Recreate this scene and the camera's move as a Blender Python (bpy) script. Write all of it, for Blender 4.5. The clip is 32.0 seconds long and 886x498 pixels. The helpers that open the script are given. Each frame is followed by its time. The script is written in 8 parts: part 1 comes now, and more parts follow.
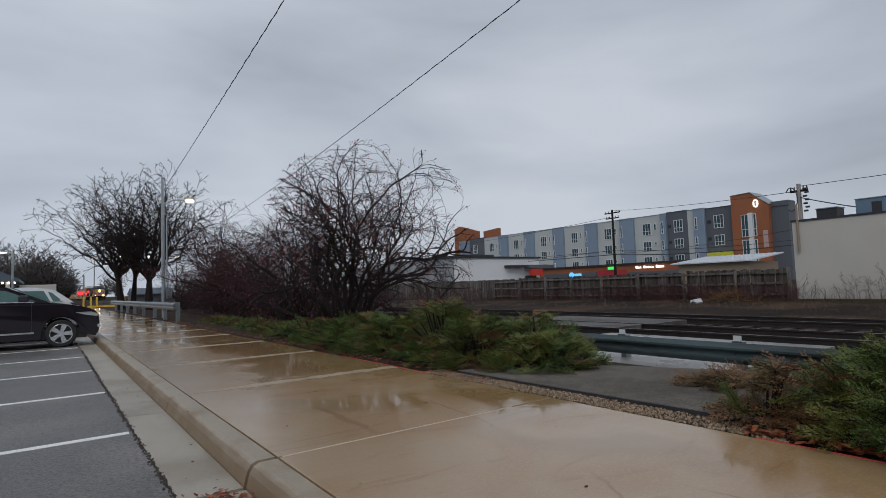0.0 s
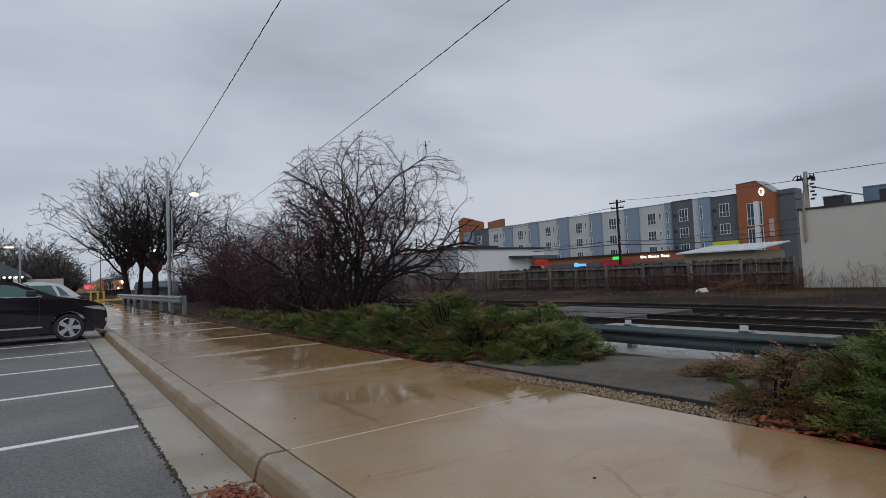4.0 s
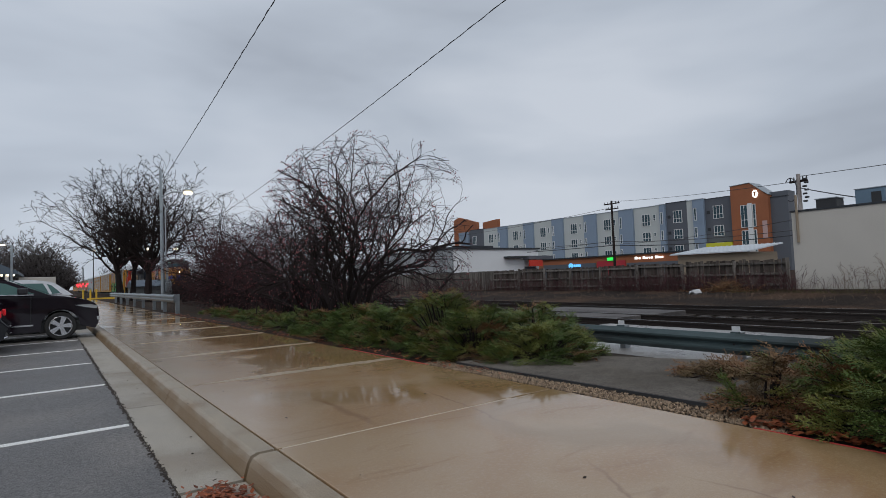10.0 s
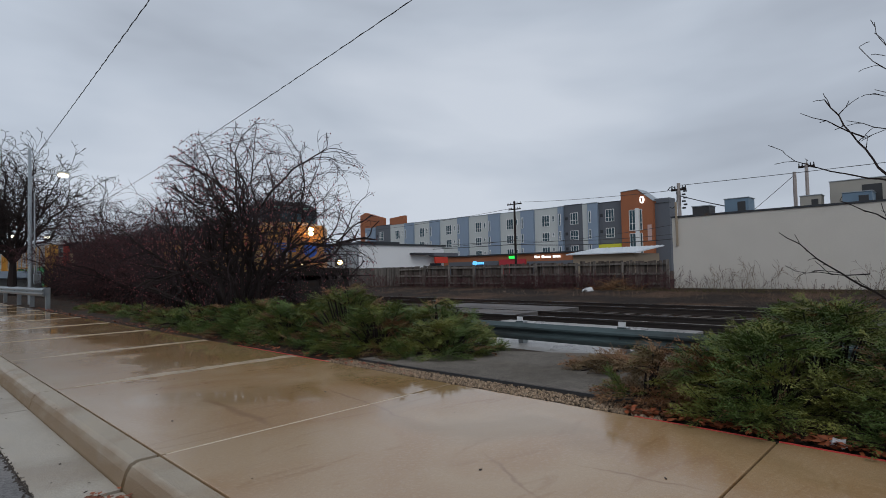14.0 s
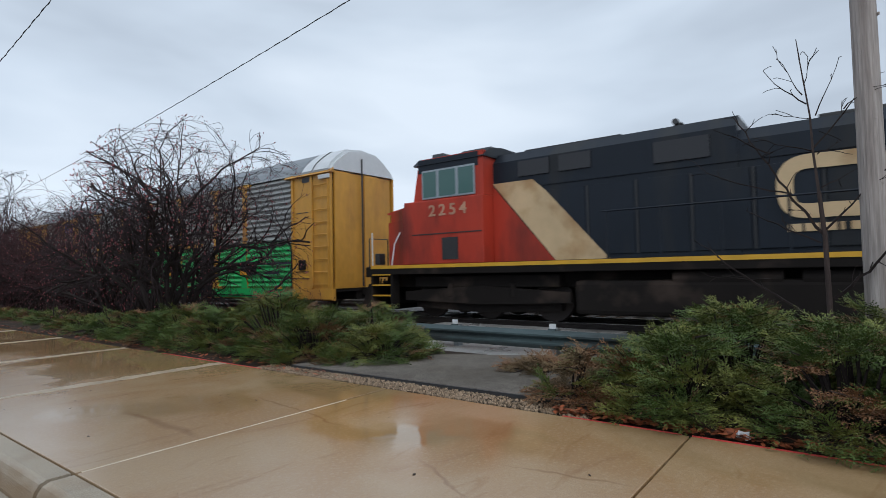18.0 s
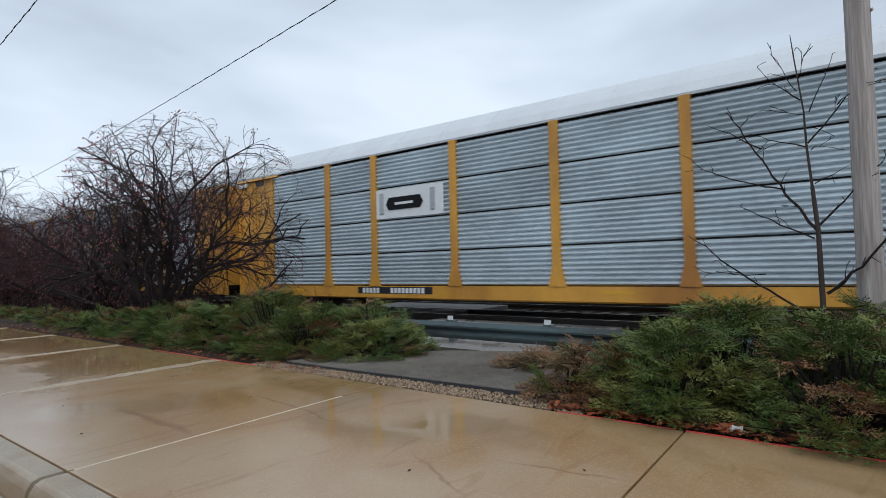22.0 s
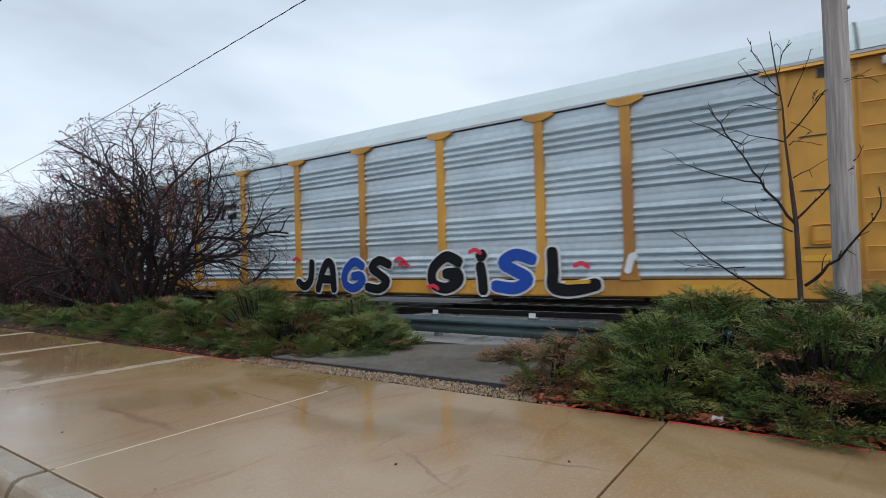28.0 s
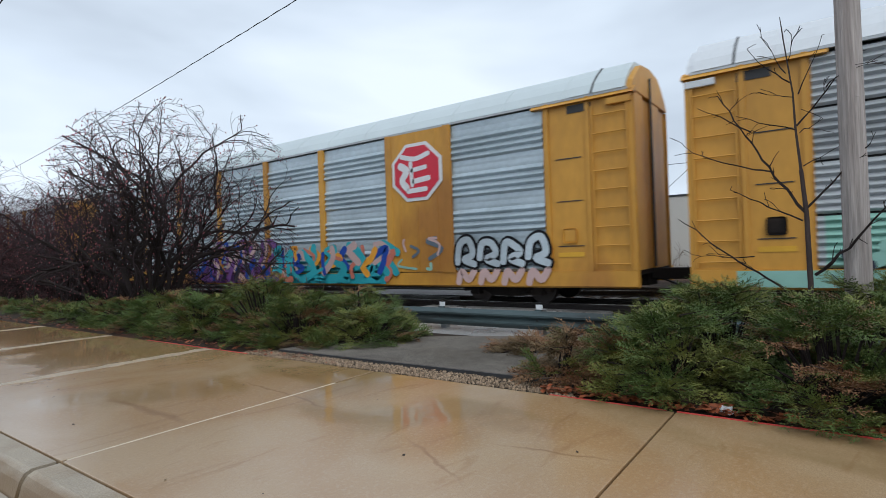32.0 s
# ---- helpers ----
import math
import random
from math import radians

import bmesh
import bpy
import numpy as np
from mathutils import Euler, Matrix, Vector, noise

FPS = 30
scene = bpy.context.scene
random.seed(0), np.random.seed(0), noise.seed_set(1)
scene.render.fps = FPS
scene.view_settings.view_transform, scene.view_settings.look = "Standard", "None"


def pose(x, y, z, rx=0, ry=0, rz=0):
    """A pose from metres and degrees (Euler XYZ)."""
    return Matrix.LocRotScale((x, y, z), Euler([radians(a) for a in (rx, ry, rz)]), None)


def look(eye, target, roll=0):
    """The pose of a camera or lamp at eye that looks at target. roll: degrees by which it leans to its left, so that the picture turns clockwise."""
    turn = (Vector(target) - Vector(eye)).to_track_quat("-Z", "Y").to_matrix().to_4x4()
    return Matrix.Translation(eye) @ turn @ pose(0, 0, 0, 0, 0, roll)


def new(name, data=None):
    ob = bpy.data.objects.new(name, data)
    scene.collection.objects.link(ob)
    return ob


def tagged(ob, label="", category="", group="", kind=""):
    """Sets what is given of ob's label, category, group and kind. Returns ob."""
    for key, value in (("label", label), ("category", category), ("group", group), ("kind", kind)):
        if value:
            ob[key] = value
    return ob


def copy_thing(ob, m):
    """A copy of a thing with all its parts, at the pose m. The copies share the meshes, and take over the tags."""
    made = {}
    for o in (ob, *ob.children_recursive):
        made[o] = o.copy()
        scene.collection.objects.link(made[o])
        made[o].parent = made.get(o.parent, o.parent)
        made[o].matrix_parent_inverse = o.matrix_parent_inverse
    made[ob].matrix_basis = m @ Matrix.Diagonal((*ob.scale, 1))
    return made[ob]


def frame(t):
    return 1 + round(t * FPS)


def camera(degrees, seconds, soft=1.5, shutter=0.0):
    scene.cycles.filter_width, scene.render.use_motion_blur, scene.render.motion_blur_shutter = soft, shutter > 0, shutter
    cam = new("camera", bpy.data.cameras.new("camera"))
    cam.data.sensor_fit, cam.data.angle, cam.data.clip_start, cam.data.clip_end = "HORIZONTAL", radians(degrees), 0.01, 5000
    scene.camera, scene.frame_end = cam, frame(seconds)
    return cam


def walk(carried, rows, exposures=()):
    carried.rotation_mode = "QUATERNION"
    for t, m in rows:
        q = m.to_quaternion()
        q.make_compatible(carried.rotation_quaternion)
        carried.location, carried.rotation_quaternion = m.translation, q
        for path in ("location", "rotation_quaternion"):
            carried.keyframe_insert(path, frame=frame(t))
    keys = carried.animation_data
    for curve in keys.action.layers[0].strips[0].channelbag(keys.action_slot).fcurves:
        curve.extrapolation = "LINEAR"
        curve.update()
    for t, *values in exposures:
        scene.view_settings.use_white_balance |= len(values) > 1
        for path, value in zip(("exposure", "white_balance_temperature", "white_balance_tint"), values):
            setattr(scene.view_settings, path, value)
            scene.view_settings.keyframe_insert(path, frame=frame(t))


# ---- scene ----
cam = camera(78.61, 32.0, soft=0.8, shutter=0.14)
# seconds, the sway of the eye, then tilt, lean and turn, of a camera held at one spot in the parking lot
EYE = (0.0, 0.0, 1.17)
PATH = [
    (0, -0.012, 0.012, -0.020, 93.82, 1.91, -36.00), (0.5, -0.004, 0.013, -0.024, 93.73, 1.97, -35.83), (1, -0.004, 0.013, -0.021, 93.61, 2.03, -35.75),
    (1.5, -0.002, 0.018, -0.022, 93.53, 2.06, -35.78), (2, -0.006, 0.010, -0.019, 93.46, 2.13, -35.89), (2.5, -0.003, 0.013, -0.016, 93.35, 2.23, -35.87),
    (3, -0.007, 0.018, -0.017, 93.22, 2.30, -35.78), (3.5, -0.011, 0.028, -0.009, 93.00, 2.32, -35.67), (5.5, -0.031, 0.027, -0.011, 92.86, 2.34, -34.98),
    (6, -0.029, 0.024, -0.008, 92.85, 2.36, -34.80), (6.5, -0.025, 0.023, -0.006, 92.82, 2.45, -34.78), (7, -0.017, 0.023, -0.006, 92.80, 2.45, -34.85),
    (7.5, -0.011, 0.019, -0.007, 92.80, 2.38, -35.10), (8, -0.013, 0.013, -0.004, 92.86, 2.28, -35.31), (8.5, -0.010, 0.018, -0.011, 92.91, 2.23, -35.46),
    (9, -0.014, 0.021, -0.013, 92.92, 2.16, -35.63), (9.5, -0.006, 0.018, -0.016, 92.93, 2.13, -35.78), (10, 0.000, 0.019, -0.015, 92.89, 2.07, -36.06),
    (10.5, -0.002, 0.014, -0.011, 92.84, 1.99, -36.42), (11, -0.000, 0.021, -0.011, 92.75, 1.84, -36.81), (11.5, 0.000, 0.022, -0.008, 92.66, 1.66, -37.20),
    (12, -0.005, 0.023, -0.013, 92.58, 1.48, -37.60), (12.5, -0.009, 0.020, -0.007, 92.46, 1.32, -38.22), (13, 0.005, 0.024, -0.007, 92.32, 1.18, -39.83),
    (13.5, 0.020, 0.025, -0.016, 92.25, 1.35, -44.48), (14, 0.021, 0.017, -0.013, 92.19, 1.24, -46.00), (14.5, 0.026, 0.006, -0.005, 92.09, 1.23, -48.09),
    (15, 0.036, 0.012, 0.001, 91.93, 1.25, -50.13), (15.5, 0.037, -0.012, 0.004, 91.86, 1.34, -51.11), (17.5, 0.006, -0.027, 0.014, 92.11, 1.27, -52.70),
    (18, -0.000, -0.020, 0.018, 92.23, 1.25, -52.68), (18.5, -0.014, -0.013, 0.013, 92.38, 1.20, -52.76), (19, 0.000, -0.008, 0.011, 92.33, 1.22, -52.68),
    (19.5, 0.022, -0.007, 0.006, 92.25, 1.27, -52.70), (20, 0.023, -0.012, 0.002, 92.17, 1.32, -52.81), (20.5, 0.015, -0.015, 0.016, 91.99, 1.36, -53.06),
    (21, 0.011, -0.022, 0.012, 92.01, 1.32, -53.24), (21.5, -0.001, -0.023, 0.010, 91.94, 1.34, -53.29), (22, 0.008, -0.016, 0.013, 91.86, 1.34, -53.19),
    (22.5, 0.015, -0.020, 0.018, 91.85, 1.29, -53.12), (23, 0.008, -0.026, 0.017, 91.82, 1.27, -53.22), (23.5, -0.001, -0.036, 0.023, 91.76, 1.22, -53.32),
    (24, -0.006, -0.041, 0.020, 91.76, 1.24, -53.33), (24.5, -0.005, -0.033, 0.020, 91.68, 1.24, -53.42), (25, 0.002, -0.034, 0.007, 91.72, 1.31, -53.43),
    (25.5, 0.007, -0.034, 0.004, 91.59, 1.45, -53.55), (27.5, 0.004, -0.014, 0.014, 91.23, 1.56, -54.76), (28, 0.000, -0.015, 0.017, 91.18, 1.59, -54.81),
    (28.5, -0.004, -0.017, 0.019, 91.10, 1.60, -54.89), (29, -0.007, -0.009, 0.011, 91.08, 1.63, -54.86), (29.5, -0.013, -0.006, 0.009, 90.98, 1.65, -54.82),
    (30, -0.013, -0.006, 0.015, 90.76, 1.67, -54.69), (30.5, -0.008, -0.010, 0.008, 90.69, 1.73, -54.50), (31, 0.003, -0.011, 0.005, 90.63, 1.79, -54.37),
    (31.5, 0.009, -0.019, 0.004, 90.53, 1.91, -54.20), (32, 0.011, -0.006, 0.007, 90.41, 1.97, -54.13),
]
EXPOSURES = [(0.0, -0.16, 6500, 10), (13.0, -0.09, 6440, 10), (15.5, 0.04, 6370, 9), (17.5, 0.32, 6250, 7), (20.0, 0.46, 6250, 7), (25.0, 0.42, 6260, 7), (32.0, 0.57, 6290, 7)]
walk(cam, [(t, pose(EYE[0] + x, EYE[1] + y, EYE[2] + z, a, b, c)) for t, x, y, z, a, b, c in PATH], EXPOSURES)

# ---- light ----
world = bpy.data.worlds.new("overcast_sky")
scene.world = world
world.use_nodes = True
wn, wl = world.node_tree.nodes, world.node_tree.links
wn.clear()


def wnode(kind, **values):
    n = wn.new(kind)
    for k, v in values.items():
        n.inputs[k].default_value = v
    return n


sky = wn.new("ShaderNodeTexSky")
sky.sky_type, sky.sun_disc, sky.sun_elevation, sky.sun_rotation = "NISHITA", False, radians(22), radians(120)
w_co = wn.new("ShaderNodeTexCoord")
w_map = wn.new("ShaderNodeMapping")
w_map.inputs["Scale"].default_value = (1.0, 1.0, 3.3)
w_map.inputs["Rotation"].default_value = (0.10, -0.06, 0.4)
wl.new(w_co.outputs["Generated"], w_map.inputs["Vector"])
w_noise = wnode("ShaderNodeTexNoise", Scale=1.3, Detail=4.0, Roughness=0.43, Distortion=0.4)
w_noise2 = wnode("ShaderNodeTexNoise", Scale=3.6, Detail=3.5, Roughness=0.46, Distortion=0.2)
for n in (w_noise, w_noise2):
    wl.new(w_map.outputs["Vector"], n.inputs["Vector"])
w_mix = wn.new("ShaderNodeMath")
w_mix.operation = "MULTIPLY_ADD"
w_mix.inputs[1].default_value = 0.3
wl.new(w_noise2.outputs["Fac"], w_mix.inputs[0])
wl.new(w_noise.outputs["Fac"], w_mix.inputs[2])
w_ramp = wn.new("ShaderNodeValToRGB")
for pos, col in ((0.48, (0.355, 0.395, 0.46)), (0.66, (0.46, 0.51, 0.585)), (0.85, (0.57, 0.615, 0.685))):
    e = w_ramp.color_ramp.elements[0] if pos == 0.48 else w_ramp.color_ramp.elements.new(pos)
    e.position, e.color = pos, (*col, 1)
w_ramp.color_ramp.elements.remove(w_ramp.color_ramp.elements[-1])
wl.new(w_mix.outputs[0], w_ramp.inputs["Fac"])
w_bg_sky = wnode("ShaderNodeBackground", Strength=0.05)
w_bg_cloud = wnode("ShaderNodeBackground", Strength=1.14)
wl.new(sky.outputs["Color"], w_bg_sky.inputs["Color"])
wl.new(w_ramp.outputs["Color"], w_bg_cloud.inputs["Color"])
w_dot = wn.new("ShaderNodeVectorMath")
w_dot.operation = "DOT_PRODUCT"
w_dot.inputs[1].default_value = (-0.25, 0.95, 0.18)
wl.new(w_co.outputs["Generated"], w_dot.inputs[0])
w_side = wn.new("ShaderNodeMapRange")
for k, v in zip(("From Min", "From Max", "To Min", "To Max"), (0.72, 1.0, 1.13, 1.24)):
    w_side.inputs[k].default_value = v
wl.new(w_dot.outputs["Value"], w_side.inputs["Value"])
wl.new(w_side.outputs["Result"], w_bg_cloud.inputs["Strength"])
w_blend = wnode("ShaderNodeMixShader", Fac=0.94)
w_out = wn.new("ShaderNodeOutputWorld")
wl.new(w_bg_sky.outputs[0], w_blend.inputs[1])
wl.new(w_bg_cloud.outputs[0], w_blend.inputs[2])
wl.new(w_blend.outputs[0], w_out.inputs["Surface"])

sun = new("sun", bpy.data.lights.new("sun", "SUN"))
sun.data.energy, sun.data.angle, sun.data.color = 0.85, radians(40), (1.0, 0.97, 0.93)
sun.matrix_world = look((-30, -20, 45), (0, 10, 0))


# ---- materials ----
def material(name, color, rough=0.6, metal=0.0, vary=0.25, scale=8.0, fine=60.0, bump=0.0, bump_scale=80.0, tint=None,
             tint_at=0.6, island=0.0, rand=0.0, rough_vary=0.15, emit=0.0, spec=0.5, stretch=(1, 1, 1), coat=0.0, speck=None):
    """A surface with blotches at two scales, a second colour in patches, uneven gloss and fine relief."""
    m = bpy.data.materials.new(name)
    m.use_nodes = True
    n, l = m.node_tree.nodes, m.node_tree.links
    b = n["Principled BSDF"]
    b.inputs["Metallic"].default_value = metal
    b.inputs["Specular IOR Level"].default_value = spec
    if coat:
        b.inputs["Coat Weight"].default_value, b.inputs["Coat Roughness"].default_value = coat, 0.08
    co, mp = n.new("ShaderNodeTexCoord"), n.new("ShaderNodeMapping")
    mp.inputs["Scale"].default_value = stretch
    l.new(co.outputs["Object"], mp.inputs["Vector"])

    def tex(s, detail):
        t = n.new("ShaderNodeTexNoise")
        t.inputs["Scale"].default_value, t.inputs["Detail"].default_value = s, detail
        l.new(mp.outputs["Vector"], t.inputs["Vector"])
        return t.outputs["Fac"]

    def mul_add(a, k, c):
        t = n.new("ShaderNodeMath")
        t.operation = "MULTIPLY_ADD"
        l.new(a, t.inputs[0])
        t.inputs[1].default_value = k
        if isinstance(c, (int, float)):
            t.inputs[2].default_value = c
        else:
            l.new(c, t.inputs[2])
        return t.outputs[0]

    big, small = tex(scale, 5), tex(fine, 4)
    value = mul_add(big, vary * 2.2, mul_add(small, vary * 1.2, 1 - vary * 1.7))
    if speck:
        r = n.new("ShaderNodeMapRange")
        l.new(tex(speck[0], 2), r.inputs["Value"])
        for k, v in zip(("From Min", "From Max", "To Min", "To Max"), (0.32, 0.68, 1 - speck[1], 1 + speck[1])):
            r.inputs[k].default_value = v
        t = n.new("ShaderNodeMath")
        t.operation = "MULTIPLY"
        l.new(value, t.inputs[0])
        l.new(r.outputs["Result"], t.inputs[1])
        value = t.outputs[0]
    if island:
        g = n.new("ShaderNodeNewGeometry")
        value = mul_add(g.outputs["Random Per Island"], island, mul_add(value, 1.0, -island / 2))
    if rand:
        g = n.new("ShaderNodeObjectInfo")
        value = mul_add(g.outputs["Random"], rand, mul_add(value, 1.0, -rand / 2))
    hsv = n.new("ShaderNodeHueSaturation")
    l.new(value, hsv.inputs["Value"])
    if tint:
        mix, ramp = n.new("ShaderNodeMix"), n.new("ShaderNodeMapRange")
        mix.data_type = "RGBA"
        l.new(tex(scale * 0.6, 6), ramp.inputs["Value"])
        ramp.inputs["From Min"].default_value, ramp.inputs["From Max"].default_value = tint_at - 0.08, tint_at + 0.08
        l.new(ramp.outputs["Result"], mix.inputs["Factor"])
        mix.inputs["A"].default_value, mix.inputs["B"].default_value = (*color, 1), (*tint, 1)
        l.new(mix.outputs["Result"], hsv.inputs["Color"])
    else:
        hsv.inputs["Color"].default_value = (*color, 1)
    l.new(hsv.outputs["Color"], b.inputs["Base Color"])
    l.new(mul_add(big, rough_vary * 2, rough - rough_vary), b.inputs["Roughness"])
    if bump:
        bp = n.new("ShaderNodeBump")
        bp.inputs["Strength"].default_value, bp.inputs["Distance"].default_value = bump, 0.02
        l.new(tex(bump_scale, 4), bp.inputs["Height"])
        l.new(bp.outputs["Normal"], b.inputs["Normal"])
    if emit:
        b.inputs["Emission Color"].default_value, b.inputs["Emission Strength"].default_value = (*color, 1), emit
    return m


def glass_material(name, color, rough=0.04):
    m = bpy.data.materials.new(name)
    m.use_nodes = True
    b = m.node_tree.nodes["Principled BSDF"]
    b.inputs["Base Color"].default_value = (*color, 1)
    b.inputs["Roughness"].default_value = rough
    b.inputs["Specular IOR Level"].default_value = 0.4
    return m


def lamp_material(name, color, strength):
    m = bpy.data.materials.new(name)
    m.use_nodes = True
    b = m.node_tree.nodes["Principled BSDF"]
    b.inputs["Base Color"].default_value = (*color, 1)
    b.inputs["Emission Color"].default_value, b.inputs["Emission Strength"].default_value = (*color, 1), strength
    return m


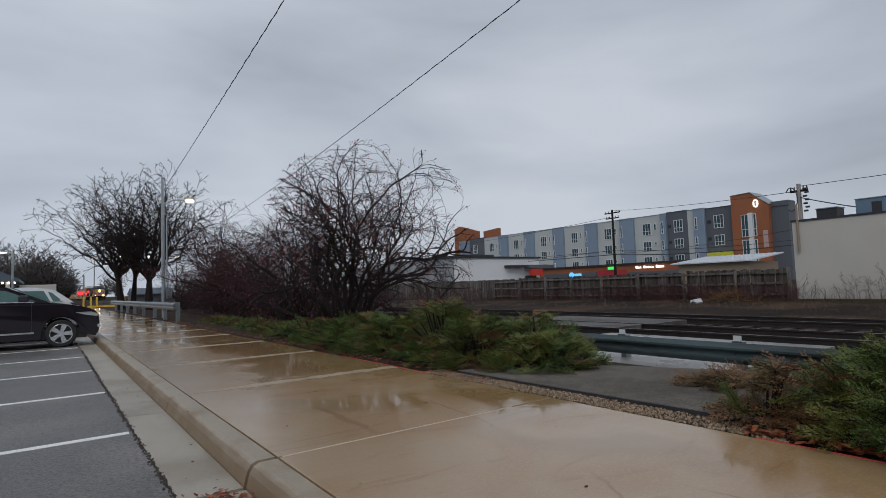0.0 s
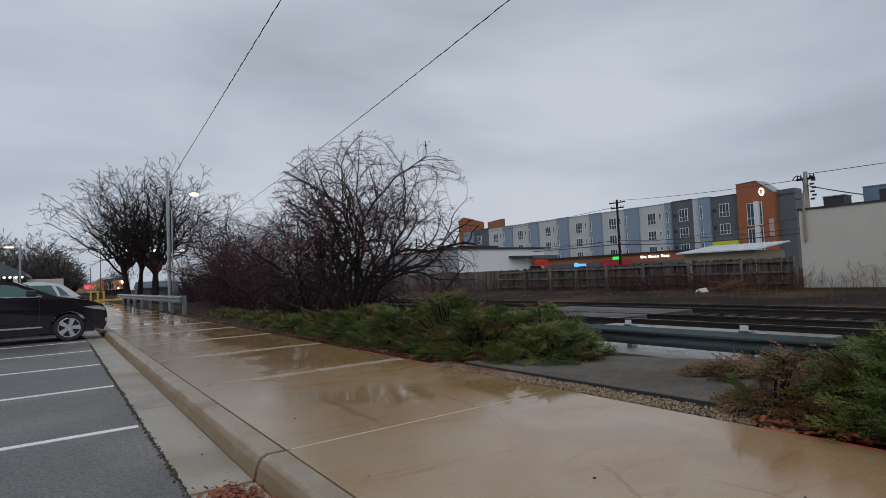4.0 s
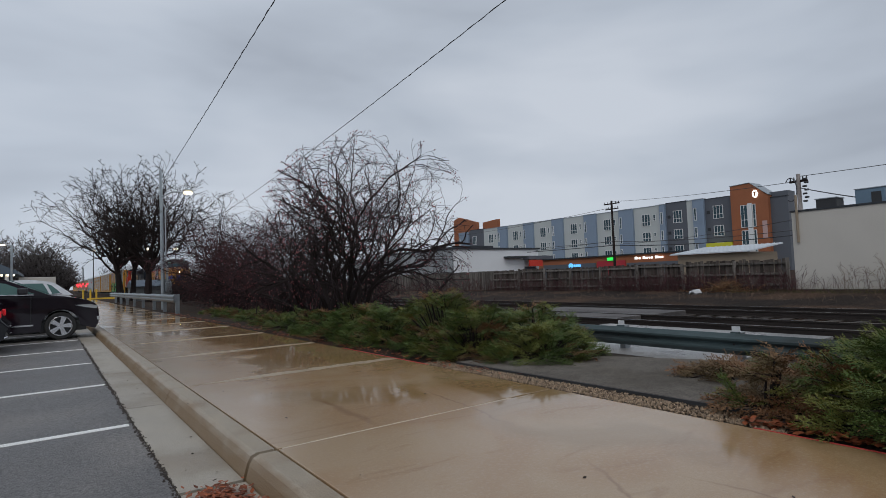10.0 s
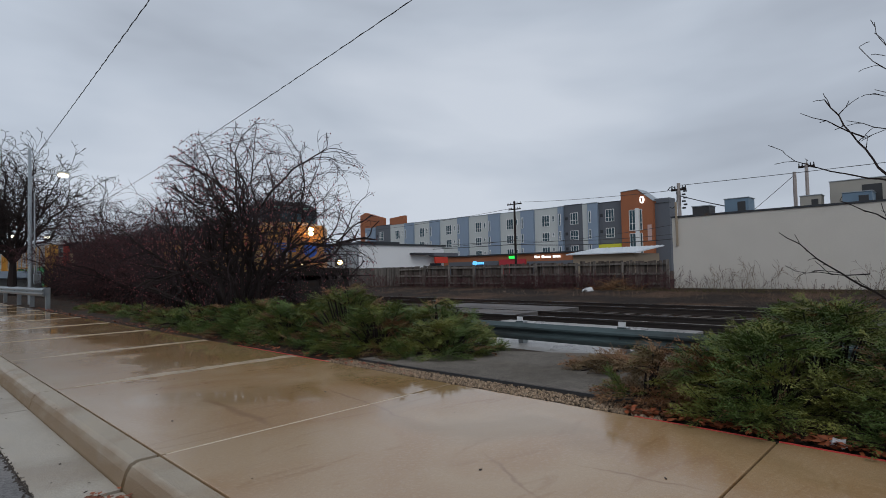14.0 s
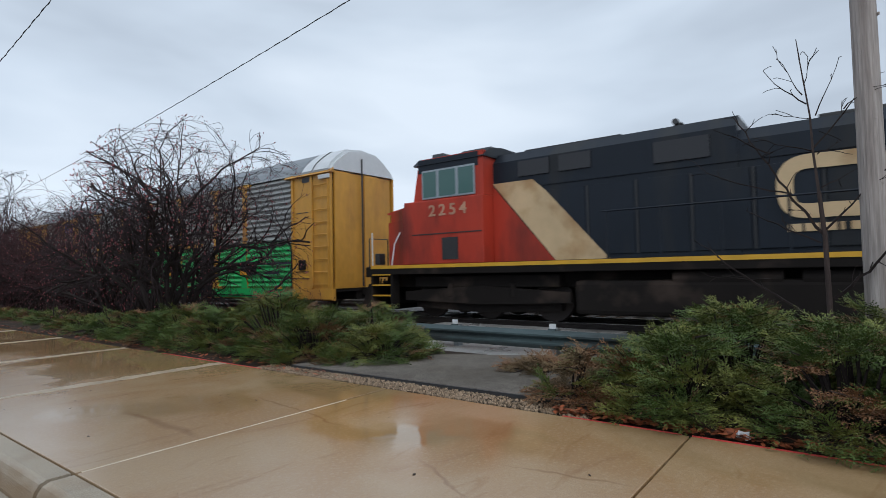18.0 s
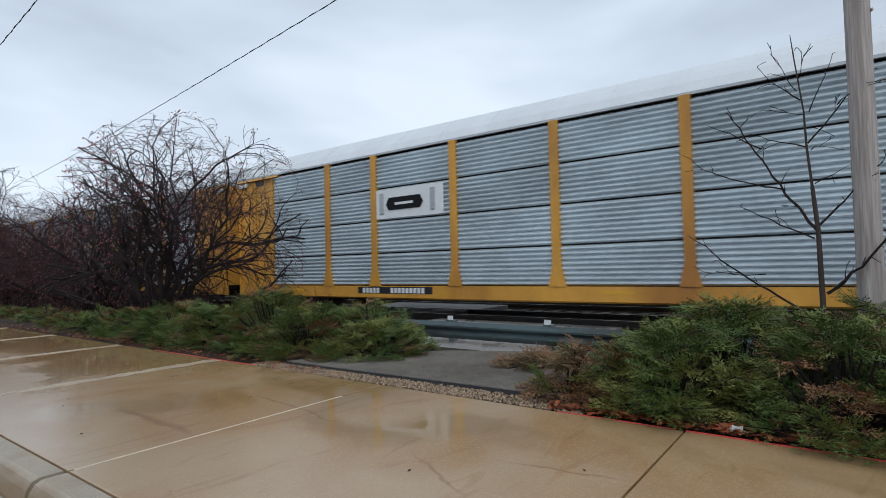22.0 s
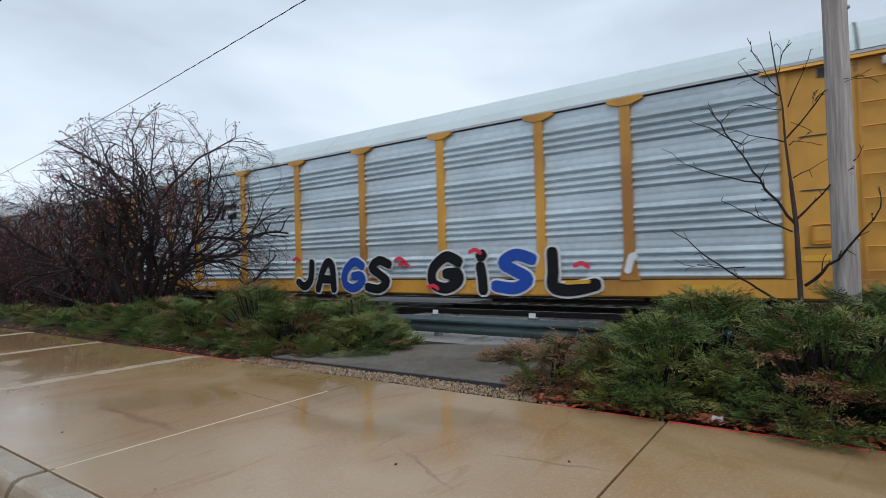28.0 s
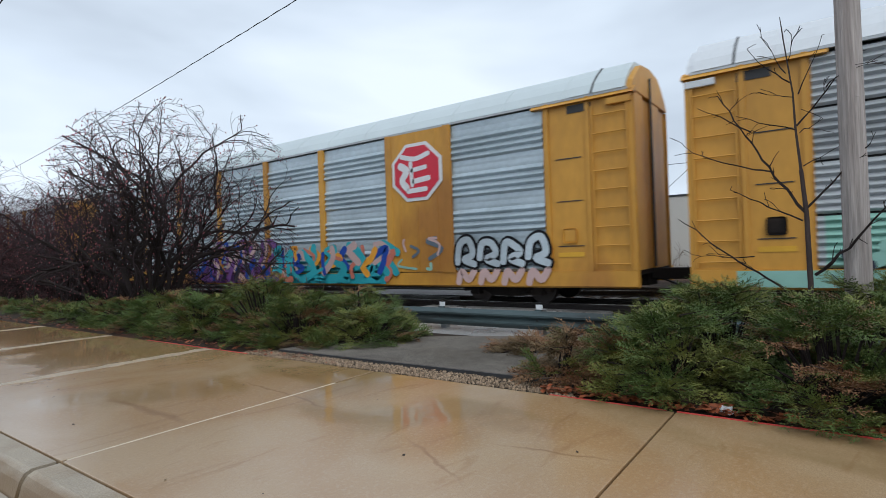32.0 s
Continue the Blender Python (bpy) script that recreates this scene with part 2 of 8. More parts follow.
M = {
    "asphalt": material("asphalt", (0.115, 0.108, 0.104), 0.46, vary=0.35, scale=0.9, fine=14, bump=0.55, bump_scale=60, tint=(0.17, 0.155, 0.142), tint_at=0.55, rough_vary=0.25, spec=0.5, speck=(34, 0.4)),
    "slab": material("slab_asphalt", (0.135, 0.12, 0.104), 0.92, vary=0.5, scale=1.1, fine=6, bump=0.3, bump_scale=70, spec=0.05, tint=(0.115, 0.10, 0.082), tint_at=0.54, speck=(75, 0.4)),
    "gutter": material("gutter_concrete", (0.36, 0.32, 0.26), 0.42, vary=0.2, scale=2, fine=30, bump=0.25, tint=(0.27, 0.225, 0.17), tint_at=0.56, rough_vary=0.2, speck=(120, 0.18)),
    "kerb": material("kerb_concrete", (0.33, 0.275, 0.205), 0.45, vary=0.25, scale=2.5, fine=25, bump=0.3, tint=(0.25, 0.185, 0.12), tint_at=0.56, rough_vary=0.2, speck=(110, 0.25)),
    "joint": material("pale_joint_filler", (0.50, 0.41, 0.30), 0.5, vary=0.4, scale=2.5, fine=20),
    "paint": material("line_paint", (0.78, 0.77, 0.74), 0.5, vary=0.2, scale=3, fine=40, tint=(0.42, 0.40, 0.38), tint_at=0.70, speck=(90, 0.2)),
    "gravel": material("gravel_stones", (0.27, 0.195, 0.13), 0.6, vary=0.2, island=1.1, spec=0.3),
    "ballast": material("ballast_ground", (0.030, 0.023, 0.019), 0.9, vary=0.6, scale=0.6, fine=10, bump=1.0, bump_scale=28, tint=(0.072, 0.045, 0.031), tint_at=0.54, spec=0.08, speck=(20, 0.85)),
    "soil": material("mulch_soil", (0.04, 0.03, 0.023), 0.9, vary=0.4, scale=3, fine=40, bump=1.0, bump_scale=50, tint=(0.08, 0.04, 0.026), tint_at=0.6, spec=0.15),
    "rail": material("rail_steel", (0.035, 0.027, 0.024), 0.5, metal=0.3, vary=0.3, scale=4),
    "railtop": material("rail_head", (0.42, 0.42, 0.43), 0.18, metal=1.0, vary=0.15, scale=2),
    "tie": material("tie_wood", (0.05, 0.04, 0.033), 0.7, vary=0.35, scale=3, bump=0.5, rand=0.5, stretch=(1, 6, 6)),
    "panel": material("crossing_panel", (0.115, 0.105, 0.10), 0.65, vary=0.45, scale=0.9, fine=8, bump=0.4, tint=(0.06, 0.052, 0.05), tint_at=0.53, spec=0.25, speck=(40, 0.4)),
    "wetpave": material("wet_pale_pavement", (0.30, 0.29, 0.28), 0.3, vary=0.3, scale=1.2, fine=20, bump=0.3, tint=(0.18, 0.17, 0.16), tint_at=0.6, speck=(60, 0.3)),
    "galv": material("galvanised_steel", (0.34, 0.37, 0.39), 0.38, metal=0.75, vary=0.2, scale=3, fine=30),
    "galv2": material("guardrail_steel", (0.068, 0.096, 0.10), 0.52, metal=0.25, vary=0.45, scale=2.0, fine=12, tint=(0.035, 0.042, 0.042), tint_at=0.56, stretch=(1, 0.5, 3), spec=0.35),
    "fencepost": material("weathered_fence_posts", (0.17, 0.155, 0.14), 0.9, spec=0.12, vary=0.45, scale=2, fine=30, bump=0.5, rand=0.6, stretch=(6, 6, 0.6), tint=(0.09, 0.08, 0.07), tint_at=0.55),
    "ridge": material("pale_joint_bands", (0.37, 0.29, 0.20), 0.42, spec=0.4, vary=0.3, scale=2.5, fine=20),
    "fence": material("fence_boards", (0.088, 0.073, 0.064), 0.9, spec=0.12, vary=0.6, scale=1.2, fine=30, bump=0.5, rand=0.9, stretch=(6, 6, 0.6), tint=(0.13, 0.115, 0.105), tint_at=0.6),
    "whitewall": material("cream_block_wall", (0.56, 0.53, 0.48), 0.7, vary=0.1, scale=0.5, fine=20, bump=0.2, tint=(0.46, 0.43, 0.38), tint_at=0.66),
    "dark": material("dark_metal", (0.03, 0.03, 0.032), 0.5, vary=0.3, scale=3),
    "blackpaint": material("black_paint", (0.02, 0.02, 0.024), 0.35, vary=0.2, scale=3),
    "bark": material("bark", (0.028, 0.021, 0.02), 0.85, spec=0.15, vary=0.35, scale=6, fine=50, bump=0.5),
    "youngbark": material("young_tree_bark", (0.052, 0.038, 0.035), 0.8, spec=0.2, vary=0.45, scale=9, fine=45, bump=0.5, stretch=(1, 1, 0.4)),
    "twig": material("twigs", (0.040, 0.028, 0.030), 0.8, spec=0.15, vary=0.3, scale=6, island=0.3),
    "redtwig": material("red_twigs", (0.07, 0.034, 0.036), 0.8, spec=0.15, vary=0.3, scale=2, island=0.5),
    "berry": material("berries", (0.20, 0.035, 0.045), 0.5, vary=0.3, scale=2, island=0.6),
    "juniper": material("juniper_sprays", (0.078, 0.118, 0.031), 0.65, spec=0.25, vary=0.6, scale=3.4, fine=9, tint=(0.155, 0.158, 0.038), tint_at=0.55, island=0.5),
    "deadjun": material("dead_juniper_sprays", (0.20, 0.102, 0.052), 0.75, vary=0.3, scale=3, island=0.8, tint=(0.17, 0.12, 0.065), tint_at=0.55, spec=0.2),
    "leaf": material("fallen_leaves", (0.23, 0.065, 0.026), 0.6, vary=0.3, scale=4, island=1.1, spec=0.3),
    "weed": material("dry_weeds", (0.16, 0.11, 0.08), 0.8, vary=0.3, scale=4, island=0.6),
    "grass": material("short_grass", (0.07, 0.06, 0.028), 0.8, vary=0.3, scale=2, island=0.7, spec=0.2),
    "pole": material("weathered_pole_wood", (0.37, 0.33, 0.31), 0.8, vary=0.3, scale=2.0, fine=12, bump=0.6, bump_scale=14, stretch=(6, 6, 0.35), tint=(0.25, 0.215, 0.20), tint_at=0.58, speck=(7, 0.18), spec=0.2),
    "wire": material("cable", (0.03, 0.03, 0.035), 0.6),
    "yellowpole": material("bollard_yellow", (0.75, 0.48, 0.05), 0.5, vary=0.2),
    "tyre": material("tyre_rubber", (0.018, 0.018, 0.018), 0.7, vary=0.3, scale=10),
    "rim": material("alloy_rim", (0.62, 0.63, 0.65), 0.22, metal=0.9, vary=0.1),
    "carpaint": material("dark_plum_car_paint", (0.010, 0.006, 0.010), 0.10, vary=0.1, scale=2, coat=0.1, spec=0.22),
    "blackcar": material("black_car_paint", (0.010, 0.010, 0.012), 0.12, vary=0.1, scale=2, coat=0.1, spec=0.22),
    "whitecar": material("white_car_paint", (0.62, 0.63, 0.65), 0.25, vary=0.05, coat=1.0),
    "silvercar": material("silver_car_paint", (0.36, 0.38, 0.40), 0.28, metal=0.5, vary=0.05, coat=1.0),
    "carglass": glass_material("car_glass", (0.075, 0.15, 0.14)),
    "chrome": material("chrome", (0.7, 0.7, 0.72), 0.12, metal=1.0, vary=0.05),
    "redlens": lamp_material("red_lens", (0.42, 0.008, 0.012), 0.7),
    "clearlens": material("clear_lens", (0.42, 0.44, 0.46), 0.1, vary=0.05),
    "louvre": material("louvre_yellow", (0.52, 0.33, 0.10), 0.5, vary=0.2, scale=2),
    "flagred": material("faded_flag_red", (0.36, 0.045, 0.055), 0.5, vary=0.25, scale=3),
    "flagwhite": material("faded_flag_white", (0.52, 0.47, 0.44), 0.5, vary=0.2, scale=3),
    "flagblue": material("faded_flag_blue", (0.03, 0.075, 0.105), 0.5, vary=0.25, scale=3),
    "cabglass": glass_material("cab_glass", (0.012, 0.02, 0.034), 0.06),
    # train paints
    "upyellow": material("locomotive_yellow", (0.52, 0.240, 0.060), 0.44, vary=0.26, scale=1.3, fine=9, tint=(0.33, 0.135, 0.045), tint_at=0.60, stretch=(1, 2.2, 0.35), spec=0.35),
    "upgrey": material("locomotive_grey", (0.075, 0.082, 0.092), 0.5, vary=0.25, scale=1.5, fine=10, stretch=(1, 2, 0.4), tint=(0.05, 0.052, 0.056), tint_at=0.58),
    "upred": material("locomotive_red", (0.55, 0.045, 0.03), 0.45, vary=0.15),
    "frame": material("grimy_underframe", (0.014, 0.0115, 0.0105), 0.85, spec=0.15, vary=0.4, scale=2, tint=(0.045, 0.033, 0.027), tint_at=0.62),
    "cnblack": material("locomotive_black", (0.013, 0.018, 0.027), 0.5, vary=0.3, scale=1.2, spec=0.25, stretch=(1, 2, 0.5), tint=(0.022, 0.024, 0.027), tint_at=0.58),
    "cnred": material("locomotive_orange_red", (0.43, 0.045, 0.024), 0.5, vary=0.25, scale=1.0, tint=(0.20, 0.03, 0.02), tint_at=0.56, spec=0.3, stretch=(1, 1.6, 0.6)),
    "cnfade": material("faded_number_paint", (0.46, 0.25, 0.16), 0.5, vary=0.45, scale=5, fine=18),
    "cncream": material("faded_cream_paint", (0.58, 0.42, 0.24), 0.5, vary=0.25, scale=1.6, tint=(0.38, 0.22, 0.09), tint_at=0.58),
    "stripe": material("yellow_stripe", (0.62, 0.34, 0.025), 0.5, vary=0.22, scale=2),
    "rackyellow": material("autorack_yellow", (0.55, 0.272, 0.038), 0.5, vary=0.26, scale=0.9, fine=7, tint=(0.36, 0.155, 0.03), tint_at=0.59, stretch=(1, 1, 0.5)),
    "rackgalv": material("autorack_galvanised", (0.52, 0.585, 0.625), 0.36, metal=0.35, vary=0.3, scale=0.7, fine=9, rand=0.15, stretch=(1, 0.8, 1.2)),
    "rackgrey": material("autorack_dirty_galvanised", (0.31, 0.315, 0.31), 0.5, metal=0.3, vary=0.3, scale=0.6, fine=12, tint=(0.21, 0.19, 0.17), tint_at=0.56, stretch=(1, 0.35, 2.0)),
    "rackdark": material("autorack_old_galvanised", (0.42, 0.44, 0.455), 0.45, metal=0.35, vary=0.28, scale=0.6, fine=12, rand=0.15, stretch=(1, 0.35, 2.0)),
    "rackblue": material("autorack_blue_galvanised", (0.43, 0.50, 0.54), 0.38, metal=0.35, vary=0.32, scale=0.7, fine=9, rand=0.18, stretch=(1, 0.8, 1.2)),
    "roofwhite": material("autorack_white_roof", (0.60, 0.62, 0.64), 0.45, vary=0.12, scale=0.6, fine=8, stretch=(1, 2, 1)),
    "roofgrey": material("autorack_grey_roof", (0.20, 0.22, 0.24), 0.45, vary=0.15, scale=0.6),
    "roofpale": material("autorack_pale_roof", (0.50, 0.56, 0.57), 0.4, vary=0.12, scale=0.6),
    "rackwhite": material("autorack_offwhite", (0.56, 0.50, 0.48), 0.5, vary=0.12, scale=1, tint=(0.42, 0.35, 0.32), tint_at=0.66),
    "green": material("spray_green", (0.025, 0.42, 0.11), 0.45, vary=0.1, scale=1.5),
    "navy": material("spray_navy", (0.014, 0.016, 0.035), 0.5, vary=0.15),
    "orange": material("spray_orange", (0.75, 0.33, 0.03), 0.5, vary=0.15),
    "sprayblack": material("spray_black", (0.010, 0.010, 0.012), 0.7, vary=0.15, spec=0.15),
    "spraywhite": material("spray_white", (0.68, 0.69, 0.70), 0.5, vary=0.1),
    "sprayblue": material("spray_blue", (0.018, 0.065, 0.34), 0.5, vary=0.15, spec=0.25),
    "sprayred": material("spray_red", (0.62, 0.035, 0.07), 0.5, vary=0.1),
    "spraysmoke": material("grey_violet_spray", (0.16, 0.17, 0.22), 0.6, vary=0.4, scale=2, fine=20),
    "sprayhaze": material("worn_mint_spray", (0.30, 0.40, 0.38), 0.55, vary=0.4, scale=2.5, fine=18),
    "spraymint": material("spray_mint", (0.25, 0.46, 0.39), 0.5, vary=0.25, scale=1.2),
    "sprayteal": material("spray_teal", (0.03, 0.36, 0.42), 0.5, vary=0.25, scale=1.5),
    "spraypurple": material("spray_purple", (0.16, 0.06, 0.24), 0.5, vary=0.25, scale=1.5),
    "spraysalmon": material("spray_salmon", (0.52, 0.16, 0.11), 0.5, vary=0.2),
    "spraylime": material("spray_lime", (0.32, 0.48, 0.04), 0.5, vary=0.2),
    "logopink": material("faded_pink", (0.52, 0.36, 0.34), 0.5, vary=0.1),
    "logoblue": material("logo_blue", (0.02, 0.09, 0.42), 0.45, vary=0.15),
    "logored": material("logo_red", (0.58, 0.02, 0.045), 0.45, vary=0.12),
    "headlight": lamp_material("headlight_glow", (1.0, 0.50, 0.15), 90.0),
    "bulb": lamp_material("lamp_bulb_glow", (1.0, 0.56, 0.2), 4000.0),
    "ditchlight": lamp_material("ditch_light_glow", (1.0, 0.56, 0.19), 55.0),
    "streetglow": lamp_material("street_lamp_glow", (1.0, 0.86, 0.62), 2.2),
    "signalglow": lamp_material("signal_glow", (1.0, 0.03, 0.05), 3.0),
    "whiteglow": lamp_material("white_sign_glow", (1.0, 1.0, 0.95), 1.4),
    "greenglow": lamp_material("green_sign_glow", (0.03, 0.8, 0.1), 1.0),
    # buildings
    "brick": material("orange_brick", (0.33, 0.115, 0.05), 0.75, vary=0.2, scale=0.4, fine=6),
    "blueclad": material("blue_grey_cladding", (0.235, 0.305, 0.40), 0.6, vary=0.08, scale=0.3),
    "paleclad": material("pale_cladding", (0.52, 0.55, 0.54), 0.6, vary=0.06, scale=0.3),
    "darkclad": material("dark_grey_cladding", (0.105, 0.115, 0.135), 0.6, vary=0.08, scale=0.3),
    "winframe": material("white_window_frame", (0.75, 0.76, 0.76), 0.5, vary=0.05),
    "winglass": glass_material("window_glass", (0.035, 0.075, 0.095), 0.08),
    "stucco": material("white_stucco", (0.78, 0.79, 0.80), 0.7, vary=0.07, scale=0.3),
    "greystucco": material("grey_stucco", (0.36, 0.38, 0.40), 0.7, vary=0.1, scale=0.3),
    "roofdark": material("dark_roof", (0.03, 0.033, 0.04), 0.6, vary=0.2),
    "tan": material("tan_wall", (0.30, 0.24, 0.175), 0.7, vary=0.15, scale=0.5),
    "snowroof": material("white_metal_roof", (0.62, 0.66, 0.70), 0.35, vary=0.12, scale=0.5),
    "hvac": material("rooftop_unit_blue_grey", (0.13, 0.20, 0.27), 0.5, vary=0.2, scale=1),
    "hvactan": material("rooftop_unit_tan", (0.33, 0.31, 0.27), 0.5, vary=0.15, scale=1),
    "brightred": material("bright_red_awning", (0.62, 0.04, 0.02), 0.5, vary=0.1),
    "redsign": material("red_painted_wall", (0.45, 0.03, 0.045), 0.55, vary=0.1),
    "yellowsign": material("yellow_awning", (0.62, 0.60, 0.04), 0.5, vary=0.1),
    "shed": material("grey_shed_wall", (0.17, 0.175, 0.175), 0.7, vary=0.15, scale=0.8),
    "shedroof": material("blue_grey_shed_roof", (0.10, 0.13, 0.165), 0.6, vary=0.15),
    # paler than the near twigs: distance haze is put into the colour
    "far": material("hazed_far_woods", (0.085, 0.073, 0.07), 0.9, vary=0.3, scale=0.5, island=0.4),
    "redpaint": material("red_line_paint", (0.50, 0.05, 0.04), 0.6, vary=0.25, scale=5),
    "litter": material("white_plastic_litter", (0.5, 0.5, 0.51), 0.4, vary=0.1),
}


def wet_sidewalk():
    """Brown-stained concrete under a film of rain: dull where damp, a mirror in the shallow puddles."""
    m = bpy.data.materials.new("wet_stained_concrete")
    m.use_nodes = True
    n, l = m.node_tree.nodes, m.node_tree.links
    b = n["Principled BSDF"]
    co = n.new("ShaderNodeTexCoord")

    def tex(s, d, stretch=(1, 1, 1), dist=0.0):
        mp, t = n.new("ShaderNodeMapping"), n.new("ShaderNodeTexNoise")
        mp.inputs["Scale"].default_value = stretch
        l.new(co.outputs["Object"], mp.inputs["Vector"])
        l.new(mp.outputs["Vector"], t.inputs["Vector"])
        t.inputs["Scale"].default_value, t.inputs["Detail"].default_value, t.inputs["Distortion"].default_value = s, d, dist
        return t.outputs["Fac"]

    def span(a, f0, f1, t0, t1):
        r = n.new("ShaderNodeMapRange")
        l.new(a, r.inputs["Value"])
        for k, v in zip(("From Min", "From Max", "To Min", "To Max"), (f0, f1, t0, t1)):
            r.inputs[k].default_value = v
        return r.outputs["Result"]

    def mixed(a, c0, c1):
        mx = n.new("ShaderNodeMix")
        mx.data_type = "RGBA"
        l.new(a, mx.inputs["Factor"])
        for k, c in (("A", c0), ("B", c1)):
            if isinstance(c, tuple):
                mx.inputs[k].default_value = (*c, 1)
            else:
                l.new(c, mx.inputs[k])
        return mx.outputs["Result"]

    xyz = n.new("ShaderNodeSeparateXYZ")
    l.new(co.outputs["Object"], xyz.inputs["Vector"])

    def math_node(kind, a, c, d=None):
        r = n.new("ShaderNodeMath")
        r.operation = kind
        for k, v in enumerate((a, c, d)):
            if v is None:
                continue
            if isinstance(v, (int, float)):
                r.inputs[k].default_value = v
            else:
                l.new(v, r.inputs[k])
        return r.outputs[0]

    def crack(x0, y0, x1, y1, wide):
        """A thin wandering rust line from one point of the slab to another."""
        slope = (x1 - x0) / (y1 - y0)
        line = math_node("MULTIPLY_ADD", xyz.outputs["Y"], slope, x0 - slope * y0)
        wave = math_node("MULTIPLY_ADD", tex(2.6, 5), 0.22, line)
        off = math_node("ABSOLUTE", math_node("SUBTRACT", xyz.outputs["X"], math_node("SUBTRACT", wave, 0.11)), 0.0)
        ends = math_node("MULTIPLY", span(xyz.outputs["Y"], y0 - 0.1, y0 + 0.2, 0, 1), span(xyz.outputs["Y"], y1 + 0.1, y1 - 0.25, 0, 1))
        return math_node("MULTIPLY", span(off, wide * 0.2, wide, 0.5, 0), ends)

    slope_down = math_node("ADD", span(xyz.outputs["X"], 1.5, 3.5, -0.20, 0.06), span(xyz.outputs["Y"], 2.6, 7.0, -0.045, 0.04))
    puddle = math_node("ADD", slope_down, tex(0.75, 4, (1, 0.8, 1), 0.5))
    stain = tex(0.9, 6, (1, 1, 1), 0.8)
    streak = tex(2.2, 5, (0.5, 1.6, 1), 1.5)
    grain = tex(130, 2)
    base = mixed(span(stain, 0.42, 0.62, 0, 1), (0.345, 0.203, 0.093), (0.39, 0.264, 0.146))
    base = mixed(span(streak, 0.58, 0.70, 0, 0.55), base, (0.25, 0.12, 0.045))
    base = mixed(span(grain, 0.42, 0.66, 0, 0.42), base, (0.22, 0.145, 0.08))
    base = mixed(span(tex(38, 4), 0.5, 0.72, 0, 0.25), base, (0.50, 0.38, 0.25))
    base = mixed(span(puddle, 0.47, 0.57, 0, 0.5), base, (0.22, 0.14, 0.06))
    for line in ((2.10, 3.9, 2.14, 5.2, 0.05), (2.3, 1.6, 2.65, 2.2, 0.022), (3.0, 1.0, 2.85, 1.7, 0.02), (2.9, 3.2, 3.1, 4.6, 0.02)):
        base = mixed(crack(*line), base, (0.17, 0.075, 0.028))
    edge = n.new("ShaderNodeMath")
    edge.operation = "MULTIPLY_ADD"
    l.new(tex(0.8, 4, (1, 0.6, 1), 0.6), edge.inputs[0])
    edge.inputs[1].default_value = 1.6
    l.new(xyz.outputs["X"], edge.inputs[2])
    both = n.new("ShaderNodeMath")
    both.operation = "MULTIPLY"
    l.new(span(edge.outputs[0], 2.2, 3.5, 0.75, 0.0), both.inputs[0])
    l.new(span(xyz.outputs["Y"], 3.0, 8.0, 0.25, 1.0), both.inputs[1])
    base = mixed(both.outputs[0], base, (0.37, 0.305, 0.235))
    l.new(base, b.inputs["Base Color"])
    l.new(span(puddle, 0.44, 0.55, 0.20, 0.035), b.inputs["Roughness"])
    b.inputs["Specular IOR Level"].default_value = 0.55
    bp = n.new("ShaderNodeBump")
    bp.inputs["Strength"].default_value, bp.inputs["Distance"].default_value = 0.10, 0.01
    l.new(tex(7, 3), bp.inputs["Height"])
    l.new(bp.outputs["Normal"], b.inputs["Normal"])
    return m


M["sidewalk"] = wet_sidewalk()


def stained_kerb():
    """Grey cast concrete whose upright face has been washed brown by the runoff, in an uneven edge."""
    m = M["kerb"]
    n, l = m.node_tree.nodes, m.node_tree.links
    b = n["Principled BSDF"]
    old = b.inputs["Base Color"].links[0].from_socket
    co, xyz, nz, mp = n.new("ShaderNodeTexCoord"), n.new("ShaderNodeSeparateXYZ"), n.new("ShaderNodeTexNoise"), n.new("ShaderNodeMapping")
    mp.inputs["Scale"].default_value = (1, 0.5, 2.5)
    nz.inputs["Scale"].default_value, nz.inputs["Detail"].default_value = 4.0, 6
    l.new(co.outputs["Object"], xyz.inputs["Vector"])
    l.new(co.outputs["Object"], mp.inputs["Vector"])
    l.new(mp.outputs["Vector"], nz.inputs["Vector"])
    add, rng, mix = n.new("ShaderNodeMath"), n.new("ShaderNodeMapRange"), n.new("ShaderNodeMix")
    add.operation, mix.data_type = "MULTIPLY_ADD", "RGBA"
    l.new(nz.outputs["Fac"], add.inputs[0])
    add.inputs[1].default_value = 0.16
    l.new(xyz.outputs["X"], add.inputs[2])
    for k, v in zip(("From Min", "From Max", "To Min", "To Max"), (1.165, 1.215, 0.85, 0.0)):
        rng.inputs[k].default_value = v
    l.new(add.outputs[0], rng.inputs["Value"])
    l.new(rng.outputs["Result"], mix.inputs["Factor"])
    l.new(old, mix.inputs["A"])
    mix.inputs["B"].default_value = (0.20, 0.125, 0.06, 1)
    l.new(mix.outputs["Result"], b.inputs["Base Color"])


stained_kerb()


# ---- building helpers ----
def part(name, bm, mat, parent=None, label="", smooth=False):
    me = bpy.data.meshes.new(name)
    bm.normal_update()
    bm.to_mesh(me)
    bm.free()
    if smooth:
        me.shade_smooth()
    me.materials.append(mat)
    ob = new(name, me)
    if parent is not None:
        ob.parent = parent
    if label:
        tagged(ob, label)
    return ob


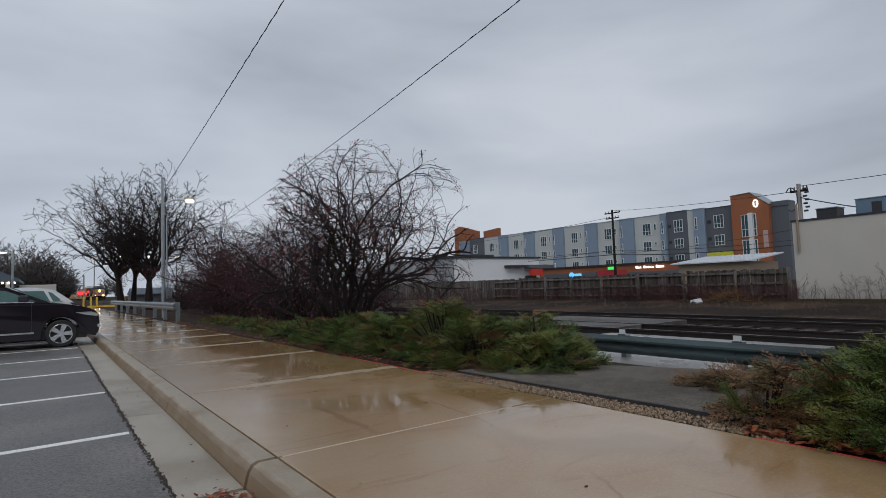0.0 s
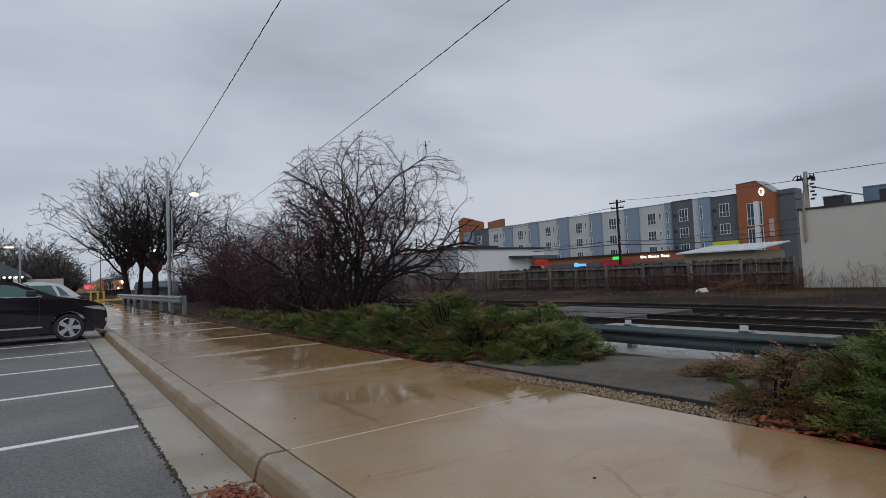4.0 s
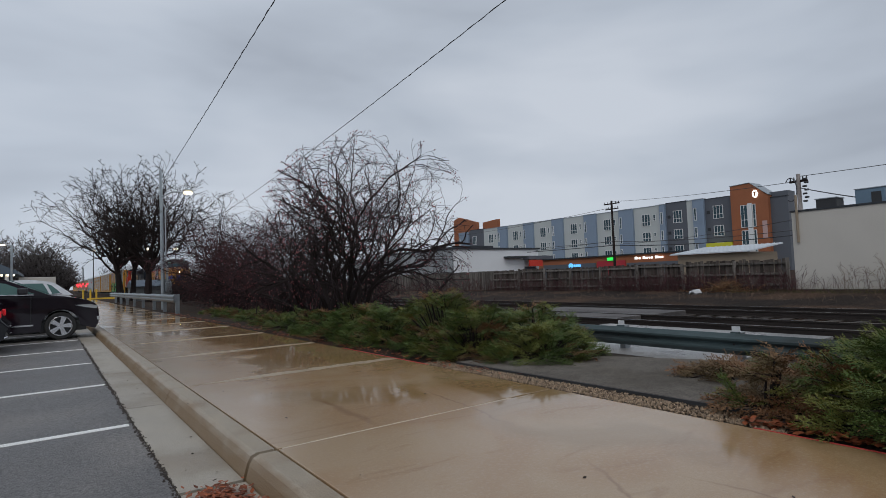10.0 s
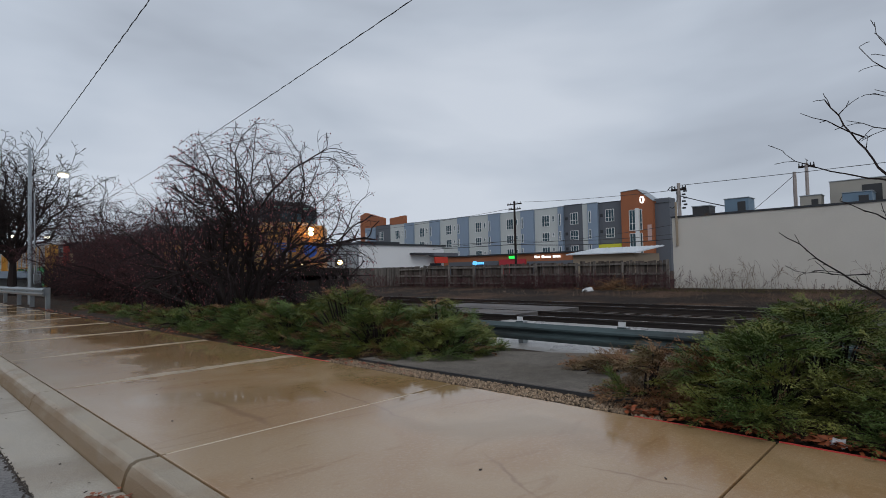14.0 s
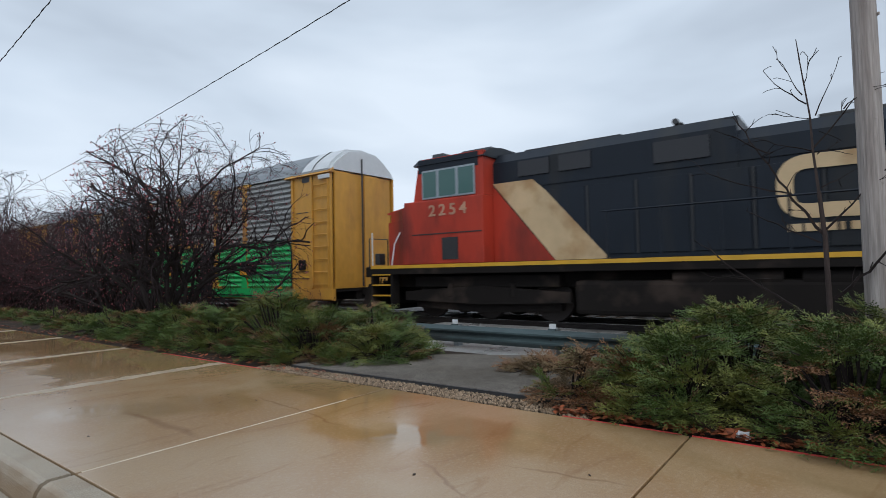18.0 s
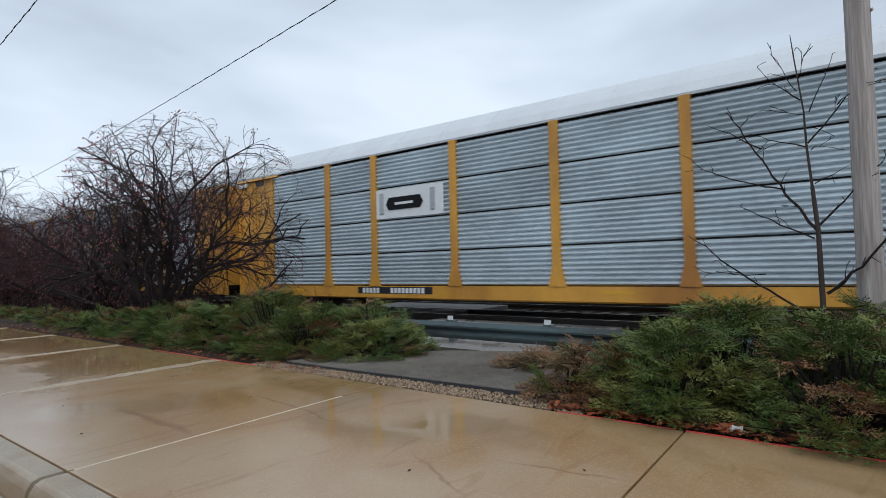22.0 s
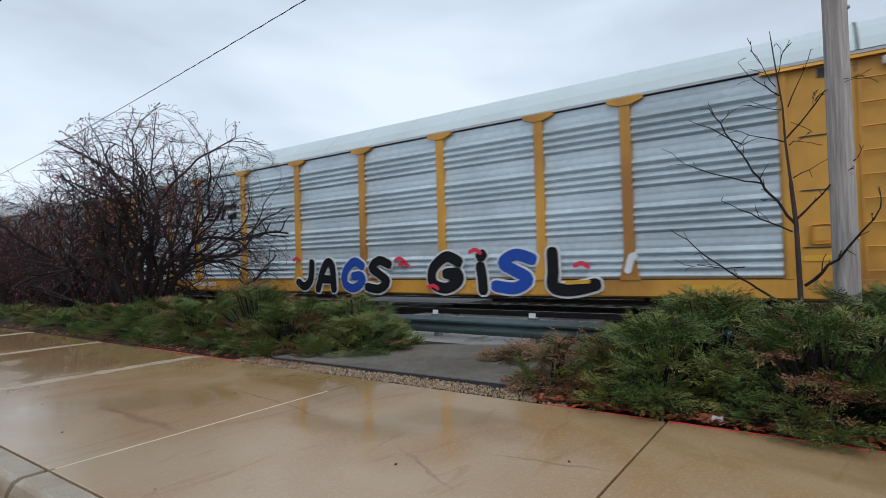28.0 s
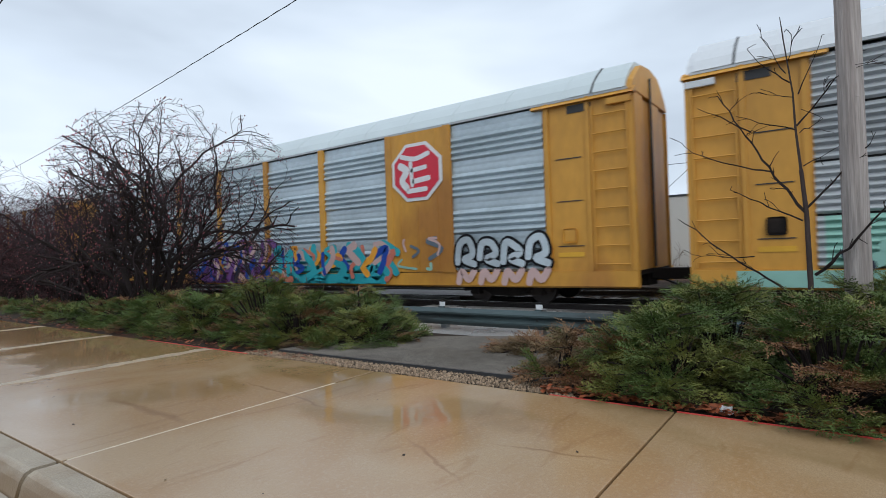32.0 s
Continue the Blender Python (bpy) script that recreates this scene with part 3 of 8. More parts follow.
def raw(name, verts, faces, mat, parent=None, label="", smooth=False):
    me = bpy.data.meshes.new(name)
    me.from_pydata(verts, [], faces)
    me.update()
    if smooth:
        me.shade_smooth()
    me.materials.append(mat)
    ob = new(name, me)
    if parent is not None:
        ob.parent = parent
    if label:
        tagged(ob, label)
    return ob


def shared(name, me, parent, m=None):
    ob = new(name, me)
    ob.parent = parent
    if m is not None:
        ob.matrix_basis = m
    return ob


def thing(name, label, category, group="", m=None, kind=""):
    ob = new(name)
    ob.empty_display_size = 0.2
    if m is not None:
        ob.matrix_basis = m
    return tagged(ob, label, category, group, kind)


def box(bm, x0, x1, y0, y1, z0, z1, bevel=0.0, m=None):
    made = bmesh.ops.create_cube(bm, size=1)["verts"]
    for v in made:
        v.co = Vector(((x0 + x1) / 2 + v.co.x * (x1 - x0), (y0 + y1) / 2 + v.co.y * (y1 - y0), (z0 + z1) / 2 + v.co.z * (z1 - z0)))
        if m is not None:
            v.co = m @ v.co
    if bevel:
        edges = {e for v in made for e in v.link_edges}
        bmesh.ops.bevel(bm, geom=list(edges), offset=bevel, segments=2, affect="EDGES", profile=0.6)
    return bm


def boxes(*rows, bevel=0.0, m=None):
    bm = bmesh.new()
    for r in rows:
        box(bm, *r, bevel=bevel, m=m)
    return bm


def tube(bm, a, b, r0, r1=None, n=8):
    a, b = Vector(a), Vector(b)
    r1 = r0 if r1 is None else r1
    q = (b - a).to_track_quat("Z", "Y")
    rings = []
    for p, r in ((a, r0), (b, r1)):
        rings.append([bm.verts.new(p + q @ Vector((math.cos(i * math.tau / n) * r, math.sin(i * math.tau / n) * r, 0))) for i in range(n)])
    for i in range(n):
        bm.faces.new((rings[0][i], rings[0][(i + 1) % n], rings[1][(i + 1) % n], rings[1][i]))
    bm.faces.new(rings[0][::-1])
    bm.faces.new(rings[1])
    return bm


def hose(bm, pts, r, n=6):
    """One bent round strand through points."""
    pts, rings = [Vector(p) for p in pts], []
    for k, p in enumerate(pts):
        q = (pts[min(k + 1, len(pts) - 1)] - pts[max(k - 1, 0)]).to_track_quat("Z", "Y")
        rings.append([bm.verts.new(p + q @ Vector((math.cos(i * math.tau / n) * r, math.sin(i * math.tau / n) * r, 0))) for i in range(n)])
    for a, b in zip(rings, rings[1:]):
        for i in range(n):
            bm.faces.new((a[i], a[(i + 1) % n], b[(i + 1) % n], b[i]))
    bm.faces.new(rings[0][::-1])
    bm.faces.new(rings[-1])
    return bm


def loft(bm, pts, radii, n=12):
    """One round shaft through points, closed at both ends."""
    rings = []
    for p, r in zip(pts, radii):
        rings.append([bm.verts.new((p[0] + math.cos(i * math.tau / n) * r, p[1] + math.sin(i * math.tau / n) * r, p[2])) for i in range(n)])
    for a, b in zip(rings, rings[1:]):
        for i in range(n):
            bm.faces.new((a[i], a[(i + 1) % n], b[(i + 1) % n], b[i]))
    bm.faces.new(rings[0][::-1])
    bm.faces.new(rings[-1])
    return bm


def tubes(*rows, n=8):
    bm = bmesh.new()
    for r in rows:
        tube(bm, *r, n=n)
    return bm


def prism(bm, outline, axis, t0, t1):
    """An outline of (u, v) pushed along an axis from t0 to t1: x takes (y, z), y takes (x, z), z takes (x, y)."""
    def at(u, v, t):
        return {"x": (t, u, v), "y": (u, t, v), "z": (u, v, t)}[axis]
    lo = [bm.verts.new(at(u, v, t0)) for u, v in outline]
    hi = [bm.verts.new(at(u, v, t1)) for u, v in outline]
    k = len(outline)
    for i in range(k):
        bm.faces.new((lo[i], lo[(i + 1) % k], hi[(i + 1) % k], hi[i]))
    bm.faces.new(lo[::-1])
    bm.faces.new(hi)
    bmesh.ops.recalc_face_normals(bm, faces=bm.faces)
    return bm


def prisms(*rows):
    bm = bmesh.new()
    for r in rows:
        prism(bm, *r)
    return bm


def words(name, text, size, mat, parent, m, depth=0.01, spread=0.0, label="", squeeze=1.0, shear=0.0):
    cu = bpy.data.curves.new(name, "FONT")
    cu.body, cu.size, cu.extrude, cu.offset, cu.align_x = text, size, depth, spread, "CENTER"
    cu.shear = shear
    tmp = bpy.data.objects.new("tmp", cu)
    scene.collection.objects.link(tmp)
    dg = bpy.context.evaluated_depsgraph_get()
    me = bpy.data.meshes.new_from_object(tmp.evaluated_get(dg))
    bpy.data.objects.remove(tmp)
    me.transform(m @ Matrix.Diagonal((squeeze, 1, 1, 1)))
    me.materials.clear()
    me.materials.append(mat)
    ob = new(name, me)
    ob.parent = parent
    if label:
        tagged(ob, label)
    return ob


# ---- ground, road surfaces, sidewalk ----
FAR = 1500.0


def strips(rows, y0, y1, steps=1):
    """A sheet whose section is rows of (x, z)."""
    verts, faces = [], []
    k = len(rows)
    for j in range(steps + 1):
        y = y0 + (y1 - y0) * j / steps
        verts += [(x, y, z) for x, z in rows]
    for j in range(steps):
        faces += [(j * k + i, j * k + i + 1, (j + 1) * k + i + 1, (j + 1) * k + i) for i in range(k - 1)]
    return verts, faces


tagged(raw("ground", *strips([(-FAR, -0.4), (3.95, -0.4), (3.98, -0.03), (6.6, -0.10), (7.9, -0.27), (10.2, -0.36), (11.2, -0.33), (19.0, -0.33), (21.0, -0.22),
       (25.9, 0.05), (60, 0.1), (FAR, 0.2)], -FAR, FAR), M["ballast"]), "dark wet gravelly ground beside the railway", "ground", kind="structure")
tagged(part("parking_lot", boxes((-70, 0.655, -60, 74, -0.6, -0.15)), M["asphalt"]), "damp dark asphalt of the parking lot", "parking lot", kind="structure")
tagged(part("planting_bed", prisms(([(4.055, -0.2), (4.055, -0.012), (5.0, 0.03), (6.3, 0.0), (7.2, -0.15), (7.2, -0.3)], "y", -14, 58)), M["soil"]),
       "dark mulched soil of the planting bed", "planting bed", kind="structure")

# gutter pan and kerb, in cast lengths
JOINTS = [-13.7, -10.8, -7.9, -4.9, -1.93, 0.94, 3.81, 6.84, 9.78] + [12.71 + 2.93 * k for k in range(20)] + [71.0]
kerb = tagged(thing("kerb", "pale wet concrete kerb and gutter", "kerb"), kind="structure")
for a, b in zip(JOINTS[2:], JOINTS[3:]):
    a, b = a + (0.026 if 3 < a < 4 else 0.006), b - (0.026 if 3 < b < 4 else 0.006)
    bm = bmesh.new()
    prism(bm, [(0.665, -0.5), (0.665, -0.148), (1.06, -0.158), (1.06, -0.5)], "y", a, b)
    part("gutter_pan", bm, M["gutter"], kerb)
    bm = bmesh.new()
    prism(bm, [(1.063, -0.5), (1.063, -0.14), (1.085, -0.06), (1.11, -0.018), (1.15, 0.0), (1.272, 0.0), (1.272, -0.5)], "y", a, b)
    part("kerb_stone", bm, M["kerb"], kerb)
walkway = tagged(thing("sidewalk", "brown-stained concrete sidewalk, wet with rain", "sidewalk"), kind="structure")
for a, b in zip(JOINTS, JOINTS[1:]):
    bm = boxes((1.291, 4.045, a + (0.011 if a > 2 else 0.007), b - (0.011 if b > 2 else 0.007), -0.2, 0.0), bevel=0.006)
    part("concrete_panel", bm, M["sidewalk"], walkway)
part("joint_bed", boxes((1.274, 4.044, -13, 70.9, -0.42, -0.03)), M["dark"], walkway, "dark joint filler")
part("joint_filler", boxes((1.32, 3.5, 3.799, 3.821, -0.06, -0.002)), M["joint"], walkway, "pale caulked joint")
jrn = random.Random(8)
for y in JOINTS[7:25]:
    # pale bands of uneven width along each joint
    wide, x0 = 0.10 + 0.002 * y, jrn.uniform(1.35, 1.75)
    xs = [x0 + (4.03 - x0) * k / 22 for k in range(23)]
    fade = [min(1.0, 0.15 + k / 6) for k in range(23)]
    near = [(x, y - wide * f * jrn.uniform(0.55, 1.0)) for x, f in zip(xs, fade)]
    far = [(x, y + wide * f * jrn.uniform(0.55, 1.15)) for x, f in zip(xs, fade)]
    part("joint_ridge", prisms((near + far[::-1], "z", -0.02, 0.0028)), M["ridge"], walkway, "pale uneven joint band")
tagged(part("red_edge_line", boxes((4.047, 4.062, 6.0, 8.6, -0.1, 0.004), (4.047, 4.062, -6.0, 0.93, -0.1, 0.004), (4.047, 4.06, 1.0, 1.9, -0.1, 0.003))
            , M["redpaint"]), "thin red painted edge of the sidewalk", "painted line", kind="structure")

# parking lines
lines = tagged(thing("parking_lines", "worn white parking stall lines on asphalt", "road marking"), kind="structure")
for y in (0.55, 3.29, 6.03, 8.77, 11.5, 14.28, 17.0, 19.75, 22.5, 25.2, 27.9):
    part("stall_line", boxes((-5.2, 0.62, y - 0.05, y + 0.05, -0.152, -0.146)), M["paint"], lines)

# gravel strip and asphalt slab
tagged(part("asphalt_slab", prisms(([(4.315, 5.7), (4.33, 4.95), (4.40, 2.2), (4.5, 1.6), (6.5, 1.2), (7.0, 2.2), (6.0, 4.4), (5.2, 5.5)], "z", -0.2, 0.036)), M["slab"]),
       "rough grey asphalt slab beside the sidewalk", "pavement", kind="structure")
tagged(part("slab_edging", prisms(([(4.300, 5.7), (4.314, 4.95), (4.384, 2.2), (4.484, 1.6), (4.497, 1.6), (4.397, 2.2), (4.327, 4.95), (4.312, 5.7)], "z", -0.2, 0.033)), M["dark"]),
       "dark worn edging strip of the slab", "edging", kind="structure")
rnd = random.Random(5)
verts, faces = [], []
for i in range(3600):
    x, y, r = 4.06 + rnd.random() ** 1.2 * 0.29, rnd.uniform(1.7, 6.1), rnd.uniform(0.007, 0.019)
    k = len(verts)
    q = Euler((rnd.uniform(0, 6), rnd.uniform(0, 6), rnd.uniform(0, 6))).to_matrix()
    for c in ((1, 0, 0), (-1, 0, 0), (0, 0.8, 0), (0, -0.8, 0), (0, 0, 0.6), (0, 0, -0.6)):
        p = q @ (Vector(c) * r)
        verts.append((x + p.x, y + p.y, -0.005 + p.z + rnd.random() * 0.012))
    faces += [(k + a, k + b, k + c) for a, b, c in ((0, 2, 4), (2, 1, 4), (1, 3, 4), (3, 0, 4), (2, 0, 5), (1, 2, 5), (3, 1, 5), (0, 3, 5))]
tagged(raw("gravel", verts, faces, M["gravel"]), "loose tan gravel along the sidewalk edge", "gravel", kind="stuff")


# ---- railway ----
RAIL_Z = -0.13
TRACK_X = 12.9


def track(x, label):
    t = tagged(thing("railway_track", label, "railway track", "railway tracks"), kind="structure")
    for s in (-0.7525, 0.7525):
        prof = [(-0.07, -0.17), (-0.07, -0.155), (-0.012, -0.14), (-0.012, -0.045), (-0.036, -0.035), (-0.036, 0.0), (0.036, 0.0), (0.036, -0.035), (0.012, -0.045), (0.012, -0.14), (0.07, -0.155), (0.07, -0.17)]
        part("rail", prisms(([(x + s + u, RAIL_Z + v) for u, v in prof], "y", -260, 420)), M["rail"], t, "rusty steel rail")
        part("rail_head", boxes((x + s - 0.03, x + s + 0.03, -260, 420, RAIL_Z - 0.002, RAIL_Z + 0.003)), M["railtop"], t, "polished rail head")
    me = None
    for i in range(120):
        y = -14 + i * 0.55
        if me is None:
            ob = part("tie", boxes((-1.3, 1.3, -0.115, 0.115, -0.36, -0.165), bevel=0.01), M["tie"], t)
            me = ob.data
        else:
            ob = shared("tie", me, t)
        ob.matrix_basis = pose(x, y, RAIL_Z, 0, 0, rnd.uniform(-0.6, 0.6))
    return t


track(TRACK_X, "steel rails on dark wooden ties, wet, carrying the train")
track(16.9, "steel rails on dark wooden ties of the farther empty track")
crossing = tagged(thing("crossing_surface", "wet concrete crossing panels between the rails", "rail crossing"), kind="structure")
for x0, x1 in ((TRACK_X - 0.66, TRACK_X + 0.66), (14.0, 15.9)):
    for k in range(2):
        part("crossing_panel", boxes((x0, x1, 9.2 + k * 2.44, 11.62 + k * 2.44, RAIL_Z - 0.2, RAIL_Z - 0.012 - 0.02 * (x0 > 13)), bevel=0.01), M["panel"], crossing)
tagged(part("service_pavement", boxes((7.6, 11.9, 4.0, 9.0, -0.5, -0.235)), M["wetpave"]), "wet pale pavement behind the guardrail", "pavement", kind="structure")


def guardrail(label, x, y0, y1, top, base, mat, posts, flare=False):
    """A W-beam on posts with blocks."""
    g = thing("guardrail", label, "guardrail", "guardrails")
    w = [(0, 0), (-0.02, -0.02), (-0.075, -0.07), (-0.075, -0.10), (-0.01, -0.145), (-0.01, -0.165), (-0.075, -0.21), (-0.075, -0.24), (-0.02, -0.29), (0, -0.31)]
    outline = [(x + u, top + v) for u, v in w] + [(x + u + 0.006, top + v) for u, v in reversed(w)]
    part("beam", prisms((outline, "y", y0, y1)), mat, g)
    for y in posts:
        part("post", boxes((x + 0.075, x + 0.225, y - 0.055, y + 0.055, base - 0.3, top + 0.01), bevel=0.006), M["galv"], g)
        part("block", boxes((x + 0.008, x + 0.073, y - 0.06, y + 0.06, top - 0.3, top + 0.02), bevel=0.004), mat, g)
        if flare:
            part("reflector", boxes((x + 0.06, x + 0.073, y - 0.06, y + 0.06, top + 0.022, top + 0.10)), M["spraywhite"], g, "small white reflector plate")
        b = bmesh.new()
        tube(b, (x - 0.03, y, top - 0.155), (x + 0.0, y, top - 0.155), 0.018)
        part("bolt", b, M["dark"], g)
    return g


guardrail("dull blue-grey steel guardrail before the tracks", 8.2, -9.0, 8.6, 0.155, -0.27, M["galv2"], [-8.2, -6.1, -4.1, -2.0, 0.05, 2.1, 4.02, 6.02, 8.0], True)
guardrail("galvanised steel guardrail along the sidewalk", 4.14, 24.2, 52.0, 0.80, -0.03, M["galv"], [24.5, 27.5, 30.5, 34.4, 38.2, 42.0, 45.8, 49.6])

# crumbled dark asphalt along the gutter
verts, faces = [], []
for i in range(1500):
    y, r = rnd.uniform(1.0, 16.0), rnd.uniform(0.006, 0.022)
    x = 0.655 + rnd.gauss(0, 0.012)
    k = len(verts)
    q = Euler((rnd.uniform(0, 6), rnd.uniform(0, 6), rnd.uniform(0, 6))).to_matrix()
    for c in ((1, 0, 0), (-1, 0, 0), (0, 0.8, 0), (0, -0.8, 0), (0, 0, 0.6), (0, 0, -0.6)):
        p = q @ (Vector(c) * r)
        verts.append((x + p.x, y + p.y, -0.152 + p.z))
    faces += [(k + a, k + b, k + c) for a, b, c in ((0, 2, 4), (2, 1, 4), (1, 3, 4), (3, 0, 4), (2, 0, 5), (1, 2, 5), (3, 1, 5), (0, 3, 5))]
tagged(raw("asphalt_crumbs", verts, faces, M["tie"]), "dark crumbled asphalt edge along the gutter", "asphalt", kind="stuff")


# ---- the train ----
CAR = 27.6
BAYS = [2.05, 4.75, 6.72, 9.5, 12.28, 15.1, 17.95, 20.8, 22.8, 25.55]


def corrugated(bm, y0, y1, z0, z1, n, x, depth, side, flat=0):
    """A sheet with horizontal ribs; every flat-th rib is left out."""
    p = (z1 - z0) / n
    prof = []
    for i in range(n):
        z = z0 + i * p
        d = 0.004 if flat and i % flat >= flat - 2 else depth
        prof += [(x, z), (x + side * d, z + 0.34 * p), (x + side * d, z + 0.46 * p), (x, z + 0.97 * p)]
    prof += [(x, z1)]
    lo = [bm.verts.new((u, y0, v)) for u, v in prof]
    hi = [bm.verts.new((u, y1, v)) for u, v in prof]
    for i in range(len(prof) - 1):
        bm.faces.new((lo[i], lo[i + 1], hi[i + 1], hi[i]) if side < 0 else (hi[i], hi[i + 1], lo[i + 1], lo[i]))
    return bm


def bogie(parent, y, r=0.36, wheelbase=1.75, axles=2):
    b = part("bogie", prisms(([(y - wheelbase / 2 - 0.35, 0.30), (y - wheelbase / 2 - 0.35, 0.46), (y - wheelbase / 2 + 0.2, 0.62), (y + wheelbase / 2 - 0.2, 0.62),
             (y + wheelbase / 2 + 0.35, 0.46), (y + wheelbase / 2 + 0.35, 0.30), (y + wheelbase / 2 - 0.25, 0.34), (y + 0.35, 0.20), (y - 0.35, 0.20), (y - wheelbase / 2 + 0.25, 0.34)], "x", -1.12, -0.98),
             ), M["frame"], parent)
    part("side_frame", prisms(([(y - wheelbase / 2 - 0.35, 0.30), (y - wheelbase / 2 - 0.35, 0.46), (y, 0.62), (y + wheelbase / 2 + 0.35, 0.46), (y + wheelbase / 2 + 0.35, 0.30), (y, 0.2)], "x", 0.98, 1.12)), M["frame"], b)
    box_bm = boxes((-1.0, 1.0, y - 0.25, y + 0.25, 0.3, 0.6))
    part("bolster", box_bm, M["frame"], b)
    for i in range(axles):
        yy = y + (i - (axles - 1) / 2) * wheelbase / max(1, axles - 1)
        w = bmesh.new()
        for s in (-1, 1):
            tube(w, (s * 0.68, yy, r), (s * 0.82, yy, r), r, r * 0.98, n=24)
            tube(w, (s * 0.82, yy, r), (s * 0.835, yy, r), r * 0.45, r * 0.4, n=16)
        tube(w, (-0.98, yy, r), (0.98, yy, r), 0.08)
        part("wheelset", w, M["rail"], b, "worn steel wheels on an axle")
        part("bearing", boxes((-1.17, -0.97, yy - 0.14, yy + 0.14, r - 0.13, r + 0.15), bevel=0.02), M["frame"], b)
    return b


def autorack(label, frame_mat, panel_mats, roof_mat, ribs=24, flat=0, splits=1, end_mat=None, cap_mat=None, post_mat=None, tee=True, sill_mat=None):
    """A covered car carrier; y runs from its leading end, z from the rail head, the near side is -x."""
    c = thing("car_carrier_wagon", label, "rail car", "train")
    end_mat, cap_mat, post_mat, sill_mat = end_mat or frame_mat, cap_mat or M["roofwhite"], post_mat or frame_mat, sill_mat or frame_mat
    part("underframe", boxes((-0.35, 0.35, 0.1, CAR - 0.1, 0.42, 0.78), (-1.42, 1.42, 0.05, CAR - 0.05, 0.70, 0.80), (-1.3, 1.3, 0.9, 1.1, 0.45, 0.72), (-1.3, 1.3, 6.2, 6.4, 0.5, 0.72), (-1.3, 1.3, 13.7, 13.9, 0.5, 0.72), (-1.3, 1.3, 21.2, 21.4, 0.5, 0.72)), M["frame"], c, "grimy dark underframe")
    for s in (-1, 1):
        part("side_sill", prisms(([(s * 1.5, 0.80), (s * 1.5, 0.47), (s * 1.44, 0.43), (s * 1.34, 0.43), (s * 1.34, 0.80)], "y", 0.0, CAR)), sill_mat, c)
    # near wall
    for i, (a, b) in enumerate(zip(BAYS, BAYS[1:])):
        h = (4.56 - 0.82) / splits
        for k in range(splits):
            bm = bmesh.new()
            corrugated(bm, a, b, 0.82 + k * h, 0.82 + (k + 1) * h - (0.035 if splits > 1 else 0), ribs // splits, -1.43, 0.066, -1, flat)
            part("side_panel", bm, panel_mats[i % len(panel_mats)], c)
        if i:
            rows = [(-1.522, -1.40, a - 0.11, a + 0.11, 0.80, 4.60)]
            bm = boxes(*rows, bevel=0.012)
            prism(bm, [(a - 0.11, 1.25), (a + 0.11, 1.25), (a + 0.21, 0.80), (a - 0.21, 0.80)], "x", -1.53, -1.44)
            if tee:
                prism(bm, [(a - 0.11, 4.43), (a + 0.11, 4.43), (a + 0.37, 4.52), (a + 0.37, 4.60), (a - 0.37, 4.60), (a - 0.37, 4.52)], "x", -1.54, -1.44)
            part("side_post", bm, post_mat, c)
    bm = bmesh.new()
    corrugated(bm, 2.05, 25.55, 0.82, 4.58, ribs, 1.43, 0.045, 1, flat)
    part("far_side_panel", bm, panel_mats[0], c)
    # added dark box behind the panels, standing for the unlit inside
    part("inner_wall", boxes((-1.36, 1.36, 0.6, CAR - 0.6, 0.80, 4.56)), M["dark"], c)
    # ends: solid sheet, ladder, folding door
    for e, sgn in ((0.0, 1), (CAR, -1)):
        lo, hi = sorted((e + sgn * 0.03, e + sgn * 2.05))
        part("far_end_panel", boxes((1.40, 1.46, lo, hi, 0.80, 4.60), bevel=0.008), end_mat, c)
        bm = boxes((-1.46, -1.40, lo, hi, 0.80, 4.60), bevel=0.008)
        for d in (0.05, 0.98, 1.95):
            yy = e + sgn * d
            part("end_rib", boxes((-1.51, -1.46, yy - 0.05, yy + 0.05, 0.80, 4.60), bevel=0.01), end_mat, c)
        for z in (1.35, 2.35, 3.3):
            lo2, hi2 = sorted((e + sgn * 1.15, e + sgn * 1.75))
            part("door_bar", boxes((-1.475, -1.46, lo2, hi2, z, z + 0.02)), M["dark"], c)
        part("end_panel", bm, end_mat, c)
        rung = bmesh.new()
        for k in range(9):
            yy0, yy1 = sorted((e + sgn * 0.14, e + sgn * 0.86))
            tube(rung, (-1.53, yy0, 0.95 + k * 0.40), (-1.53, yy1, 0.95 + k * 0.40), 0.016, n=6)
        for d in (0.12, 0.88):
            tube(rung, (-1.53, e + sgn * d, 0.85), (-1.53, e + sgn * d, 4.35), 0.02, n=6)
        part("ladder", rung, end_mat, c, "grab-iron ladder")
        hood_lo, hood_hi = sorted((e - sgn * 0.05, e + sgn * 2.3))
        part("end_canopy", prisms(([(-1.58, 4.50), (-1.40, 4.66), (-1.40, 4.50)], "y", hood_lo, hood_hi)), end_mat, c)
        for k in range(4):
            x0 = -1.32 + k * 0.66
            lo3, hi3 = sorted((e + sgn * (0.02 + 0.06 * (k % 2)), e + sgn * (0.10 + 0.06 * (k % 2))))
            part("end_door_leaf", boxes((x0, x0 + 0.655, lo3, hi3, 0.80, 4.58), bevel=0.012), end_mat, c)
        part("end_cap", prisms(([(-1.44, 4.62), (-1.29, 4.83), (-0.99, 5.07), (-0.68, 5.27), (0, 5.34), (0.68, 5.27), (0.99, 5.07), (1.29, 4.83), (1.44, 4.62)], "y", *sorted((e + sgn * 0.02, e + sgn * 0.2)))), cap_mat, c)
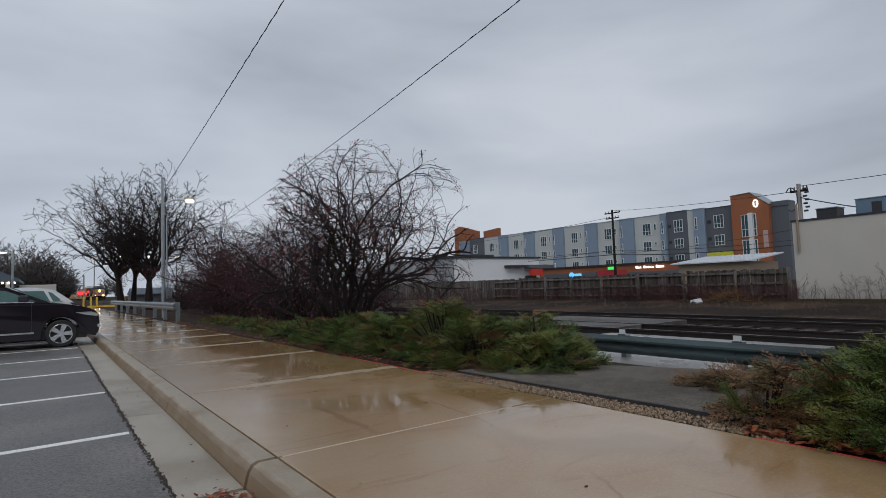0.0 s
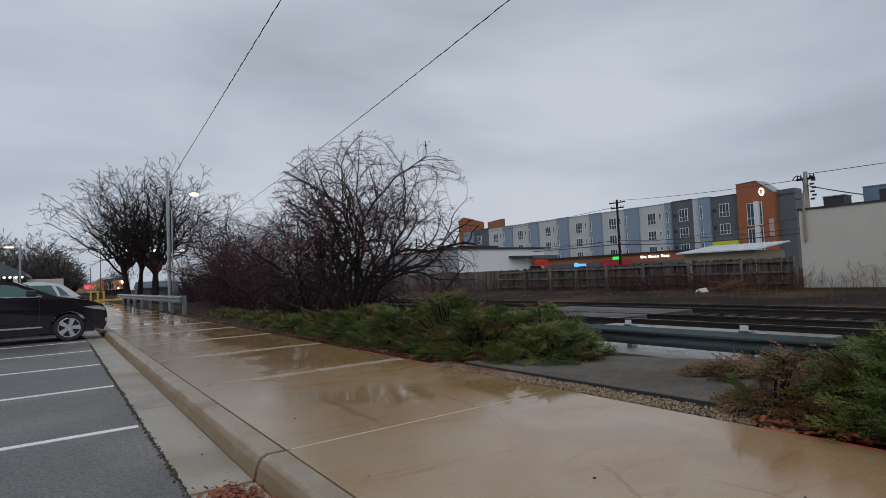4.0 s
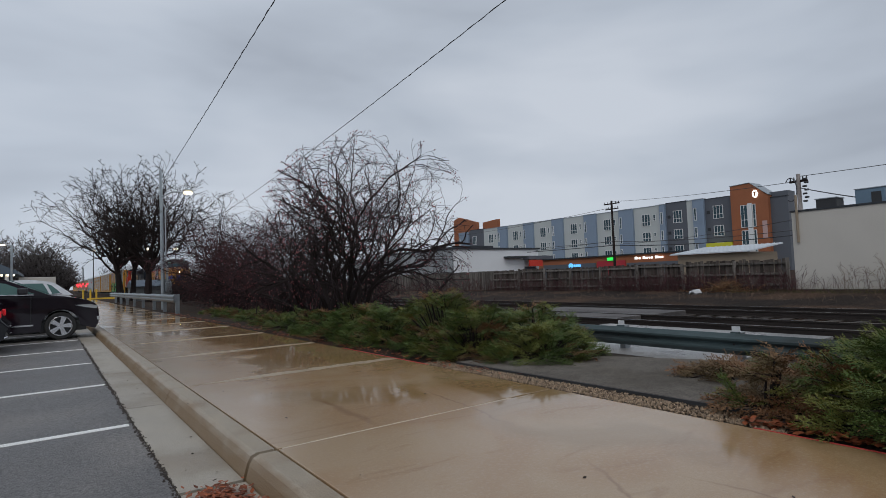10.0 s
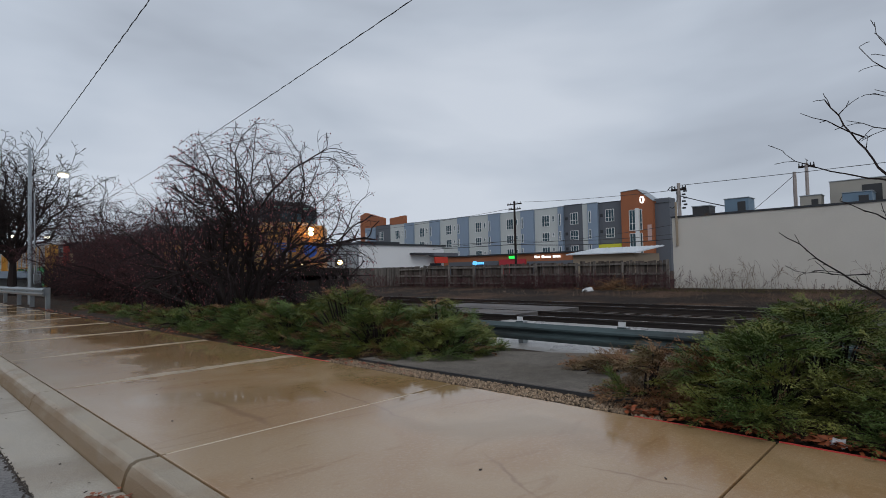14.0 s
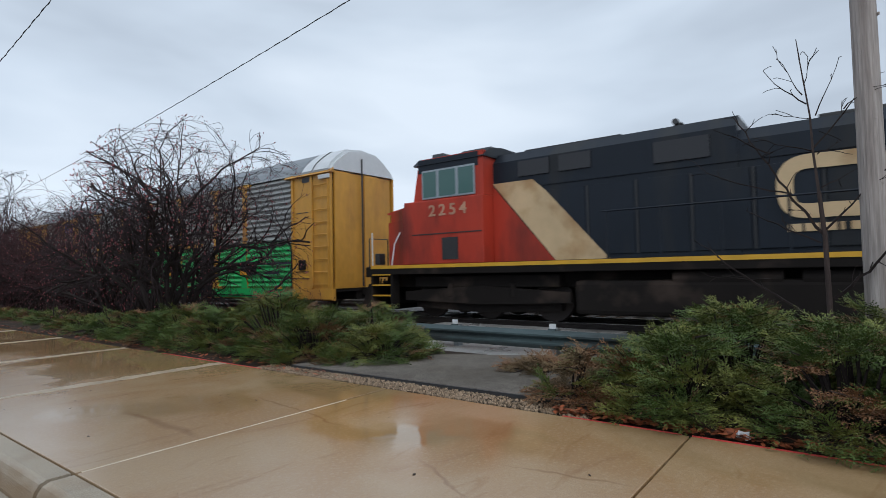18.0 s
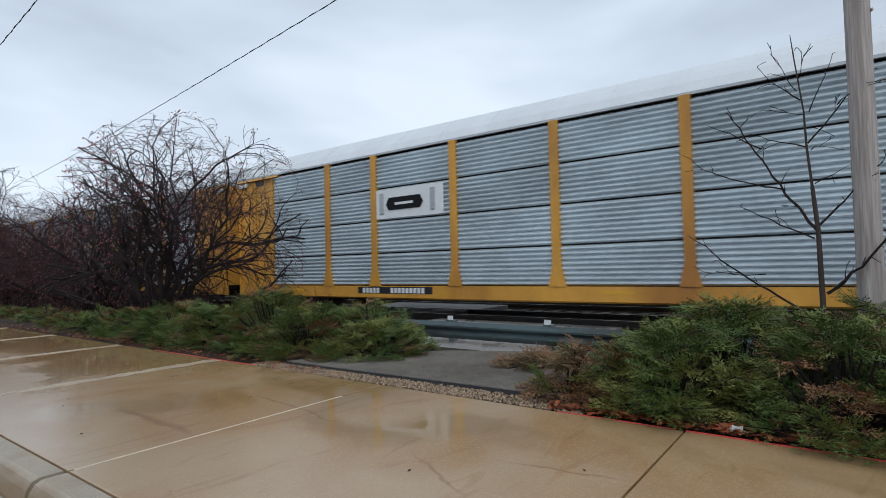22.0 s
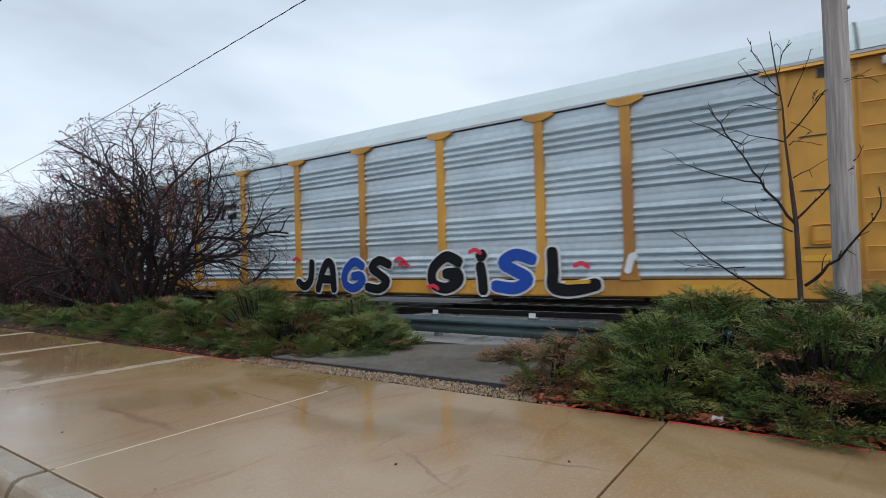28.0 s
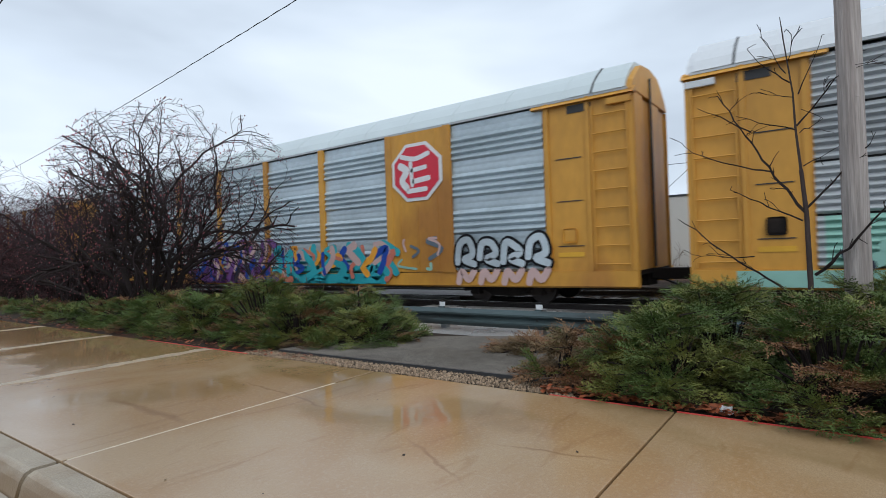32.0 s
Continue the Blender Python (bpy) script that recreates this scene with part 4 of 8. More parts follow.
        part("lock_rod", tubes(((-0.12, e + sgn * 0.0, 0.85), (-0.12, e + sgn * 0.0, 5.1), 0.03), n=6), M["dark"], c)
        # flat dark plate painted in for the shade beneath the canopy
        part("canopy_gap", boxes((-1.475, -1.462, *sorted((e + sgn * 0.9, e + sgn * 1.45)), 4.30, 4.47)), M["dark"], c, "dark plate for the shaded gap under the end canopy")
        part("corner_pad", boxes((-1.56, -1.47, *sorted((e + sgn * 0.02, e + sgn * 0.55)), 4.32, 4.46), bevel=0.02), cap_mat, c)
        part("hand_brake", boxes((-1.50, -1.462, *sorted((e + sgn * 1.3, e + sgn * 1.62)), 1.42, 1.75), bevel=0.06), M["frame"] if ribs == 28 or ribs == 21 else end_mat, c)
        pl0, pl1 = sorted((e + sgn * 1.15, e + sgn * 1.75))
        part("data_plate", boxes((-1.475, -1.462, pl0, pl1, 1.12, 1.22)), M["stripe"], c, "small yellow data plate")
        part("coupler", boxes((-0.12, 0.12, *sorted((e - sgn * 0.52, e + sgn * 0.2)), 0.55, 0.80), bevel=0.03), M["frame"], c)
        tb = bmesh.new()
        tube(tb, (0.3, e + sgn * 0.1, 0.6), (0.25, e - sgn * 0.45, 0.38), 0.03)
        part("brake_hose", tb, M["blackpaint"], c)
    # roof
    half = [(1.5, 4.64), (1.33, 4.88), (1.03, 5.14), (0.71, 5.36), (0, 5.43)]
    outline = [(-x, z) for x, z in half] + [(x, z) for x, z in half[:-1]][::-1]
    roof = part("roof", prisms((outline, "y", 0.25, CAR - 0.25)), roof_mat, c)
    part("top_chord", boxes((-1.50, -1.43, 0.1, CAR - 0.1, 4.585, 4.637), (1.43, 1.50, 0.1, CAR - 0.1, 4.585, 4.637)), M["rackdark"], c)
    for k in range(1, 18):
        seams = bmesh.new()
        yy = k * CAR / 18
        pts = [(-x - 0.003, z + 0.003) for x, z in half]
        for (xa, za), (xb, zb) in zip(pts, pts[1:]):
            tube(seams, (xa, yy, za), (xb, yy, zb), 0.004, n=3)
        part("roof_seam", seams, roof_mat, roof)
    for e, sgn in ((0.25, 1), (CAR - 0.25, -1)):
        grown = [(-(x + 0.012), z + 0.004) for x, z in half[:-1]] + [(0, half[-1][1] + 0.014)] + [(x + 0.012, z + 0.004) for x, z in half[:-1]][::-1]
        part("roof_end", prisms((grown, "y", *sorted((e - sgn * 0.1, e + sgn * 1.15)))), M["roofwhite"] if roof_mat is M["roofgrey"] else roof_mat, roof)
        arc = bmesh.new()
        pts = [(-x - 0.016, z + 0.010) for x, z in half]
        for (xa, za), (xb, zb) in zip(pts, pts[1:]):
            tube(arc, (xa, e + sgn * 0.62, za), (xb, e + sgn * 0.62, zb), 0.022, n=4)
        part("roof_end_seam", arc, M["dark"], roof)
    for y in (3.35, CAR - 3.35):
        bogie(c, y)
    return c


def marks(c, mat, *rows, name="painted_mark", x=-1.49, t=0.012, label=""):
    """Flat patches on the near side: rows of outlines in (y, z)."""
    for r in rows:
        part(name, prisms((r, "x", x - t, x)), mat, c, label)


def rect(y0, y1, z0, z1):
    return [(y0, z0), (y1, z0), (y1, z1), (y0, z1)]


def round_rect(y0, y1, z0, z1, r, n=4, foot=None):
    pts = []
    foot = r if foot is None else foot
    for cy, cz, a0, rr in ((y1 - foot, z0 + foot, -90, foot), (y1 - r, z1 - r, 0, r), (y0 + r, z1 - r, 90, r), (y0 + foot, z0 + foot, 180, foot)):
        pts += [(cy + rr * math.cos(radians(a0 + 90 * k / n)), cz + rr * math.sin(radians(a0 + 90 * k / n))) for k in range(n + 1)]
    return pts


def side_text(c, text, y, z, size, mat, name="lettering", spread=0.0, x=-1.515, squeeze=1.0, label="", flip=False, depth=0.006, shear=0.0):
    """Letters upright on the near side; seen from there the text runs towards the leading end."""
    turn = Matrix(((0, 0, -1, x), (-1, 0, 0, y), (0, 1, 0, z), (0, 0, 0, 1)))
    if flip:
        turn = Matrix(((0, 0, 1, x), (1, 0, 0, y), (0, 1, 0, z), (0, 0, 0, 1)))
    return words(name, text, size, mat, c, turn, depth, spread, label, squeeze, shear)


def bars(c, y, z, n, mat, h=0.145, w=0.1, gap=0.04):
    """Writing too small to read, as a row of bars."""
    bm = bmesh.new()
    for k in range(n):
        box(bm, -1.508, -1.500, y - k * (w + gap) - w, y - k * (w + gap), z, z + h)
    return part("lettering_bars", bm, mat, c, "small unreadable white lettering")


def stroke(c, pts, width, mat, x, name="graffiti_stroke", label="", smooth=True, t=0.008):
    """A painted line of one width through points (y, z), with rounded ends, standing a hair off the near side."""
    if smooth and len(pts) > 2:
        fine, ext = [], [pts[0]] + list(pts) + [pts[-1]]
        for p0, p1, p2, p3 in zip(ext, ext[1:], ext[2:], ext[3:]):
            for k in range(6):
                u = k / 6
                fine.append(tuple(0.5 * (2 * b + (d - a) * u + (2 * a - 5 * b + 4 * d - e) * u * u + (3 * b - a - 3 * d + e) * u ** 3) for a, b, d, e in zip(p0, p1, p2, p3)))
        pts = fine + [pts[-1]]
    line = [Vector(p) for p in pts]
    d0, d1 = (line[0] - line[1]).normalized(), (line[-1] - line[-2]).normalized()
    h = width / 2
    line = [line[0] + d0 * h * 0.9, line[0] + d0 * h * 0.6] + line + [line[-1] + d1 * h * 0.6, line[-1] + d1 * h * 0.9]
    bm, rows = bmesh.new(), []
    for i, p in enumerate(line):
        d = (line[min(i + 1, len(line) - 1)] - line[max(i - 1, 0)]).normalized()
        w = h * (0.42 if i in (0, len(line) - 1) else 0.8 if i in (1, len(line) - 2) else 1.0)
        g = Vector((-d.y, d.x)) * w
        rows.append([bm.verts.new((xx, q.x, q.y)) for q in (p + g, p - g) for xx in (x - t, x)])
    for a, b in zip(rows, rows[1:]):
        for i, j in ((0, 2), (1, 0), (2, 3)):
            bm.faces.new((a[i], a[j], b[j], b[i]))
    bmesh.ops.recalc_face_normals(bm, faces=bm.faces)
    return part(name, bm, mat, c, label)


LETTERS = {
    "J": [[(0.72, 1.0), (0.72, 0.35), (0.45, 0.05), (0.12, 0.22)]],
    "A": [[(0.08, 0.0), (0.28, 0.75), (0.5, 1.0), (0.7, 0.75), (0.82, 0.0)], [(0.3, 0.36), (0.7, 0.36)]],
    "G": [[(0.86, 0.84), (0.5, 1.0), (0.16, 0.62), (0.2, 0.16), (0.58, 0.0), (0.9, 0.22), (0.86, 0.46), (0.55, 0.46)]],
    "S": [[(0.88, 0.86), (0.48, 1.0), (0.2, 0.76), (0.5, 0.54), (0.84, 0.28), (0.56, 0.02), (0.08, 0.08)]],
    "I": [[(0.42, 0.66), (0.5, 0.36), (0.56, 0.0)], [(0.40, 0.96), (0.46, 1.0)]],
    "L": [[(0.16, 1.0), (0.22, 0.5), (0.26, 0.10), (0.6, 0.02), (1.05, 0.16)]],
    "N": [[(0.1, 0.0), (0.14, 1.0)], [(0.14, 1.0), (0.5, 0.5), (0.84, 0.02)], [(0.84, 0.0), (0.88, 1.0)]],
    "U": [[(0.1, 1.0), (0.16, 0.3), (0.5, 0.02), (0.82, 0.3), (0.88, 1.0)]],
    "Y": [[(0.08, 1.0), (0.22, 0.56), (0.52, 0.42), (0.84, 0.56), (0.92, 1.0)], [(0.54, 0.42), (0.5, 0.0)]],
    "R": [[(0.12, 0.0), (0.14, 0.98)], [(0.14, 0.98), (0.6, 1.0), (0.84, 0.76), (0.6, 0.5), (0.2, 0.46)], [(0.45, 0.46), (0.88, 0.0)]],
}


def sprayed(c, ch, y, z, wide, high, layers, slant=0.1, smooth=True):
    """A hand-sprayed letter: layers of (stroke width, paint, stand-off) over the same lines; y is its left edge as read."""
    for width, mat, x in layers:
        for i, pts in enumerate(LETTERS[ch]):
            stroke(c, [(y - (u + slant * v) * wide, z + v * high) for u, v in pts], width, M[mat], x - 0.0035 * i, "graffiti_letter", "", smooth)


def scrawl(c, y0, y1, z0, z1, n, mats, x, seed, width=(0.10, 0.24)):
    """Overlapping curls of spray paint that cannot be read."""
    rn = random.Random(seed)
    for k in range(n):
        a = y0 + (y1 - y0) * (k + rn.random()) / n
        zc, hh = rn.uniform(z0, z1), (z1 - z0) * rn.uniform(0.3, 0.6)
        pts = [(a + rn.uniform(-0.35, 0.35), min(z1, max(z0, zc + hh * v))) for v in (-0.8, -0.2, 0.3, 0.9, 0.2)]
        stroke(c, pts[:rn.choice((3, 4, 5))], rn.uniform(*width), M[mats[k % len(mats)]], x - 0.0022 * k, "graffiti_curl", "", True, 0.002)


TRAIN = []
# first wagon: dirty grey with green graffiti
w = autorack("dirty grey car carrier with tall green and black graffiti", M["rackyellow"], [M["rackgrey"]], M["roofgrey"], ribs=21, flat=0)
RIB = (4.56 - 0.82) / 21
for a, b, z1 in ((1.95, 6.95, 2.42), (7.8, 12.3, 2.42), (13.25, 17.6, 2.42), (18.45, 24.1, 2.42)):
    bm = bmesh.new()
    for i in range(9):
        cut = (0.28, 0.10, 0.03)[8 - i] if i > 5 else 0.0
        corrugated(bm, a + 0.02 + cut, b - 0.02 - cut, 0.82 + i * RIB, 0.82 + (i + 1) * RIB, 1, -1.437, 0.066, -1)
    bmesh.ops.remove_doubles(bm, verts=bm.verts, dist=0.0005)
    part("graffiti_letter", bm, M["green"], w, "bright green graffiti block letter")
    marks(w, M["green"], rect(a + 0.02, b - 0.02, 0.48, 0.815), name="graffiti_foot", x=-1.50, t=0.02)
    marks(w, M["green"], *[[(y - 0.22, 0.805), (y + 0.22, 0.805), (y + 0.12, 1.26), (y + 0.12, 2.34), (y - 0.12, 2.40), (y - 0.12, 1.26)] for y in BAYS[1:-1] if a + 0.3 < y < b - 0.3], name="graffiti_post_paint", x=-1.5315, t=0.004)
    mid = (a + b) / 2
    outer, inner = round_rect(a - 0.03, b + 0.03, 0.54, 2.44, 0.40, foot=0.1), round_rect(a + 0.02, b - 0.02, 0.58, 2.39, 0.36, foot=0.08)
    part("graffiti_outline", prisms(*[([outer[i], outer[i - 1], inner[i - 1], inner[i]], "x", -1.552, -1.540) for i in range(len(outer))]), M["sprayblack"], w, "black outline of a graffiti letter")
    marks(w, M["sprayblack"], rect(mid - 0.5, mid + 0.5, 1.30, 1.76), name="graffiti_counter", x=-1.548, label="dark counter of a graffiti letter")
    marks(w, M["orange"], rect(mid + 0.1, mid + 0.5, 1.30, 1.46), name="graffiti_accent", x=-1.562)
    marks(w, M["orange"], rect(a + 0.5, a + 0.95, 0.80, 0.88), rect(b - 0.95, b - 0.5, 0.80, 0.88), name="graffiti_accent", x=-1.562)
for a, b in ((6.95, 7.8), (12.3, 13.25), (17.6, 18.45), (24.1, 24.75)):
    marks(w, M["sprayblack"], [(a, 0.46), (b, 0.46), (b, 1.95), (b - 0.2, 2.12), (a + 0.25, 2.2), (a, 1.9)], name="graffiti_shadow", x=-1.497, t=0.03, label="dark graffiti shadow between letters")
marks(w, M["navy"], rect(1.95, 4.3, 1.64, 1.71), rect(2.6, 3.4, 1.3, 1.4), name="graffiti_counter", x=-1.562)
marks(w, M["rackyellow"], rect(20.9, 22.85, 2.5, 4.56), name="logo_board", x=-1.475, t=0.03)
shield = [(21.3, 4.3), (21.45, 4.4), (21.88, 4.33), (22.3, 4.4), (22.45, 4.3), (22.42, 3.2), (22.2, 2.95), (21.88, 2.85), (21.55, 2.95), (21.33, 3.2)]
marks(w, M["logopink"], shield, name="shield_emblem", x=-1.507, label="faded pink shield emblem")
marks(w, M["logoblue"], [(21.32, 4.28), (21.47, 4.38), (21.88, 4.31), (22.28, 4.38), (22.43, 4.28), (22.42, 3.8), (21.33, 3.8)], name="shield_top", x=-1.52, label="blue band of the shield")
marks(w, M["logopink"], rect(21.42, 22.33, 3.9, 3.98), rect(21.42, 22.33, 4.08, 4.16), name="shield_bar", x=-1.533)
marks(w, M["stripe"], [(24.0, 2.2), (25.4, 2.3), (25.4, 2.45), (24.2, 2.5)], [(24.3, 2.0), (25.5, 2.05), (25.5, 2.15), (24.5, 2.16)], name="yellow_scrawl", x=-1.48)
TRAIN.append(w)
marks(w, M["rackyellow"], rect(7.6, 11.9, 2.43, 2.58), rect(12.0, 16.0, 2.43, 2.56), rect(16.2, 20.2, 2.43, 2.60), name="yellow_overspray", x=-1.523, t=0.006)
# second wagon: pale panels with dark gaps, round emblem
w = autorack("silver car carrier with yellow posts and black panel gaps", M["rackyellow"], [M["rackgalv"]], M["roofwhite"], ribs=32, splits=4, tee=False)
marks(w, M["spraywhite"], rect(18.26, 20.79, 2.72, 3.55), name="logo_board", x=-1.49, label="white emblem board")
marks(w, M["sprayblack"], [(19.05, 2.95), (20.2, 2.95), (20.3, 3.1), (20.2, 3.3), (19.05, 3.3), (18.95, 3.12)], name="emblem", x=-1.51, label="dark emblem on a white board")
marks(w, M["spraywhite"], rect(19.3, 19.95, 3.08, 3.15), name="emblem_bar", x=-1.525)
marks(w, M["rackdark"], rect(18.55, 18.7, 2.85, 3.45), rect(20.4, 20.55, 2.85, 3.45), name="emblem_bracket", x=-1.51)
bars(w, 21.3, 0.60, 5, M["spraywhite"])
bars(w, 20.2, 0.60, 9, M["spraywhite"])
marks(w, M["blackpaint"], rect(18.7, 21.5, 0.58, 0.775), name="number_panel", x=-1.500, t=0.003)
TRAIN.append(w)
# third wagon
w = autorack("silver car carrier with yellow posts and a dark horse-mane emblem", M["rackyellow"], [M["rackblue"]], M["roofwhite"], ribs=24, flat=6)
TRAIN.append(w)
# fourth: off-white
w = autorack("off-white car carrier with grey panels and blue graffiti", M["rackwhite"], [M["rackblue"]], M["roofpale"], ribs=24, flat=6, cap_mat=M["rackyellow"])
for z in (1.7, 2.68, 3.62):
    marks(w, M["spraywhite"], rect(2.1, 25.5, z, z + 0.13), name="pale_panel_band", x=-1.462, t=0.02)
for k in range(8):
    marks(w, M["brightred"], [(9.12 - k * 0.24, 3.30 + 0.008 * k), (8.93 - k * 0.24, 3.31 + 0.008 * k), (8.90 - k * 0.24, 3.50 + 0.008 * k), (9.09 - k * 0.24, 3.49 + 0.008 * k)], name="lettering_bar", x=-1.49, label="orange-red unreadable lettering")
marks(w, M["sprayblack"], rect(7.25, 9.15, 3.16, 3.22), name="lettering_underline", x=-1.49)
TRAIN.append(w)
# fifth: JAGS GISL
w = autorack("bright silver car carrier with black and blue graffiti letters", M["rackyellow"], [M["rackgalv"]], M["roofpale"], ribs=24, flat=6)
TRAIN.append(w)
# sixth: mint graffiti
w = autorack("old grey car carrier with mint and salmon graffiti", M["rackyellow"], [M["rackdark"]], M["roofwhite"], ribs=28, splits=4)
TRAIN.append(w)
# seventh: octagon emblem
w = autorack("yellow car carrier with a red octagon emblem and teal graffiti", M["rackyellow"], [M["rackblue"]], M["roofpale"], ribs=24, flat=6, tee=False, cap_mat=M["rackyellow"])
TRAIN.append(w)


def mane(c, y, z, mat=None):
    """Slanted dark stripes and bars, the emblem on two of the wagons."""
    rows = [[(y + 1.0 - 0.10 * k, z + 0.12 * k), (y + 0.45 - 0.05 * k, z + 0.12 * k), (y + 0.40 - 0.05 * k, z + 0.12 * k + 0.07), (y + 0.9 - 0.10 * k, z + 0.12 * k + 0.07)] for k in range(4)]
    rows += [[(y + 0.30, z), (y + 0.12, z), (y - 0.15, z + 0.5), (y + 0.05, z + 0.5)], [(y - 0.05, z), (y - 0.22, z), (y - 0.45, z + 0.5), (y - 0.28, z + 0.5)],
             [(y - 0.5, z), (y - 1.0, z), (y - 1.02, z + 0.2), (y - 0.5, z + 0.12)], [(y - 0.45, z + 0.38), (y - 1.0, z + 0.38), (y - 1.05, z + 0.5), (y - 0.45, z + 0.5)]]
    marks(c, mat or M["sprayblack"], *rows, name="emblem", x=-1.49, label="dark slanted-stripe emblem")


mane(TRAIN[2], 19.35, 3.0)
mane(TRAIN[4], 19.35, 3.0)
mane(TRAIN[5], 19.35, 3.0)
bars(TRAIN[2], 20.35, 0.61, 4, M["roofgrey"], 0.13, 0.13, 0.09)
bars(TRAIN[2], 19.35, 0.61, 6, M["roofgrey"], 0.13, 0.13, 0.09)
marks(TRAIN[2], M["blackpaint"], rect(17.9, 20.45, 0.57, 0.785), name="number_panel", x=-1.500, t=0.003)
bars(TRAIN[4], 21.2, 0.60, 11, M["spraywhite"])
for c in TRAIN:
    marks(c, M["stripe"], rect(3.0, 3.6, 0.62, 0.70), rect(24.0, 24.6, 0.62, 0.70), rect(8.0, 8.6, 0.64, 0.70), rect(13.4, 14.1, 0.64, 0.70), name="reflector_strip", x=-1.501, t=0.004)
# graffiti words on the fifth
c = TRAIN[4]
for text, ys, z, wide, high, fat in (("JAGS", (15.15, 14.2, 13.15, 12.15), 0.58, 0.92, 0.76, 0.25), ("GISL", (10.0, 8.75, 8.0, 6.75), 0.60, 1.10, 0.80, 0.28)):
    for k, ch in enumerate(text):
        high_k, wide_k = high * (1.06 if k % 2 else 1.0), wide * (0.8 if ch == "I" else 1.1 if ch == "L" else 1.0)
        paint = "sprayblue" if text[k] + str(k) in ("G2", "S2") else "sprayblack"
        sprayed(c, ch, ys[k], z - (0.03 if k % 2 else 0), wide_k, high_k, ((fat + 0.10, "spraywhite", -1.545 - 0.001 * k),))
        sprayed(c, ch, ys[k], z - (0.03 if k % 2 else 0), wide_k, high_k, ((fat, paint, -1.568 - 0.001 * k),))
for y0, z0 in ((15.2, 1.45), (11.0, 1.35), (10.85, 1.22), (9.9, 0.62), (8.6, 1.50), (5.9, 1.12)):
    stroke(c, [(y0, z0), (y0 - 0.16, z0 + 0.05), (y0 - 0.3, z0 - 0.03)], 0.10, M["sprayred"], -1.60, "red_accent")
stroke(c, [(4.78, 1.0), (4.70, 1.25), (4.64, 1.3)], 0.15, M["spraywhite"], -1.545, "white_patch")
stroke(c, [(6.1, 0.74), (5.6, 0.77)], 0.08, M["stripe"], -1.60, "yellow_accent")
# sixth: letters in mint with salmon edges over a mint ground
c = TRAIN[5]
for a, b in zip(BAYS, BAYS[1:]):
    bm = bmesh.new()
    corrugated(bm, a + 0.12, b - 0.12, 0.82, 1.72, 7, -1.437, 0.066, -1)
    part("mint_graffiti_ground", bm, M["spraymint"], c, "mint green graffiti ground")
marks(c, M["spraymint"], rect(1.9, 12.5, 0.48, 0.78), rect(20.0, 26.8, 0.48, 0.78), name="mint_sill_paint", x=-1.502)
for y0 in BAYS[1:-1]:
    marks(c, M["spraymint"], [(y0 - 0.215, 0.805), (y0 + 0.215, 0.805), (y0 + 0.118, 1.25), (y0 + 0.118, 1.66), (y0 - 0.118, 1.72), (y0 - 0.118, 1.25)], name="mint_post_paint", x=-1.5315, t=0.004)
for y0, y1 in ((9.15, 9.75), (7.05, 7.75), (5.35, 5.95), (3.5, 4.1)):
    marks(c, M["rackdark"], [(y0, 0.62), (y1, 0.60), (y1 + 0.05, 1.62), (y0 - 0.06, 1.66)], name="graffiti_gap", x=-1.514)
for ch, y0, wide in (("N", 11.35, 1.55), ("J", 9.35, 1.35), ("U", 7.65, 1.45), ("R", 5.75, 1.45), ("Y", 3.95, 1.55)):
    sprayed(c, ch, y0, 0.62, wide, 0.98, ((0.44, "spraysalmon", -1.536), (0.33, "spraymint", -1.556)), 0.05, False)
for y0, z0, mat in ((10.4, 0.62, "orange"), (9.9, 0.62, "spraysalmon"), (8.0, 0.62, "orange"), (6.3, 0.64, "orange"), (5.1, 0.6, "orange"), (2.5, 0.66, "stripe")):
    stroke(c, [(y0, z0), (y0 - 0.25, z0 + 0.02)], 0.12, M[mat], -1.575, "graffiti_accent")
scrawl(c, 13.6, 25.2, 0.86, 1.64, 30, ("spraymint", "navy", "spraymint", "sprayhaze", "spraymint", "spraysmoke", "sprayhaze"), -1.545, 21, (0.1, 0.3))
for k, pts in enumerate(([(13.3, 0.82), (13.2, 1.1), (13.25, 1.5)], [(13.0, 0.84), (12.85, 1.2), (12.6, 1.52)], [(12.6, 0.8), (12.45, 1.15), (12.1, 1.3)], [(13.2, 1.2), (12.8, 1.28), (12.3, 1.2)], [(12.2, 0.82), (12.0, 1.0), (11.8, 0.9)])):
    stroke(c, pts, 0.26, M["spraylime"], -1.640 - 0.0025 * k, "lime_letter")
stroke(c, [(12.9, 0.95), (12.6, 0.92)], 0.09, M["navy"], -1.656, "dark_letter_bar")
stroke(c, [(15.2, 1.58), (14.4, 1.54), (13.5, 1.58)], 0.2, M["navy"], -1.640, "dark_letter_bar")
stroke(c, [(13.0, 1.45), (12.6, 1.5)], 0.1, M["sprayblack"], -1.652, "dark_letter_bar")
# seventh: yellow boards, octagon, teal and purple pieces
c = TRAIN[6]
marks(c, M["rackyellow"], rect(4.6, 6.85, 0.82, 4.58), name="logo_board", x=-1.475, t=0.03)
for y0 in (5.1, 5.75, 6.35):
    marks(c, M["rackyellow"], rect(y0 - 0.03, y0 + 0.03, 0.84, 4.56), name="board_rib", x=-1.505, t=0.012)
oct_out = [(5.72 + 0.92 * math.cos(radians(22.5 + 45 * k)), 3.50 + 0.84 * math.sin(radians(22.5 + 45 * k))) for k in range(8)]
oct_in = [(5.72 + 0.81 * math.cos(radians(22.5 + 45 * k)), 3.50 + 0.74 * math.sin(radians(22.5 + 45 * k))) for k in range(8)]
